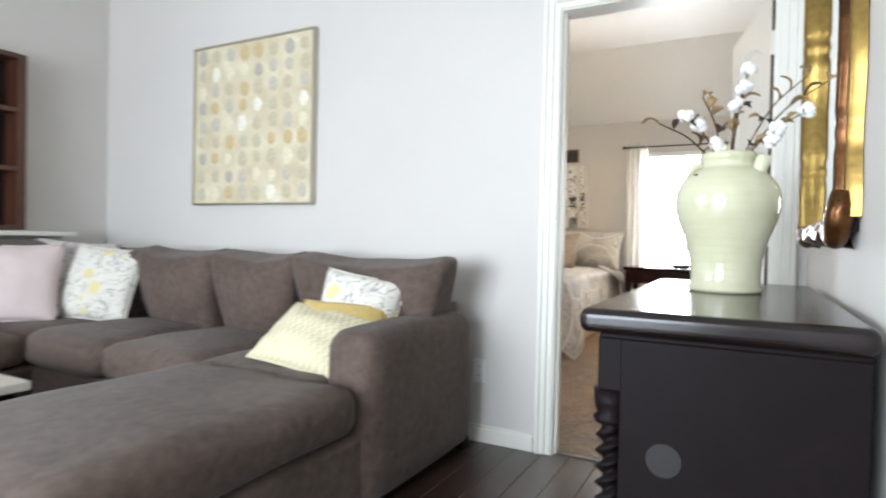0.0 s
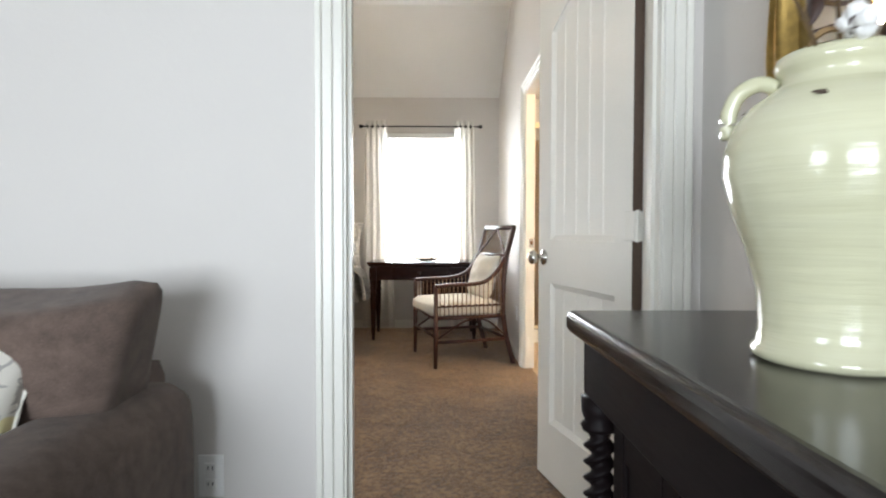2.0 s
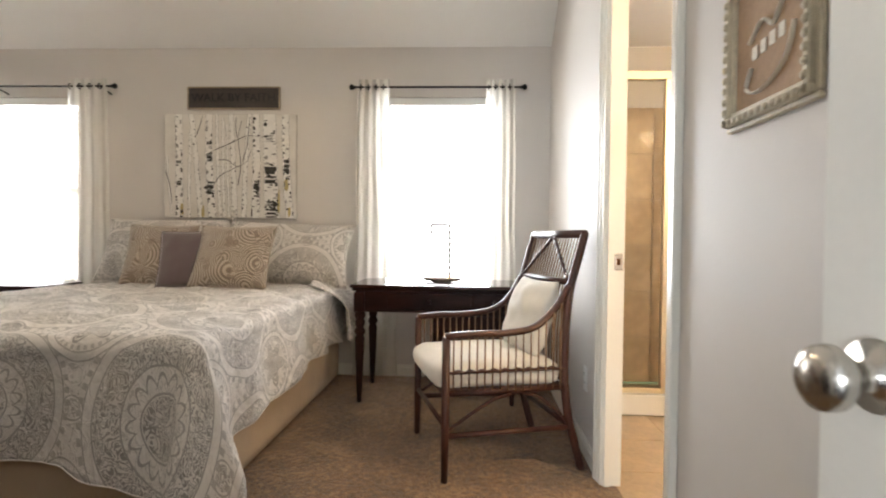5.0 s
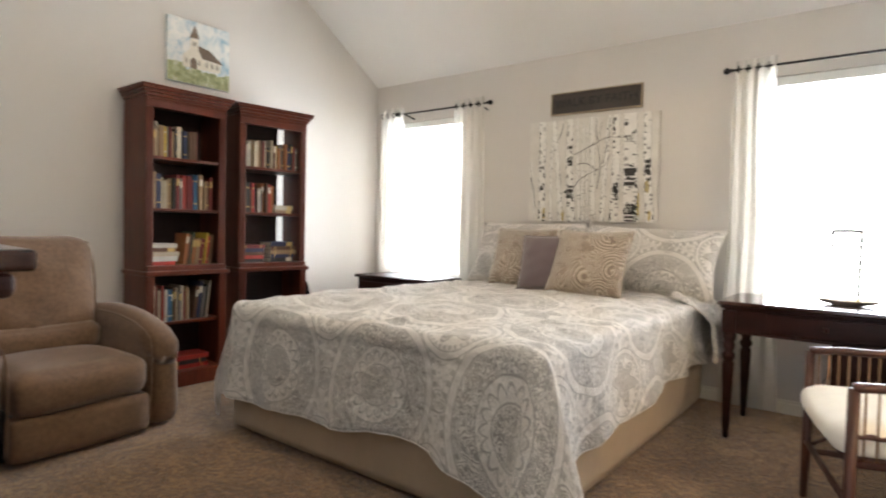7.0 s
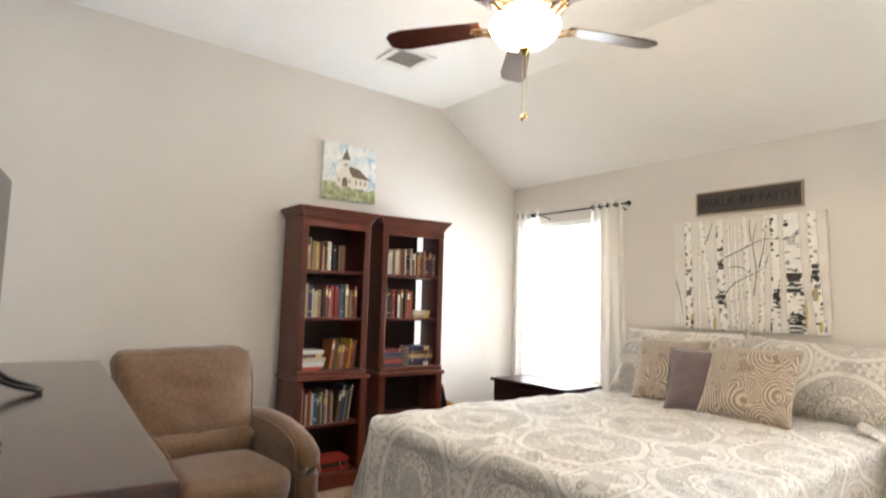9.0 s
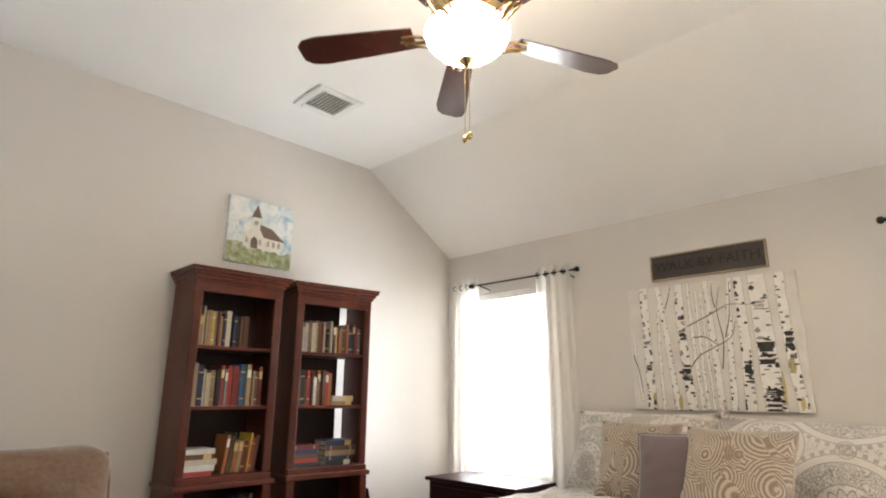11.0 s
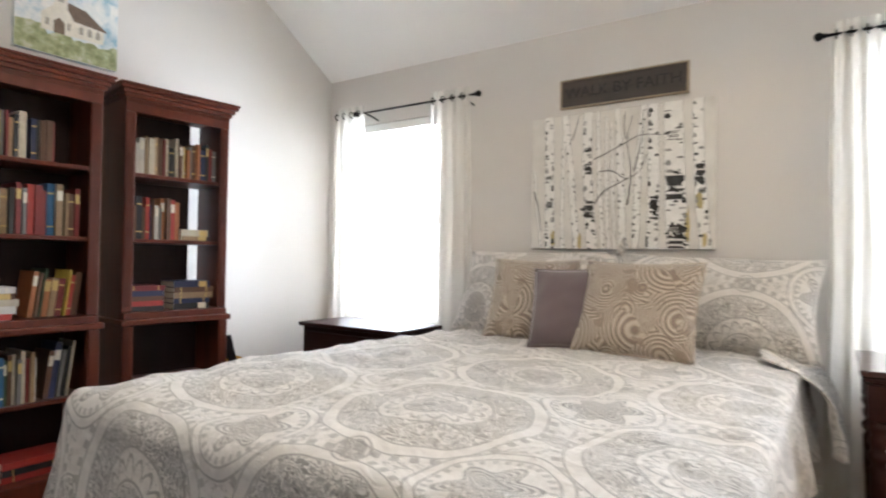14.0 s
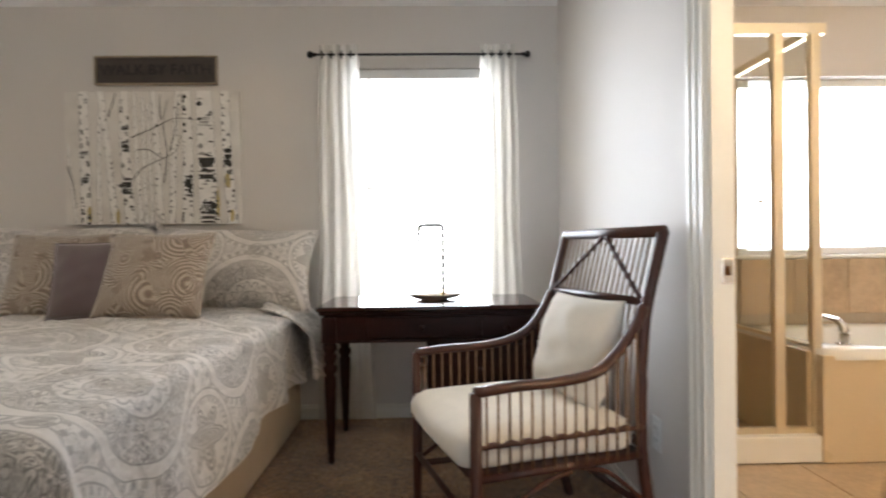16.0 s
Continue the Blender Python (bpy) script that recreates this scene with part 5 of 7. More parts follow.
# ---- bedroom: ceiling fan, vent, smoke alarm ----
def ceiling_fan():
    g = thing("ceiling_fan", "ceiling fan with five cherry blades and a lit glass bowl", "ceiling fan", pose(-1.69, 5.47, 2.345))
    part("canopy", lathe([(0.02, 0.60), (0.045, 0.605), (0.062, 0.63), (0.068, 0.68)], 20), M_BRASS, g, smooth=True)
    part("downrod", tube([(0, 0, 0.28), (0, 0, 0.62)], 0.011, 10), M_BRASS, g, smooth=True)
    part("motor_housing", lathe([(0.05, 0.200), (0.10, 0.205), (0.125, 0.215), (0.13, 0.25), (0.115, 0.278), (0.07, 0.295), (0.03, 0.312), (0.014, 0.33)], 28), M_BRASS, g, "antique brass motor housing", True)
    part("vent_band", lathe([(0.06, 0.188), (0.10, 0.190), (0.105, 0.198), (0.06, 0.201)], 24), M_BRASS, g, smooth=True)
    arm = blade = None
    for k in range(5):
        a = -4 + 72 * k
        if blade is None:
            bm = tube(curve_points([(0.09, 0, 0.262), (0.15, 0.012, 0.248), (0.20, 0, 0.258), (0.25, 0, 0.268)], 14), 0.009, 8, flat=0.6)
            tube(curve_points([(0.11, 0, 0.25), (0.15, -0.025, 0.25), (0.19, -0.03, 0.262), (0.24, -0.025, 0.270)], 12), 0.006, 6, bm)
            tube(curve_points([(0.11, 0, 0.25), (0.15, 0.032, 0.25), (0.19, 0.03, 0.262), (0.24, 0.025, 0.270)], 12), 0.006, 6, bm)
            bmesh.ops.translate(bm, verts=bm.verts, vec=(0, 0, -0.105))
            arm = part("blade_arm", bm, M_BRASS, g, "scrolled brass blade arm", True, pose(0, 0, 0, 0, 0, a))
            out = [(0.20, -0.048), (0.30, -0.056), (0.57, -0.070), (0.63, -0.060), (0.655, -0.035), (0.655, 0.035), (0.63, 0.060), (0.57, 0.070), (0.30, 0.056), (0.20, 0.048)]
            bm = extrude_outline(out, 0.006)
            bmesh.ops.rotate(bm, verts=bm.verts, cent=(0, 0, 0), matrix=Matrix.Rotation(radians(90), 3, "X"))
            bmesh.ops.rotate(bm, verts=bm.verts, cent=(0.4, 0, 0), matrix=Matrix.Rotation(radians(11), 3, "X"))
            bmesh.ops.translate(bm, verts=bm.verts, vec=(0, 0, 0.170))
            blade = part("blade", bm, wood("fan_blade_wood", (0.060, 0.016, 0.010), 0.26, "x", 10, 0.5, 0.5), g, "dark cherry fan blade", False, pose(0, 0, 0, 0, 0, a))
        else:
            again(arm, pose(0, 0, 0, 0, 0, a))
            again(blade, pose(0, 0, 0, 0, 0, a))
    part("light_fitter", lathe([(0.05, 0.185), (0.085, 0.188), (0.085, 0.205), (0.05, 0.21)], 20), M_BRASS, g, smooth=True)
    part("bowl", lathe([(0.012, 0.062), (0.06, 0.070), (0.108, 0.092), (0.142, 0.125), (0.156, 0.158), (0.150, 0.174), (0.12, 0.184), (0.08, 0.190)], 32), M_BOWL, g, "glowing frosted glass bowl", True)
    part("bowl_finial", lathe([(0.004, 0.026), (0.012, 0.032), (0.016, 0.040), (0.030, 0.050), (0.032, 0.058), (0.012, 0.066)], 16), M_BRASS, g, smooth=True)
    for x, z in ((-0.010, -0.235), (0.012, -0.23)):
        ch = part("pull_chain", tube([(x, 0, 0.045), (x, 0, z)], 0.0013, 5), M_BRASS, g)
        part("pull_knob", lathe([(0.002, z - 0.03), (0.010, z - 0.02), (0.010, z - 0.008), (0.003, z)], 10, at=(x, 0, 0)), M_BRASS, ch, smooth=True)


ceiling_fan()


def ceiling_vent():
    g = thing("ceiling_vent", "square white metal ceiling air vent", "air vent", pose(-3.30, 5.93, FLAT_Z - 0.014), kind="")
    bm = bmesh.new()
    for b in ((-0.16, -0.16, 0.16, -0.11), (-0.16, 0.11, 0.16, 0.16), (-0.16, -0.11, -0.11, 0.11), (0.11, -0.11, 0.16, 0.11)):
        box(b[0], b[1], 0, b[2], b[3], 0.013, 0.004, bm, 1)
    part("frame", bm, M_WHITE, g)
    part("backing", box(-0.11, -0.11, 0.010, 0.11, 0.11, 0.0135), plain("duct_shadow", (0.34, 0.32, 0.29), 0.8), g)
    sl = None
    for i in range(9):
        m = pose(0, -0.098 + i * 0.0245, 0.006, 35, 0, 0)
        if sl is None:
            sl = part("slat", box(-0.11, -0.010, -0.0008, 0.11, 0.010, 0.0008), M_WHITE, g, at=m)
        else:
            again(sl, m)


ceiling_vent()
sm = thing("smoke_alarm", "round white ceiling smoke alarm", "smoke alarm", pose(-3.66, 4.02, FLAT_Z - 0.042))
part("housing", lathe([(0.02, 0.0), (0.045, 0.004), (0.062, 0.018), (0.068, 0.034), (0.07, 0.041)], 24), M_WHITE, sm, smooth=True)
part("test_button", lathe([(0.012, -0.003), (0.014, 0.002)], 12, at=(0.02, 0.01, 0)), M_WHITE, sm)


# ---- bedroom: pictures ----
def birch_painting():
    g = thing("birch_painting", "wide canvas painting of black and white birch trunks", "painting", pose(-1.785, WIN_Y, 1.155))
    w, h, d = 0.50, 0.77, 0.035
    s = Surface("birch_ground")
    vec = s.coord()
    s.colour(s.ramp(s.noise(vec, 6, 4), (0.3, (0.60, 0.575, 0.53)), (0.5, (0.68, 0.655, 0.61)), (0.75, (0.75, 0.725, 0.68))))
    s.set(roughness=0.8)
    s.bump(s.noise(vec, 120, 2), 0.3, 0.003)
    part("canvas", box(-w, -d, 0, w, -0.002, h, 0.004, seg=1), s.mat, g)
    r = random.Random(3)
    white = plain("birch_white", (0.78, 0.765, 0.73), 0.8, var=0.12, big=14)
    dark = plain("birch_black", (0.045, 0.042, 0.040), 0.8, var=0.5, big=30)
    ochre = plain("birch_ochre", (0.50, 0.41, 0.20), 0.8, var=0.3)
    greys = plain("birch_grey", (0.30, 0.29, 0.28), 0.8, var=0.3)

    def flat(pts, y):
        bm = bmesh.new()
        bm.faces.new([bm.verts.new((min(w - 0.001, max(-w + 0.001, x)), y, min(h - 0.001, max(0.001, z)))) for x, z in pts])
        return bm
    # trunks: x at the foot, the middle and the top, half width, how far up it goes, how heavily marked
    trunks = [(-0.435, -0.475, -0.490, 0.007, 0.60, 0.8), (-0.380, -0.385, -0.390, 0.030, 1.0, 1.6), (-0.302, -0.305, -0.290, 0.010, 0.85, 0.5), (-0.218, -0.250, -0.293, 0.019, 1.0, 1.0),
              (-0.125, -0.155, -0.157, 0.030, 1.0, 1.5), (-0.066, -0.090, -0.097, 0.011, 1.0, 0.6), (-0.035, -0.050, -0.052, 0.009, 0.96, 0.5), (0.0, -0.015, -0.022, 0.008, 0.9, 0.5),
              (0.042, 0.028, 0.010, 0.020, 1.0, 0.9), (0.110, 0.122, 0.150, 0.018, 1.0, 0.9), (0.195, 0.203, 0.197, 0.031, 1.0, 1.4), (0.325, 0.310, 0.297, 0.055, 1.0, 1.3), (0.460, 0.428, 0.420, 0.029, 1.0, 1.3)]
    marks, soft_marks = bmesh.new(), bmesh.new()
    for i, (f0, f1, f2, wd, up, busy) in enumerate(trunks):
        def mid(t):
            return f0 * (1 - t) * (1 - 2 * t) + f1 * 4 * t * (1 - t) + f2 * t * (2 * t - 1)
        steps = [up * k / 14 for k in range(15)]
        edge = [(mid(t) - wd * (1.0 - 0.18 * t) + r.uniform(-0.003, 0.003), h * t) for t in steps]
        edge2 = [(mid(t) + wd * (1.0 - 0.18 * t) + r.uniform(-0.003, 0.003), h * t) for t in steps]
        # a thin grey shadow line beside each trunk, then the trunk
        part("trunk_shadow", flat([(x - 0.0025, z) for x, z in edge] + [(x + 0.0015, z) for x, z in edge2[::-1]], -d - 0.0008 - 0.00003 * i), greys, g)
        part("trunk", flat(edge + edge2[::-1], -d - 0.0015 - 0.00012 * i), white, g)
        z = r.uniform(0.0, 0.03)
        while z < h * up - 0.02:
            t = z / h
            x, hw = mid(t), wd * (1 - 0.18 * t)
            ln = r.uniform(0.30, 1.1) * hw
            ht = r.uniform(0.0025, 0.011) * (2.4 if busy > 1.2 and r.random() < 0.40 else 1)
            sgn = r.choice((-1, 1))
            xa, xb = sorted((x + sgn * hw, x + sgn * hw - sgn * ln))
            b = marks if r.random() < 0.55 else soft_marks
            n = 7
            pts = [(xa + (xb - xa) * k / n, z + ht * math.sin(math.pi * k / n) + r.uniform(-0.002, 0.002)) for k in range(n + 1)] + [(xb - (xb - xa) * k / n, z - 0.35 * ht * math.sin(math.pi * k / n) - 0.002) for k in range(1, n)]
            b.faces.new([b.verts.new((min(w - 0.001, max(-w + 0.001, px)), -d - 0.0040, min(h, max(0, pz)))) for px, pz in pts])
            z += r.uniform(0.010, 0.040) * (0.95 + 0.8 * t) / busy
    # broad dark patches of bark on three of the trunks
    for cx_, z0, z1, hw in ((0.312, 0.245, 0.410, 0.052), (0.318, 0.005, 0.045, 0.050), (0.312, 0.09, 0.13, 0.042), (-0.148, 0.175, 0.270, 0.028), (-0.155, 0.42, 0.48, 0.024), (0.205, 0.16, 0.29, 0.027), (0.430, 0.355, 0.435, 0.026), (0.440, 0.28, 0.31, 0.022), (-0.157, 0.545, 0.57, 0.024), (0.298, 0.565, 0.615, 0.034), (-0.385, 0.40, 0.425, 0.024), (-0.383, 0.24, 0.275, 0.022)):
        n = 12
        side_a = [(cx_ - hw * r.uniform(0.55, 1.0), z0 + (z1 - z0) * k / n) for k in range(n + 1)]
        side_b = [(cx_ + hw * r.uniform(0.55, 1.0), z0 + (z1 - z0) * k / n) for k in range(n + 1)]
        for k in range(n):
            if r.random() < 0.68:
                marks.faces.new([marks.verts.new((px, -d - 0.0041, pz)) for px, pz in (side_a[k], side_b[k], side_b[k + 1], side_a[k + 1])])
    for cx_, cz_, a, b_, cnt in ((0.315, 0.31, 0.040, 0.10, 16), (0.318, 0.07, 0.040, 0.05, 18), (-0.15, 0.20, 0.022, 0.05, 10), (0.435, 0.36, 0.02, 0.06, 8), (0.205, 0.22, 0.02, 0.06, 8)):
        for _ in range(cnt):
            x, z = cx_ + r.gauss(0, a * 0.5), cz_ + r.gauss(0, b_ * 0.5)
            wx, wz = r.uniform(0.006, 0.022), r.uniform(0.003, 0.012)
            marks.faces.new([marks.verts.new((px, -d - 0.0042, min(h - 0.002, max(0.002, pz)))) for px, pz in [(x + wx * math.cos(t) * r.uniform(0.6, 1.2), z + wz * math.sin(t) * r.uniform(0.6, 1.2)) for t in [2 * math.pi * k / 9 for k in range(9)]]])
    tagged(part("bark_texture", marks, dark, g, "black bark marks"), kind="stuff")
    tagged(part("grey_texture", soft_marks, greys, g, "grey bark marks"), kind="stuff")
    tw = bmesh.new()
    for pts in ([(-0.12, 0.25), (-0.06, 0.32), (0.04, 0.37), (0.13, 0.42), (0.165, 0.51)], [(-0.09, 0.43), (-0.02, 0.43), (0.04, 0.39), (0.07, 0.38)], [(-0.12, 0.50), (0.02, 0.56), (0.13, 0.61), (0.25, 0.60)],
                [(0.065, 0.24), (0.085, 0.40), (0.065, 0.58), (0.09, 0.72)], [(0.10, 0.42), (0.135, 0.56), (0.15, 0.74)], [(-0.25, 0.62), (-0.225, 0.69), (-0.205, 0.76)], [(0.055, 0.60), (0.045, 0.68), (0.05, 0.75)], [(-0.485, 0.34), (-0.455, 0.24), (-0.435, 0.10)]):
        line = curve_points([(x, -d - 0.0040, z) for x, z in pts], 16)
        tube(line, [0.0032 * (1 - 0.6 * k / len(line)) for k in range(len(line))], 5, tw)
    tagged(part("twig_work", tw, dark, g), kind="stuff")
    och = bmesh.new()
    for x, z, a, b_ in ((0.372, 0.12, 0.014, 0.09), (0.430, 0.25, 0.018, 0.05), (-0.362, 0.06, 0.014, 0.05), (-0.20, 0.04, 0.012, 0.05), (0.455, 0.05, 0.014, 0.04)):
        pts = [(x + a * math.cos(t) * r.uniform(0.7, 1.2), max(0.002, z + b_ * math.sin(t) * r.uniform(0.7, 1.2))) for t in [2 * math.pi * k / 14 for k in range(14)]]
        och.faces.new([och.verts.new((px, -d - 0.0036, pz)) for px, pz in pts])
    tagged(part("ochre_wash", och, ochre, g), kind="stuff")


birch_painting()


def word_sign():
    g = thing("word_sign", "dark weathered wooden sign with black words and pale frame", "sign", pose(-1.766, WIN_Y, 1.965))
    w, h = 0.352, 0.168
    part("board", box(-w + 0.008, -0.016, 0.008, w - 0.008, -0.002, h - 0.008), M_BOARD, g)
    bm = bmesh.new()
    for b in ((-w, 0, w, 0.010), (-w, h - 0.010, w, h), (-w, 0.010, -w + 0.010, h - 0.010), (w - 0.010, 0.010, w, h - 0.010)):
        box(b[0], -0.024, b[1], b[2], -0.001, b[3], 0.002, bm, 1)
    part("frame", bm, M_PALEWOOD, g, "pale wooden edge")
    tx = bpy.data.curves.new("lettering", "FONT")
    tx.body, tx.size, tx.align_x, tx.align_y, tx.extrude = "WALK BY FAITH", 0.088, "CENTER", "CENTER", 0.002
    tx.materials.append(M_INK)
    o = new("lettering", tx)
    o.matrix_local = pose(0, -0.019, h / 2, 90, 0, 0)
    o.parent = g
    tagged(o, "black painted words")


word_sign()


def church_painting():
    g = thing("church_painting", "small square painting of a white country church", "painting", pose(LEFT_X, 5.89, 2.06, 0, 0, 90))
    w, h, d = 0.235, 0.445, 0.03
    s = Surface("painted_sky")
    vec = s.coord()
    a = s.noise(vec, 9, 4, 0.6, 0.8)
    s.colour(s.ramp(a, (0.36, (0.30, 0.46, 0.55)), (0.50, (0.64, 0.68, 0.68)), (0.62, (0.80, 0.785, 0.745))))
    s.set(roughness=0.7)
    s.bump(s.noise(vec, 60, 3), 0.5, 0.004)
    s2 = Surface("painted_grass")
    v2 = s2.coord()
    s2.colour(s2.ramp(s2.noise(v2, 26, 4), (0.35, (0.20, 0.23, 0.10)), (0.55, (0.38, 0.40, 0.22)), (0.7, (0.56, 0.57, 0.42))))
    s2.set(roughness=0.7)
    s2.bump(s2.noise(v2, 80, 3), 0.6, 0.004)
    cream = plain("painted_boards", (0.70, 0.66, 0.57), 0.7, var=0.15, big=30)
    grey = plain("painted_shade", (0.36, 0.33, 0.28), 0.7, var=0.2, big=30)
    roof = plain("painted_roof", (0.17, 0.12, 0.085), 0.7, var=0.3, big=30)
    # local: front at -y, x to the right as seen from the room
    part("canvas", box(-w, -d, 0, w, -0.002, h, 0.003, seg=1), s.mat, g)

    def shape(name, pts, mat, k):
        bm = bmesh.new()
        bm.faces.new([bm.verts.new((x, -d - 0.0008 * k, z)) for x, z in pts])
        part(name, bm, mat, g)
    r = random.Random(5)
    top = [(-w + 0.47 * i / 20, 0.105 + r.uniform(-0.012, 0.02) + (0.02 if i < 6 else 0)) for i in range(21)]
    shape("grass", [(w, 0.001), (-w, 0.001)] + top, s2.mat, 1)
    shape("side_wall", [(-0.01, 0.115), (0.165, 0.12), (0.165, 0.195), (0.01, 0.20)], cream, 2)
    shape("roof", [(-0.035, 0.285), (0.075, 0.265), (0.185, 0.185), (0.02, 0.195)], roof, 3)
    shape("front_wall", [(-0.125, 0.115), (0.005, 0.112), (0.018, 0.20), (-0.035, 0.285), (-0.105, 0.215), (-0.125, 0.20)], cream, 4)
    shape("tower", [(-0.075, 0.22), (-0.01, 0.225), (-0.012, 0.325), (-0.07, 0.322)], cream, 5)
    shape("steeple", [(-0.078, 0.322), (-0.004, 0.326), (-0.038, 0.415)], roof, 6)
    shape("door", [(-0.07, 0.113), (-0.022, 0.112), (-0.022, 0.17), (-0.046, 0.19), (-0.07, 0.17)], roof, 6)
    shape("bell_window", [(-0.055, 0.27), (-0.027, 0.27), (-0.027, 0.30), (-0.055, 0.30)], grey, 6)
    for x in (0.045, 0.085, 0.125):
        shape("window", [(x, 0.138), (x + 0.02, 0.138), (x + 0.02, 0.17), (x + 0.01, 0.182), (x, 0.17)], grey, 5)
    shape("window", [(-0.108, 0.14), (-0.09, 0.14), (-0.09, 0.175), (-0.108, 0.175)], grey, 6)
    shape("window", [(-0.012, 0.14), (0.004, 0.14), (0.006, 0.175), (-0.01, 0.175)], grey, 6)


church_painting()


def ornate_picture(z, label):
    g = thing("framed_picture", label, "picture", pose(RIGHT_X, 4.59, z, 0, 0, -90), "framed pictures by the door")
    w, h = 0.165, 0.305
    bm = bmesh.new()
    for o, d, t in ((0.0, 0.014, 0.012), (0.010, 0.026, 0.018), (0.026, 0.018, 0.012)):
        for b in ((-w + o, o, w - o, o + t), (-w + o, h - o - t, w - o, h - o), (-w + o, o + t, -w + o + t, h - o - t), (w - o - t, o + t, w - o, h - o - t)):
            box(b[0], -d, b[1], b[2], -0.001, b[3], 0.003, bm, 1)
    fr = part("frame", bm, M_ANTIQUE, g, "antique cream moulded frame")
    bead = None
    for i in range(13):
        for x, zz in ((-w + 0.019 + i * (2 * w - 0.038) / 12, 0.019), (-w + 0.019 + i * (2 * w - 0.038) / 12, h - 0.019), (-w + 0.019, 0.019 + i * (h - 0.038) / 12), (w - 0.019, 0.019 + i * (h - 0.038) / 12)):
            m = pose(x, -0.026, zz, 90, 0, 0)
            if bead is None:
                bead = part("bead", lathe([(0.008, 0), (0.0075, 0.003), (0.004, 0.006)], 7), M_ANTIQUE, fr, "", True, m)
            else:
                again(bead, m)
    part("burlap", box(-w + 0.034, -0.010, 0.034, w - 0.034, -0.002, h - 0.034), M_BURLAP, g, "brown burlap panel")
    sc = bmesh.new()
    for pts in ([(-0.06, 0.11), (-0.08, 0.075), (-0.04, 0.06), (0.02, 0.07), (0.07, 0.10), (0.09, 0.15)], [(-0.07, 0.16), (-0.02, 0.19), (0.02, 0.17), (0.06, 0.21)]):
        tube(curve_points([(x, -0.012, zz) for x, zz in pts], 20), 0.006, 6, sc, 0.5)
    for i in range(4):
        box(-0.06 + i * 0.032, -0.012, 0.125 + i * 0.004, -0.04 + i * 0.032, -0.0102, 0.15 + i * 0.004, 0, sc)
    part("lettering", sc, M_CHALK, g, "white scrolled lettering, unreadable")


ornate_picture(1.25, "cream ornate frame with white script on burlap")
ornate_picture(1.60, "cream ornate frame with white script on burlap")


def outlet(m, label="white duplex wall outlet plate"):
    g = thing("wall_outlet", label, "outlet", m, "wall outlets")
    part("plate", box(-0.035, -0.006, -0.058, 0.035, 0, 0.058, 0.003), M_WHITE, g)
    for z in (-0.022, 0.022):
        r = part("receptacle", box(-0.016, -0.0085, z - 0.014, 0.016, -0.005, z + 0.014, 0.003), M_WHITE, g)
        for x in (-0.006, 0.006):
            part("slot", box(x - 0.0012, -0.0092, z - 0.004, x + 0.0012, -0.0083, z + 0.006), M_INK, r)


outlet(pose(-0.685, DOOR_Y0, 0.345))
outlet(pose(RIGHT_X, 6.28, 0.36, 0, 0, -90))
outlet(pose(-0.24, WIN_Y, 0.36))

cord = thing("power_cord", "black plug and cord hanging from the outlet under the desk", "power cord", pose(-0.24, WIN_Y - 0.0085, 0.338))
part("plug", soft(0.028, 0.026, 0.032, 0.008, 4, centre=(0, -0.014, 0)), M_SCREEN, cord, smooth=True)
part("cable", tube(curve_points([(0, -0.026, -0.012), (-0.012, -0.040, -0.06), (-0.045, -0.035, -0.10), (-0.030, -0.030, -0.16), (-0.055, -0.028, -0.24), (-0.06, -0.035, -0.330), (0.05, -0.05, -0.333)], 36), 0.0035, 6), M_SCREEN, cord, smooth=True)


def guitar():
    g = thing("guitar", "honey-coloured acoustic guitar leaning in the corner", "guitar", pose(-3.80, 6.86, 0.01, 0, -14, 78))
    out = []
    for k in range(40):
        t = 2 * math.pi * k / 40
        zz = 0.25 - 0.24 * math.cos(t)
        wd = 0.17 * math.sin(t) * (1 - 0.22 * math.exp(-((zz - 0.30) / 0.07) ** 2) - 0.22 * max(0, (zz - 0.25) / 0.24))
        out.append((wd, zz))
    honey = wood("spruce_top", (0.52, 0.28, 0.05), 0.25, "z", 20, 0.5, 0.8)
    part("soundboard", extrude_outline([(x * 0.985, z) for x, z in out], 0.004), honey, g, at=pose(0, -0.054, 0))
    part("body_sides", extrude_outline(out, 0.10), M_ESPRESSO, g, "dark brown sides", at=pose(0, -0.05, 0))
    part("soundhole", lathe([(0.045, 0), (0.045, 0.001)], 20), M_INK, g, at=pose(0, -0.0545, 0.31, 90, 0, 0))
    part("neck", box(-0.025, -0.062, 0.36, 0.025, -0.04, 0.62, 0.004), M_ESPRESSO, g)


guitar()


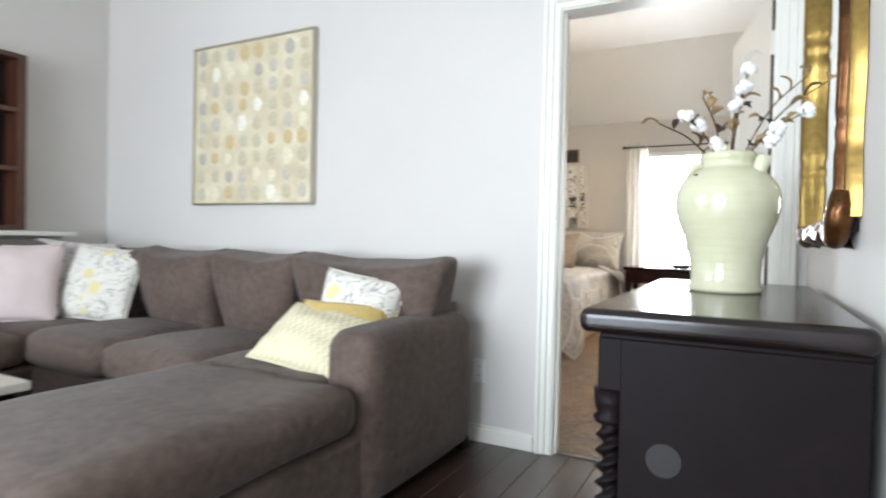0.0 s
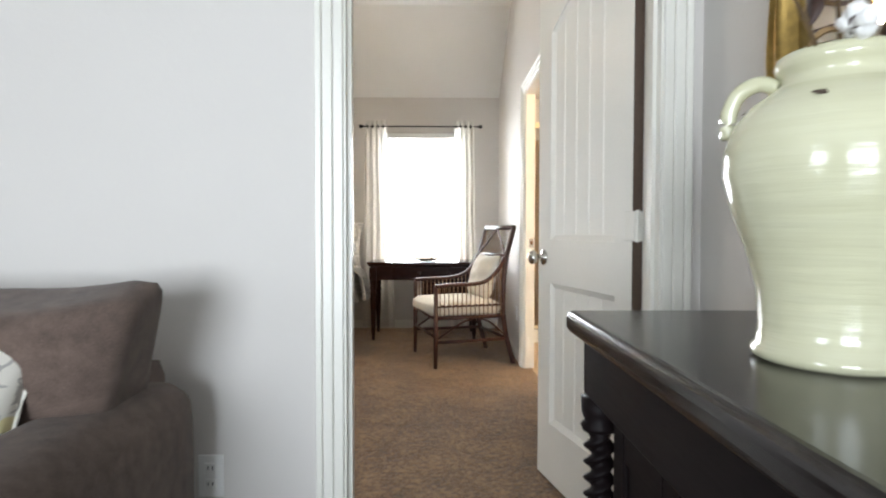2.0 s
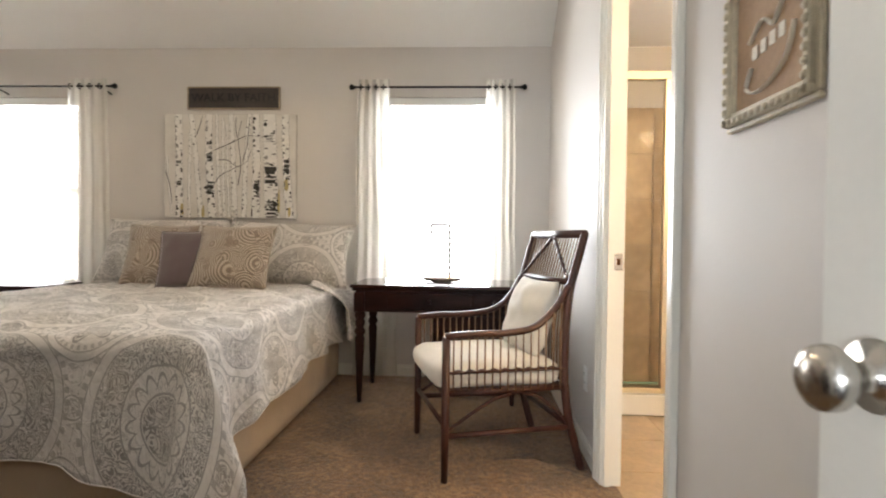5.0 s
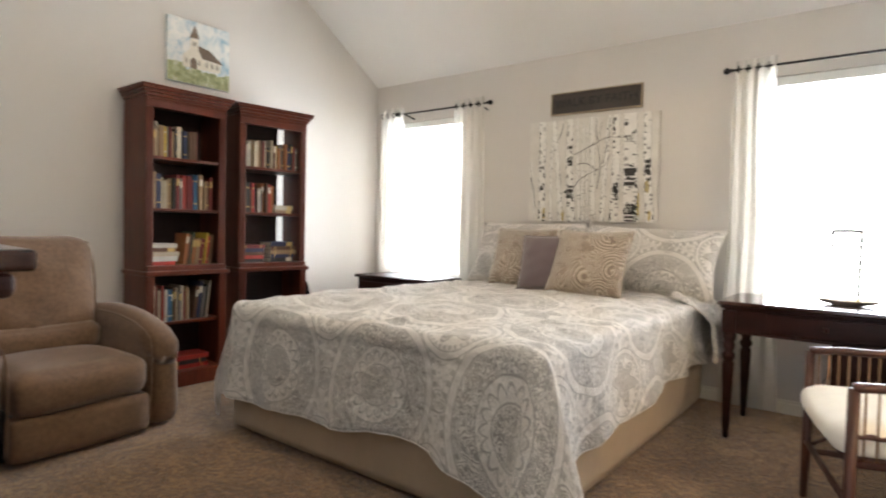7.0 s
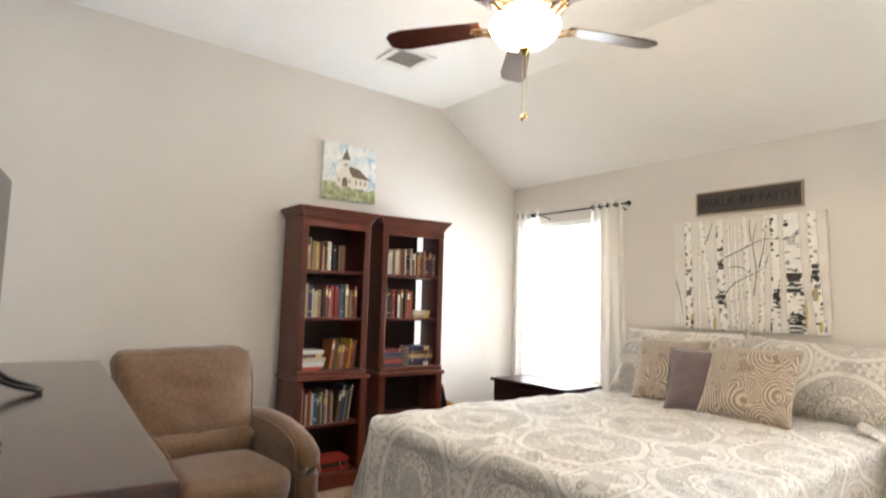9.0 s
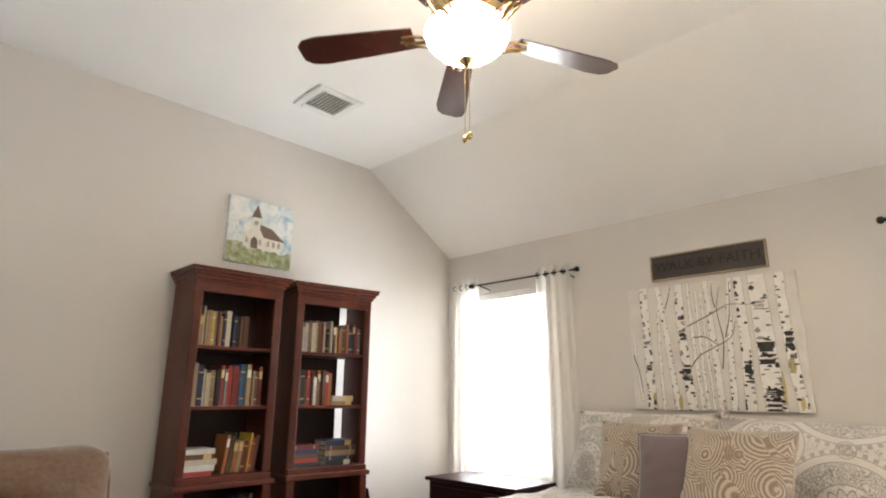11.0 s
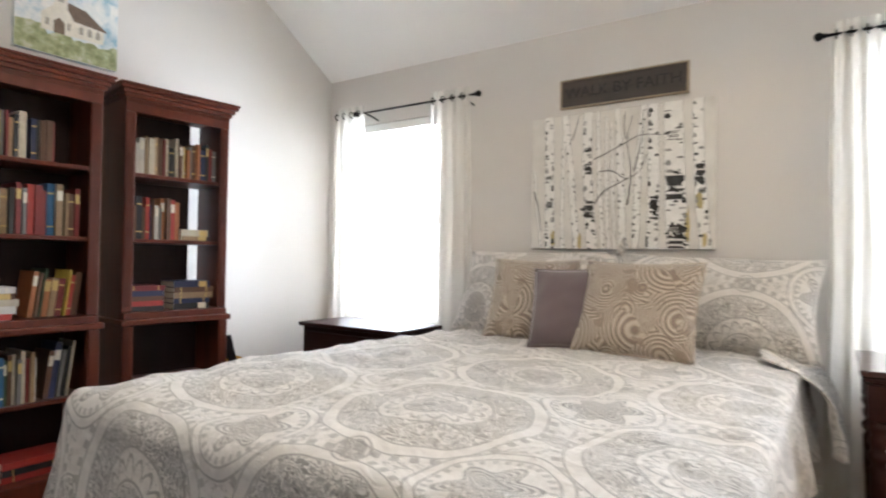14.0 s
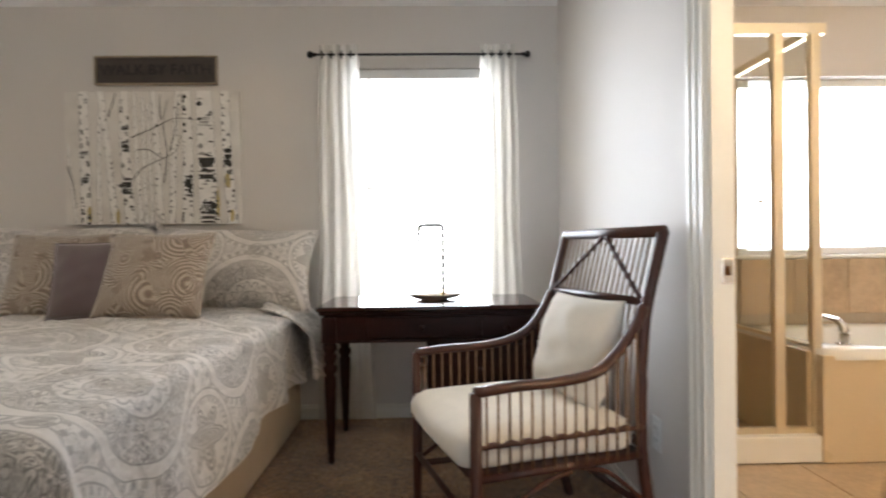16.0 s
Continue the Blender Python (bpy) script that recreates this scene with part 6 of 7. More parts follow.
# ---- living room: sectional sofa ----
def sofa():
    g = thing("sectional_sofa", "dark taupe chenille sectional sofa with chaise", "sofa", pose(-0.66, 3.16, 0))
    # local: x runs to -x along the door wall, y towards the room is negative
    def block(name, x0, x1, y0, y1, z0, z1, r, puff=(0, 0, 0), seed=0, n=10, rough=0.008):
        return part(name, soft(x1 - x0, y1 - y0, z1 - z0, r, n, puff, rough=rough, seed=seed, centre=((x0 + x1) / 2, (y0 + y1) / 2, (z0 + z1) / 2)), M_SOFA, g, smooth=True)
    block("arm", -0.235, 0.0, -0.90, -0.055, 0.03, 0.645, 0.075, (0.004, 0.005, 0.012), 1, 12, 0.005)
    block("frame", -2.95, -0.10, -0.25, 0.0, 0.05, 0.70, 0.06, seed=2)
    block("seat_base", -2.95, -0.80, -0.92, -0.02, 0.05, 0.30, 0.03, seed=3)
    block("chaise_base", -0.86, -0.045, -1.92, -0.06, 0.05, 0.30, 0.03, seed=4)
    block("chaise_cushion", -0.87, -0.035, -1.95, -0.90, 0.295, 0.475, 0.07, (0.01, 0.015, 0.02), 5, 14, 0.010)
    block("chaise_cushion", -0.87, -0.20, -0.98, -0.20, 0.295, 0.47, 0.06, (0.0, 0.0, 0.02), 15, 12, 0.008)
    block("seat_cushion", -1.48, -0.86, -0.95, -0.22, 0.295, 0.475, 0.06, (0.01, 0.015, 0.03), 6)
    block("seat_cushion", -2.12, -1.48, -0.95, -0.22, 0.295, 0.475, 0.06, (0.01, 0.015, 0.03), 7)
    block("seat_cushion", -2.92, -2.12, -0.95, -0.22, 0.295, 0.475, 0.06, (0.01, 0.015, 0.03), 8)
    for i, (x0, x1) in enumerate(((-0.84, -0.03), (-1.40, -0.83), (-2.02, -1.39), (-2.72, -2.01))):
        wd = x1 - x0
        bm = soft(wd, 0.24, 0.46, 0.05, 12, (0.0, 0.055, 0.0), rough=0.012, seed=10 + i)
        for v in bm.verts:
            k = max(0.0, v.co.z / 0.23)
            e = abs(v.co.x) / (wd / 2)
            v.co.x *= 0.80 + 0.29 * max(0.0, (v.co.z + 0.23) / 0.46) ** 1.5
            v.co.z += 0.030 * e ** 3 * k - 0.012 * (1 - e) * k
            v.co.y *= 1 - 0.45 * k * k * e ** 2
        part("back_cushion", bm, M_SOFA, g, smooth=True, at=pose((x0 + x1) / 2, -0.27, 0.655, 14, 0, 0))
    # return along the other wall
    block("frame", -3.0, -2.75, -2.2, 0.0, 0.05, 0.74, 0.06, seed=20)
    block("seat_base", -2.80, -2.05, -2.2, -0.9, 0.05, 0.30, 0.03, seed=21)
    block("seat_cushion", -2.80, -2.03, -2.2, -0.95, 0.295, 0.475, 0.06, (0.01, 0.01, 0.025), 22)
    for i, y in enumerate((-0.72, -1.48)):
        part("back_cushion", soft(0.25, 0.76, 0.48, 0.09, 10, (0.04, 0.01, 0.01), rough=0.012, seed=24 + i), M_SOFA, g, smooth=True, at=pose(-2.69, y, 0.675, 0, 12, 0))
    for x, y in ((-0.06, -0.08), (-0.06, -1.85), (-0.80, -1.85), (-2.9, -0.08), (-2.1, -2.1), (-2.9, -2.1)):
        part("foot", box(x - 0.03, y - 0.03, 0, x + 0.03, y + 0.03, 0.055), M_ESPRESSO, g)


sofa()
place_pillow("throw_pillow", "cream and yellow chunky woven throw pillow", 0.42, 0.33, 0.16, M_WOVEN, -1.065, 2.29, 0.478, 54, 14, 13, 11, "sofa pillows", 0.06)
place_pillow("throw_pillow", "mustard yellow tufted throw pillow", 0.36, 0.30, 0.13, M_YELLOW, -0.955, 2.42, 0.475, 40, 30, 4, 12, "sofa pillows", 0.06)
place_pillow("throw_pillow", "off-white throw pillow with yellow and grey flowers", 0.36, 0.38, 0.14, M_FLORAL, -1.01, 2.56, 0.47, 22, 22, 9, 13, "sofa pillows", 0.06)
place_pillow("throw_pillow", "off-white throw pillow with yellow and grey flowers", 0.45, 0.45, 0.14, M_FLORAL, -2.84, 2.58, 0.475, 22, 24, 5, 14, "sofa pillows", 0.06)
place_pillow("throw_pillow", "grey damask throw pillow", 0.48, 0.48, 0.14, M_DAMASK, -3.06, 2.55, 0.475, 22, 40, 4, 15, "sofa pillows", 0.06)
place_pillow("throw_pillow", "plain blush cotton throw pillow", 0.46, 0.46, 0.15, M_BLUSH, -3.06, 2.28, 0.475, 22, 48, 0, 16, "sofa pillows", 0.06)


def disc_art():
    g = thing("dot_art", "square beige canvas with rows of painted discs in a silver frame", "painting", pose(-2.225, DOOR_Y0, 1.165))
    w, h = 0.495, 1.0
    s = Surface("beige_canvas")
    vec = s.coord()
    s.colour(s.ramp(s.noise(vec, 7, 4), (0.3, (0.55, 0.47, 0.31)), (0.6, (0.68, 0.61, 0.44)), (0.75, (0.76, 0.72, 0.58))))
    s.set(roughness=0.75)
    s.bump(s.noise(vec, 90, 3), 0.35, 0.003)
    part("canvas", box(-w + 0.012, -0.028, 0.012, w - 0.012, -0.002, h - 0.012), s.mat, g)
    bm = bmesh.new()
    for b in ((-w, 0, w, 0.012), (-w, h - 0.012, w, h), (-w, 0.012, -w + 0.012, h - 0.012), (w - 0.012, 0.012, w, h - 0.012)):
        box(b[0], -0.042, b[1], b[2], -0.001, b[3], 0.002, bm, 1)
    part("frame", bm, plain("champagne_silver", (0.48, 0.44, 0.36), 0.35, 0.7, 0.1), g, "champagne silver frame")
    r = random.Random(11)
    tones = [plain("disc_" + n, c, 0.7, var=0.25, big=40) for n, c in (("taupe", (0.53, 0.47, 0.33)), ("ochre", (0.56, 0.43, 0.23)), ("grey", (0.52, 0.48, 0.38)), ("cream", (0.72, 0.66, 0.49)), ("white", (0.78, 0.75, 0.63)), ("slate", (0.43, 0.40, 0.34)))]
    shapes = []
    for k in range(4):
        bm = bmesh.new()
        n = 18
        a = [bm.verts.new((0.040 * (1 + 0.07 * math.sin(3 * t + k)) * math.cos(t), -0.0012, 0.050 * (1 + 0.06 * math.cos(2 * t + k)) * math.sin(t))) for t in [2 * math.pi * i / n for i in range(n)]]
        c = bm.verts.new((0, -0.004, 0))
        for i in range(n):
            bm.faces.new((a[i], a[(i + 1) % n], c))
        shapes.append(bm)
    meshes = {}
    for k, bm in enumerate(shapes):
        for j, mt in enumerate(tones):
            b2 = bm.copy()
            meshes[k, j] = finish(b2, "painted_disc", mt)
    for i in range(9):
        for j in range(8):
            k = r.choices(range(6), [5, 2.5, 5, 5, 2, 1])[0]
            o = new("painted_disc", meshes[r.randrange(4), k])
            sc = r.uniform(0.75, 1.0)
            o.matrix_local = pose(-w + 0.075 + j * 0.1195 + r.uniform(-0.008, 0.008), -0.0285, 0.075 + i * 0.106 + r.uniform(-0.008, 0.008)) @ Matrix.Diagonal((sc, 1, sc, 1))
            o.parent = g


disc_art()


def console_table():
    X0, X1, Y0, Y1, H = 0.185, 0.637, 1.685, 2.765, 0.862
    g = thing("console_table", "espresso wood console cabinet with barley-twist corner posts", "console table", pose((X0 + X1) / 2, (Y0 + Y1) / 2, 0))
    w, l = (X1 - X0) / 2, (Y1 - Y0) / 2
    part("top", box(-w, -l, H - 0.044, w, l, H, 0.016, seg=5), M_ESPRESSO_TOP, g)
    part("top_moulding", box(-w + 0.034, -l + 0.022, H - 0.056, w - 0.004, l - 0.022, H - 0.044, 0.004, seg=2), M_ESPRESSO, g)
    part("body", box(-w + 0.085, -l + 0.045, 0.06, w - 0.004, l - 0.045, H - 0.052, 0.003), M_ESPRESSO, g)
    part("end_panel", box(-w + 0.072, -l + 0.026, 0.07, w - 0.006, -l + 0.044, H - 0.053, 0.003), M_ESPRESSO, g, "smooth end panel with a worn smudge")
    part("smudge", lathe([(0.030, 0), (0.030, 0.0008)], 18), plain("worn_smudge", (0.0088, 0.0066, 0.0070), 0.62, var=0.5, big=60), g, "dull worn spot", False, pose(-w + 0.15, -l + 0.026, 0.60, 90, 0, 0))
    part("plinth", box(-w + 0.02, -l + 0.02, 0.0, w - 0.004, l - 0.02, 0.075, 0.008), M_ESPRESSO, g)
    part("frieze", box(-w + 0.030, -l + 0.034, H - 0.155, w - 0.004, l - 0.030, H - 0.052, 0.004), M_ESPRESSO, g)
    # doors on the long front
    for i in range(3):
        y0 = -l + 0.11 + i * (2 * l - 0.22) / 3
        y1 = y0 + (2 * l - 0.22) / 3 - 0.008
        d = part("door", box(-w + 0.072, y0, 0.10, -w + 0.087, y1, H - 0.175, 0.003), M_ESPRESSO, g)
        bm = bmesh.new()
        for b in ((y0, 0.10, y0 + 0.055, H - 0.175), (y1 - 0.055, 0.10, y1, H - 0.175), (y0 + 0.055, 0.10, y1 - 0.055, 0.16), (y0 + 0.055, H - 0.235, y1 - 0.055, H - 0.175)):
            box(-w + 0.062, b[0], b[1], -w + 0.072, b[2], b[3], 0.003, bm, 1)
        part("door_frame", bm, M_ESPRESSO, d)
        part("pull", lathe([(0.005, 0), (0.004, 0.01), (0.011, 0.016), (0.010, 0.024), (0.001, 0.026)], 10), M_BRONZE, d, "dark bronze pull", True, pose(-w + 0.062, y1 - 0.028, 0.46, 0, -90, 0))
    # twisted posts
    for y in (-l + 0.062, l - 0.062):
        bm = bmesh.new()
        n, rings, z0, z1 = 20, [], 0.125, H - 0.215
        m = 110
        for k in range(m + 1):
            z = z0 + (z1 - z0) * k / m
            tw = 2 * math.pi * 8.5 * k / m
            fade = min(1.0, k / 6, (m - k) / 6)
            rings.append([bm.verts.new((-w + 0.052 + (0.021 + 0.008 * fade * math.cos(2 * (a - tw))) * math.cos(a), y + (0.021 + 0.008 * fade * math.cos(2 * (a - tw))) * math.sin(a), z)) for a in [2 * math.pi * i / n for i in range(n)]])
        for a, b in zip(rings, rings[1:]):
            for i in range(n):
                bm.faces.new((a[i], a[(i + 1) % n], b[(i + 1) % n], b[i]))
        part("twisted_post", bm, M_ESPRESSO, g, smooth=True)
        part("post_collar", lathe([(0.030, H - 0.218), (0.034, H - 0.208), (0.026, H - 0.20), (0.032, H - 0.185), (0.034, H - 0.155)], 18, at=(-w + 0.052, y, 0)), M_ESPRESSO, g, smooth=True)
        part("post_collar", lathe([(0.034, 0.07), (0.034, 0.095), (0.026, 0.105), (0.031, 0.115), (0.030, 0.128)], 18, at=(-w + 0.052, y, 0)), M_ESPRESSO, g, smooth=True)


console_table()


def vase():
    g = thing("vase", "large pale green glazed jug vase with chipped spout", "vase", pose(0.405, 2.31, 0.862) @ Matrix.Scale(0.83, 4))
    prof = [(0.100, 0.0), (0.108, 0.006), (0.108, 0.016), (0.101, 0.024), (0.099, 0.05), (0.103, 0.10), (0.118, 0.16), (0.138, 0.215), (0.150, 0.262), (0.149, 0.30), (0.138, 0.335), (0.115, 0.364), (0.088, 0.383), (0.076, 0.392), (0.074, 0.402), (0.080, 0.410), (0.083, 0.420), (0.080, 0.430), (0.074, 0.434), (0.068, 0.432), (0.064, 0.42), (0.064, 0.39), (0.09, 0.36), (0.10, 0.30)]
    part("body", lathe(prof, 48), M_GLAZE, g, "pale celadon glaze with throwing rings", True)
    for a, nm in ((-25, "spout"), ):
        p = math.radians(a)
        c, s = math.cos(p), math.sin(p)
        bm = tube([(0.080 * c, 0.080 * s, 0.345), (0.098 * c, 0.098 * s, 0.382), (0.113 * c, 0.113 * s, 0.418)], [0.028, 0.021, 0.021], 14)
        part(nm, bm, M_GLAZE, g, "", True)
    for a in (147,):
        p = math.radians(a)
        c, s = math.cos(p), math.sin(p)
        bm = tube(curve_points([(r_ * c, r_ * s, z) for r_, z in ((0.077, 0.395), (0.103, 0.404), (0.130, 0.390), (0.143, 0.357), (0.141, 0.325))], 16), 0.012, 10)
        part("handle", bm, M_GLAZE, g, "", True)
    for a, z in ((-134, 0.360), (150, 0.362)):
        p = math.radians(a)
        rr = 0.1175 if z < 0.37 else (0.103 if z < 0.39 else 0.115)
        bm = bmesh.new()
        bm.faces.new([bm.verts.new((0.012 * math.cos(t) * (1 + 0.3 * math.sin(3 * t)), 0.005 * math.sin(t), 0)) for t in [2 * math.pi * k / 10 for k in range(10)]])
        part("glaze_chip", bm, M_CHIP, g, "dark chip in the glaze", False, pose(rr * math.cos(p), rr * math.sin(p), z, 0, 0, a + 90) @ pose(0, -0.002, 0, 48, 0, 20))


vase()


def cotton_spray():
    g = thing("cotton_stems", "dried cotton stems with white bolls and brown leaves", "dried flowers", pose(0.405, 2.31, 0.862))
    r = random.Random(21)
    # end of each stem, and how many bolls it carries
    tips = [((-0.093, -0.120, 0.436), 2), ((0.019, -0.050, 0.470), 1), ((0.034, -0.045, 0.512), 1), ((0.040, -0.030, 0.560), 1), ((0.106, -0.060, 0.405), 3),
            ((0.165, -0.040, 0.447), 1), ((-0.030, -0.062, 0.372), 1), ((-0.057, -0.115, 0.485), 0), ((-0.160, -0.105, 0.430), 0), ((0.212, 0.000, 0.525), 0), ((0.170, 0.010, 0.545), 0)]
    for i, (t, bolls) in enumerate(tips):
        pts = curve_points([(r.uniform(-0.02, 0.02), r.uniform(-0.02, 0.02), 0.03), (t[0] * 0.10, t[1] * 0.10, 0.28), (t[0] * 0.5, t[1] * 0.5, 0.31 + (t[2] - 0.31) * 0.62), t], 20)
        st = part("stem", tube(pts, [0.0034 - 0.0019 * k / len(pts) for k in range(len(pts))], 6), M_STEM, g, smooth=True)
        for q in [pts[-1 - 2 * b] + Vector((0.012 * b, 0.010 * (b % 2), -0.006 * b)) for b in range(bolls)]:
            bm = bmesh.new()
            for k in range(5):
                a = 2 * math.pi * k / 5 + i
                c = Vector((0.012 * math.cos(a), 0.012 * math.sin(a), 0.007 + 0.004 * math.sin(2 * a)))
                ret = bmesh.ops.create_icosphere(bm, subdivisions=3, radius=0.0135)
                for v in ret["verts"]:
                    v.co = Vector((v.co.x, v.co.y, v.co.z * 1.15)) * (1 + 0.22 * noise.noise(v.co * 90 + Vector((i, k, 0))) + 0.16 * noise.noise(v.co * 330 + Vector((k, i, 3)))) + c
            m = Matrix.Translation(q) @ pose(0, 0, 0, r.uniform(-60, 60), r.uniform(-60, 60), 0) @ Matrix.Scale(0.80, 4)
            part("cotton_boll", bm, M_COTTON, g, "fluffy white cotton boll", True, m)
            bm = bmesh.new()
            for k in range(4):
                a = 2 * math.pi * (k + 0.5) / 4 + i
                ret = [bm.verts.new(Vector((rr * math.cos(a + da), rr * math.sin(a + da), z))) for rr, da, z in ((0.003, 0, -0.013), (0.017, -0.32, -0.003), (0.027, 0, 0.010), (0.017, 0.32, -0.003))]
                bm.faces.new(ret)
            part("husk", bm, M_HUSK_DARK, g, "dark dry husk", True, m)
        for k in (12, 14, 16, 18) if bolls else (13, 16, 18, len(pts) - 1):
            if r.random() < (0.55 if bolls else 0.95):
                b = bmesh.new()
                ln, wd = r.uniform(0.032, 0.048), r.uniform(0.010, 0.016)
                f = lambda a_, b_: Vector(((b_ - 0.5) * 2 * wd * math.sin(math.pi * min(1, a_ * 0.97 + 0.02)) ** 0.8, a_ * ln, 0.012 * math.sin(a_ * 3) + 0.010 * abs(b_ - 0.5)))
                sheet(f, 8, 4, None, b)
                part("leaf", b, M_HUSK if r.random() < 0.7 else M_HUSK_DARK, g, "curled dry brown leaf", True, Matrix.Translation(pts[min(k, len(pts) - 1)]) @ pose(0, 0, 0, r.uniform(-40, 60), r.uniform(-40, 40), r.uniform(0, 360)))


cotton_spray()


def gold_mirror():
    g = thing("wall_mirror", "tall wall mirror in a carved gold and bronze frame", "mirror", pose(MIR_X, 2.42, 0.985, 0, 0, -90))
    # local: x across the wall, -y into the room
    w, h, f = 0.395, 1.22, 0.078
    part("mirror_glass", box(-w + f - 0.01, -0.024, f - 0.01, w - f + 0.01, -0.018, h - f + 0.01), M_MIRROR, g, "silvered mirror glass")
    part("backing", box(-w + 0.03, -0.016, 0.03, w - 0.03, -0.002, h - 0.03), M_ESPRESSO, g)

    def carved(name, x0, z0, x1, z1, mat, inner, flip, wide=1.0, deep=1.0):
        """One side of the frame: two swelling ribs with a groove and scalloped outline."""
        n = 90
        a, b = Vector((x0, 0, z0)), Vector((x1, 0, z1))
        along = (b - a).normalized()
        side = Vector((-along.z, 0, along.x)) * flip
        L = (b - a).length
        tall = abs(z1 - z0) > 0.5

        def fn(u, v):
            s = u * L
            scal = 0.5 + 0.5 * math.cos(2 * math.pi * (s / L) * 4)
            notch = sum(math.exp(-((s / L - q) / 0.012) ** 2) for q in (0.13, 0.17, 0.47, 0.51, 0.83, 0.87))
            width = wide * (f * (0.80 + 0.22 * scal) - 0.008 * notch)
            ang = v * math.pi
            ridge = 0.045 + 0.022 * math.sin(ang) + 0.014 * math.sin(3 * ang) * (1 - 0.3 * notch) - 0.004 * notch
            off = (v - 0.5) * width + 0.006 * scal + 0.007 * math.cos(2 * math.pi * s / L * 3) - (0.012 * math.exp(-(s / 0.07) ** 2) if tall else 0.0)
            return a + along * s + side * off + Vector((0, -max(0.002, deep * ridge * math.sin(ang) ** 0.5), 0))
        part(name, sheet(fn, n, 16), mat, g, "", True)
    m_ = f / 2
    carved("frame_side", w - f * 0.70, 0.07, w - f * 0.70, h - 0.03, M_BRONZE, True, -1, 0.62, 0.75)
    carved("frame_side", w - f * 0.22, 0.06, w - f * 0.22, h - 0.03, M_GOLD, True, -1, 0.48, 0.5)
    carved("frame_side", -w + m_, 0.06, -w + m_, h - 0.03, M_GOLD, True, 1)
    carved("frame_top", -w + 0.03, h - m_, w - 0.03, h - m_, M_GOLD, True, 1)
    carved("frame_bottom", -w + 0.06, m_, w - 0.06, m_, M_BRONZE, True, -1, 0.8)
    for sx in (-1, 1):
        curl = curve_points([(sx * (w - 0.024), -0.030, 0.11), (sx * (w - 0.020), -0.036, 0.07), (sx * (w - 0.035), -0.038, 0.032), (sx * (w - 0.07), -0.036, 0.016), (sx * (w - 0.105), -0.030, 0.024)], 24)
        part("corner_scroll", tube(curl, [0.026 - 0.010 * abs(k / (len(curl) - 1) - 0.35) for k in range(len(curl))], 12), M_BRONZE, g, "carved bronze corner scroll", True)
    for i in range(6):
        x = -w + 0.06 + i * (2 * w - 0.12) / 5
        bm = bmesh.new()
        for k in range(5):
            aa = radians(-50 + 25 * k)
            tube(curve_points([(0, -0.03, 0.0), (0.022 * math.sin(aa), -0.046, -0.016 * math.cos(aa)), (0.040 * math.sin(aa), -0.032, -0.028 * math.cos(aa))], 8), 0.008, 7, bm)
        part("scallop_shell", bm, M_BRONZE, g, "carved scallop ornament", True, pose(x, 0, 0.042))


gold_mirror()


def coffee_table():
    g = thing("coffee_table", "low pale-topped wooden coffee table", "coffee table", pose(-2.25, 1.42, 0))
    part("tabletop", box(-0.36, -0.50, 0.385, 0.36, 0.40, 0.42, 0.006), plain("whitewashed_top", (0.60, 0.56, 0.49), 0.45, var=0.15, big=8), g, "pale whitewashed top")
    part("apron", box(-0.32, -0.46, 0.31, 0.32, 0.36, 0.385), M_ESPRESSO, g)
    for x in (-0.29, 0.29):
        for y in (-0.43, 0.33):
            part("leg", box(x - 0.03, y - 0.03, 0, x + 0.03, y + 0.03, 0.31, 0.004), M_ESPRESSO, g)


coffee_table()


def wall_hutch():
    g = thing("wall_shelf", "reddish brown wooden wall shelf with small things on it", "shelf", pose(LIV_X, 2.28, 0.98, 0, 0, 90))
    w, d, h = 0.32, 0.16, 1.08
    brown = wood("red_brown_wood", (0.075, 0.026, 0.014), 0.4, "z", 12, 0.2, 0.5)
    for x0, x1 in ((-w, -w + 0.05), (w - 0.05, w)):
        part("side_panel", box(x0, -d, 0, x1, -0.002, h, 0.004), brown, g)
    for z in (0.0, 0.36, 0.72, h - 0.03):
        part("shelf", box(-w + 0.05, -d, z, w - 0.05, -0.012, z + 0.03, 0.003), brown, g)
    part("back_panel", box(-w + 0.05, -0.012, 0.03, w - 0.05, -0.002, h - 0.03), M_CHERRY_SHADED, g)
    structure("trim_ledge", box(LIV_X, 1.6, 0.945, LIV_X + 0.18, 2.9, 0.975, 0.006), M_TRIM, "white painted wall ledge", "ledge")


wall_hutch()


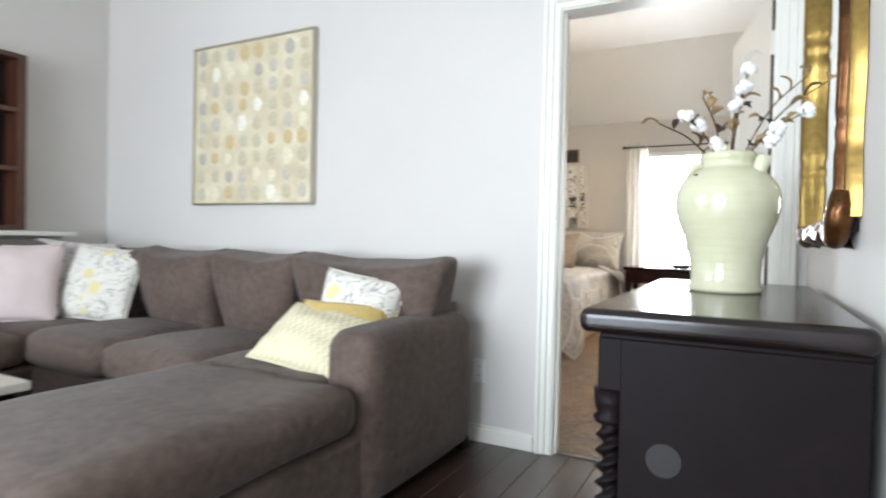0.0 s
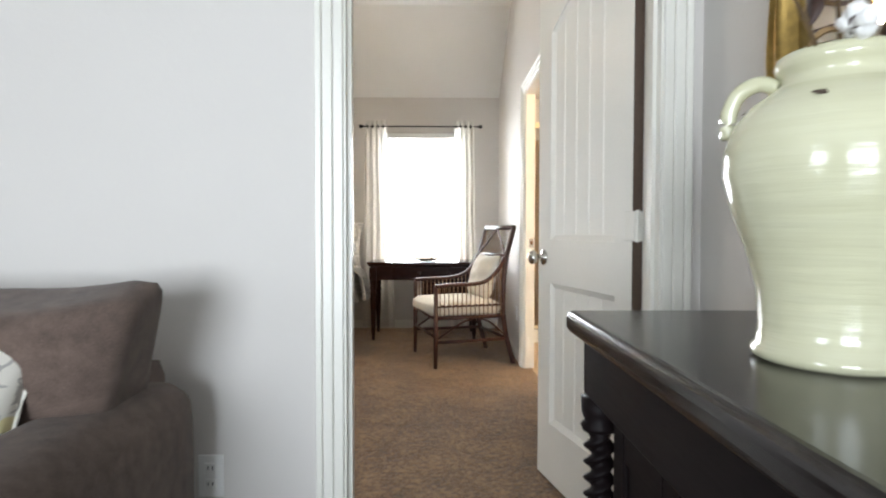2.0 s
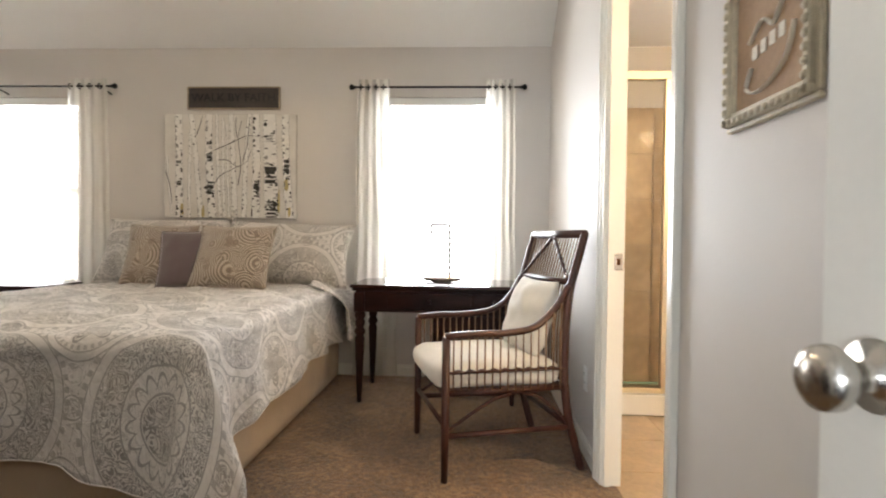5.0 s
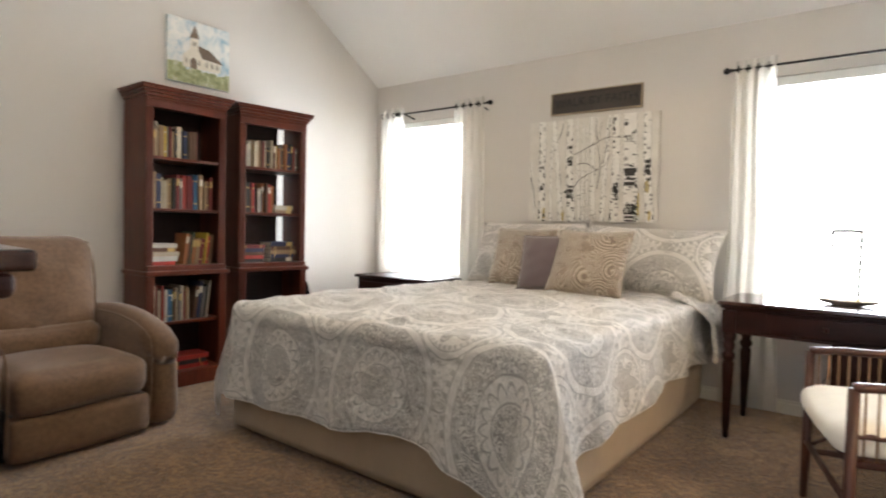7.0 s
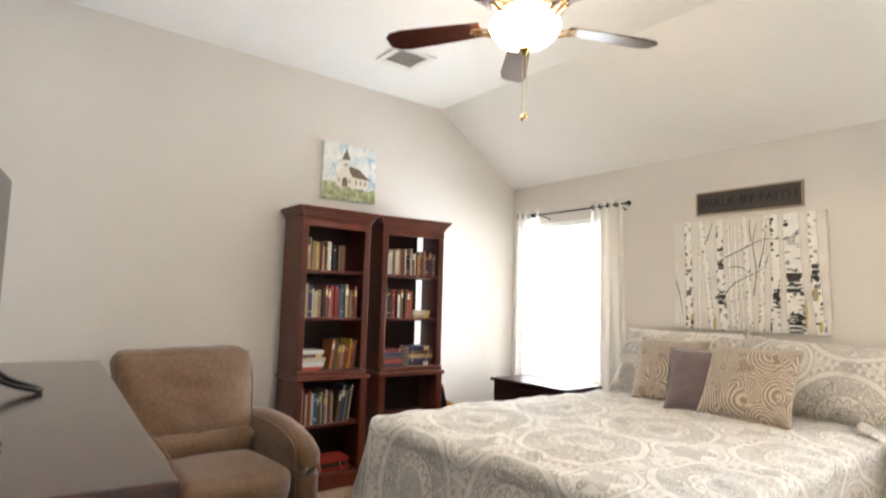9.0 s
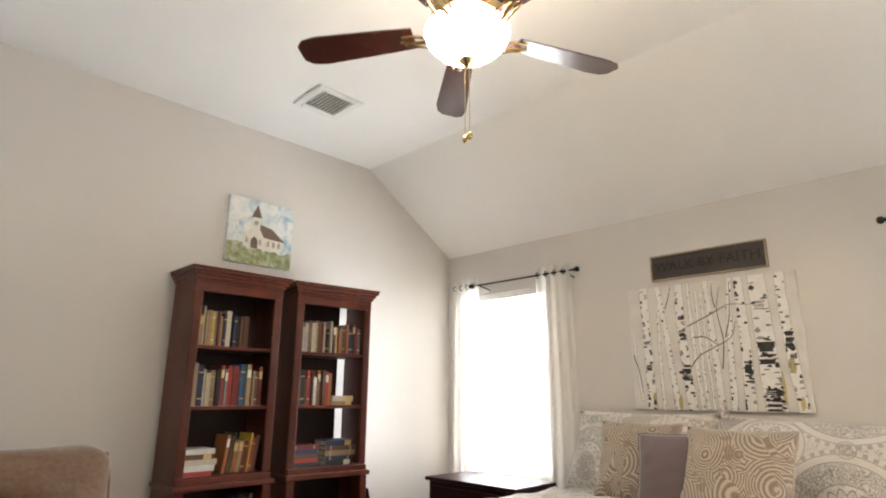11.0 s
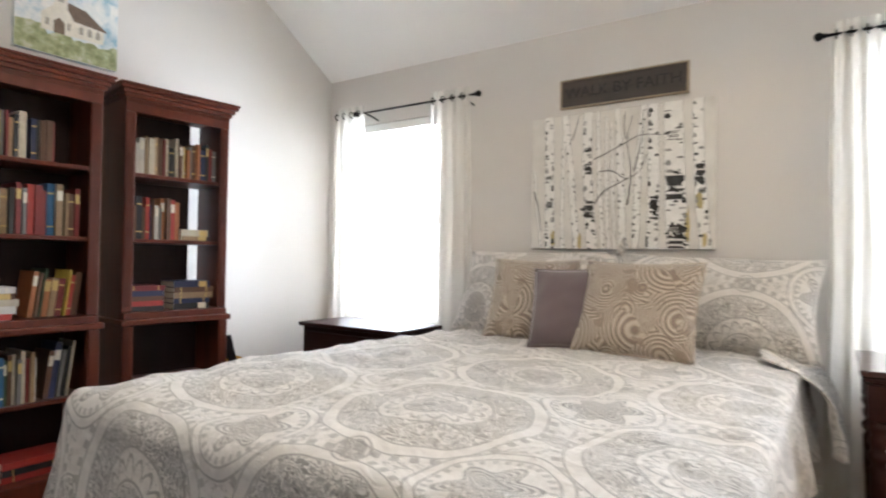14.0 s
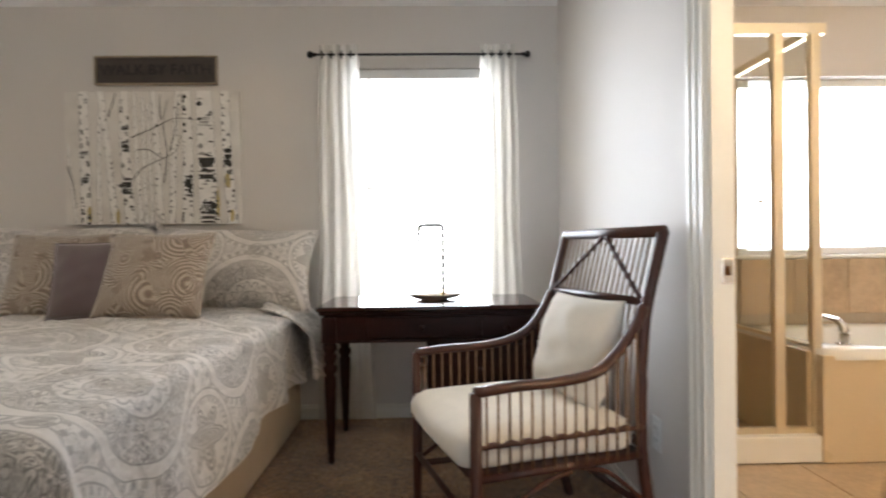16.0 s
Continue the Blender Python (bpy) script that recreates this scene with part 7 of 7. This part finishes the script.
# ---- bathroom seen through the doorway ----
def bathroom():
    SX, SY = 1.60, 6.97
    g = thing("shower_enclosure", "framed glass shower enclosure in brushed brass", "shower", pose(SX, SY, 0))
    part("curb", box(0.665 - SX, -0.06, 0, 0.03, 0.06, 0.12, 0.006), M_TUB, g, "white shower curb")
    for x in (0.71 - SX, 1.17 - SX, 1.425 - SX, 0.0):
        wd = 0.024 if x < -0.1 else 0.022
        part("post", box(x - wd, -0.020, 0.12, x + wd, 0.020, 2.02, 0.004), M_SATIN_GOLD, g)
    for x0, x1 in ((0.73 - SX, 1.15 - SX), (1.19 - SX, 1.405 - SX), (1.445 - SX, -0.02)):
        p = part("glass_panel", box(x0, -0.003, 0.15, x1, 0.003, 1.97), M_SHOWER, g, "clear shower glass")
        p.visible_shadow = False
        part("bottom_rail", box(x0, -0.014, 0.12, x1, 0.014, 0.15, 0.003), M_SATIN_GOLD, g)
    part("top_rail", box(0.665 - SX, -0.022, 1.97, 0.05, 0.022, 2.02, 0.004), M_SATIN_GOLD, g)
    part("return_top_rail", box(-0.018, 0.022, 1.97, 0.018, WIN_Y - SY, 2.01, 0.004), M_SATIN_GOLD, g)
    part("return_bottom_rail", box(-0.016, 0.022, 0.50, 0.016, WIN_Y - SY - 0.012, 0.53, 0.004), M_SATIN_GOLD, g)
    p = part("return_glass", box(-0.003, 0.022, 0.53, 0.003, WIN_Y - SY - 0.012, 1.97), M_SHOWER, g, "clear shower glass")
    p.visible_shadow = False
    part("door_pull", tube(curve_points([(1.33 - SX, -0.01, 1.0), (1.33 - SX, -0.05, 1.02), (1.33 - SX, -0.05, 1.18), (1.33 - SX, -0.01, 1.2)], 16), 0.007, 8), M_SATIN_GOLD, g, smooth=True)
    b = thing("bathtub", "drop-in white tub in a tan surround", "bathtub", pose(2.38, 7.32, 0))
    part("surround", box(-0.79, -0.42, 0, 0.81, -0.32, 0.49, 0.004), M_DECK, b, "tan tub surround")
    part("side_wall", box(-0.82, -0.35, 0, -0.78, 0.41, 0.50, 0.004), M_DECK, b)
    bm = bmesh.new()
    n = 40
    rings = []
    for sx, sy, z in ((0.80, 0.425, 0.47), (0.80, 0.425, 0.515), (0.70, 0.36, 0.518), (0.66, 0.32, 0.50), (0.60, 0.26, 0.20), (0.5, 0.2, 0.12)):
        rings.append([bm.verts.new((sx * math.copysign(abs(math.cos(t)) ** (0.16 if sx > 0.75 else 0.5), math.cos(t)), -0.01 + sy * math.copysign(abs(math.sin(t)) ** (0.16 if sx > 0.75 else 0.5), math.sin(t)), z)) for t in [2 * math.pi * k / n for k in range(n)]])
    for a, c in zip(rings, rings[1:]):
        for i in range(n):
            bm.faces.new((a[i], a[(i + 1) % n], c[(i + 1) % n], c[i]))
    bm.faces.new(rings[-1])
    part("tub", bm, M_TUB, b, "glossy white tub", True)
    f = thing("tub_faucet", "chrome deck-mounted tub spout", "faucet", pose(1.775, 7.02, 0.516) @ Matrix.Diagonal((1, 1, 0.72, 1)))
    part("spout", tube(curve_points([(0, 0, 0), (0, 0, 0.10), (-0.005, 0.03, 0.15), (-0.01, 0.10, 0.165), (-0.01, 0.14, 0.15)], 20), 0.021, 12), M_NICKEL, f, smooth=True)
    part("escutcheon", lathe([(0.036, 0), (0.034, 0.01), (0.024, 0.016)], 18), M_NICKEL, f, smooth=True)
    t = thing("tap_handle", "chrome tub tap handle", "tap", pose(2.04, 7.02, 0.516))
    part("stem", lathe([(0.028, 0), (0.022, 0.012), (0.016, 0.05), (0.022, 0.06), (0.004, 0.068)], 16), M_NICKEL, t, smooth=True)
    part("lever", tube([(-0.045, 0, 0.056), (0.045, 0, 0.056)], 0.007, 8), M_NICKEL, t, smooth=True)
    # warm light over the vanity
    c = thing("vanity_light", "lit round glass vanity light on the bathroom wall", "wall light", pose(1.75, 4.40, 2.04))
    part("backplate", lathe([(0.06, 0), (0.06, 0.015), (0.045, 0.025)], 24), M_NICKEL, c, smooth=True, at=pose(0, 0.001, 0, -90, 0, 0))
    part("stem", tube([(0, 0.02, 0), (0, 0.075, 0)], 0.014, 10), M_NICKEL, c, smooth=True)
    part("globe", lathe([(0.012, 0.06), (0.045, 0.066), (0.070, 0.092), (0.080, 0.130), (0.070, 0.168), (0.045, 0.194), (0.010, 0.205)], 24), M_LAMP, c, "glowing warm glass globe", True, pose(0, 0, 0, -90, 0, 0))



bathroom()


def tiled(parent, axis, face, a0, a1, z0, z1, size, out):
    """Stone tiles with recessed joints on a wall."""
    t = 0.008
    na, nz = int(math.ceil((a1 - a0) / size)), int(math.ceil((z1 - z0) / size))
    cache = {}
    for i in range(na):
        for j in range(nz):
            p0, p1 = a0 + i * size + 0.002, min(a1, a0 + (i + 1) * size) - 0.002
            q0, q1 = z0 + j * size + 0.002, min(z1, z0 + (j + 1) * size) - 0.002
            if p1 - p0 < 0.02 or q1 - q0 < 0.02:
                continue
            key = (round(p1 - p0, 3), round(q1 - q0, 3))
            if axis == "y":
                m = pose(p0, face, q0)
                dims = (key[0], out * t, key[1])
            elif axis == "x":
                m = pose(face, p0, q0)
                dims = (out * t, key[0], key[1])
            else:
                m = pose(p0, q0, face)
                dims = (key[0], key[1], t)
            if key not in cache:
                lo = [min(0, d) for d in dims]
                hi = [max(0, d) for d in dims]
                cache[key] = part("tile", box(*lo, *hi, 0.0015, seg=1), M_TILE, parent, at=m)
            else:
                again(cache[key], m)


tw1 = structure("wall_tile_1", panel_wall("y", WIN_Y - 0.008, WIN_Y - 0.001, RIGHT_X + 0.075, 1.655, 0, 1.98), M_GROUT, "tan stone shower tile wall", "tile wall")
tiled(tw1, "y", WIN_Y - 0.008, RIGHT_X + 0.075, 1.655, 0.0, 1.98, 0.33, -1)
tw2 = structure("wall_tile_2", panel_wall("x", RIGHT_X + 0.076, RIGHT_X + 0.083, 6.97, WIN_Y - 0.01, 0, 1.98), M_GROUT, "tan stone shower tile wall", "tile wall")
tiled(tw2, "x", RIGHT_X + 0.083, 6.97, WIN_Y - 0.02, 0.0, 1.98, 0.33, 1)
tw3 = structure("wall_tile_3", panel_wall("y", WIN_Y - 0.008, WIN_Y - 0.001, 1.66, 3.2, 0.5, 0.905), M_GROUT, "tan stone tile band above the tub", "tile wall")
tiled(tw3, "y", WIN_Y - 0.008, 1.66, 3.2, 0.575, 0.905, 0.33, -1)
tiled(bathfloor, "z", -0.012, RIGHT_X + 0.06, 3.2, 4.4, 6.92, 0.42, 1)

# dark floor planks of the living room
plank = {}
pr = random.Random(9)
for i in range(34):
    x0 = MIR_X - (i + 1) * 0.127
    y = -2.99
    while y < DOOR_Y0 + 0.05:
        ln = pr.choice((0.9, 1.2, 1.5)) if y > -2.9 else pr.choice((0.3, 0.6, 0.9, 1.2))
        y1 = min(y + ln, DOOR_Y0 + 0.052)
        key = round(y1 - y, 3)
        if key > 0.03:
            m = pose(x0, y, -0.0155)
            if key not in plank:
                plank[key] = part("plank", box(0.0012, 0.001, 0, 0.1258, key - 0.001, 0.0155, 0.002, seg=1), M_PLANK, subfloor, at=m)
            else:
                again(plank[key], m)
        y = y1
structure("threshold_trim", box(-0.30, DOOR_Y0 + 0.03, 0.0, 0.527, DOOR_Y0 + 0.075, 0.008, 0.004), M_PLANK, "dark wooden doorway threshold strip", "threshold")
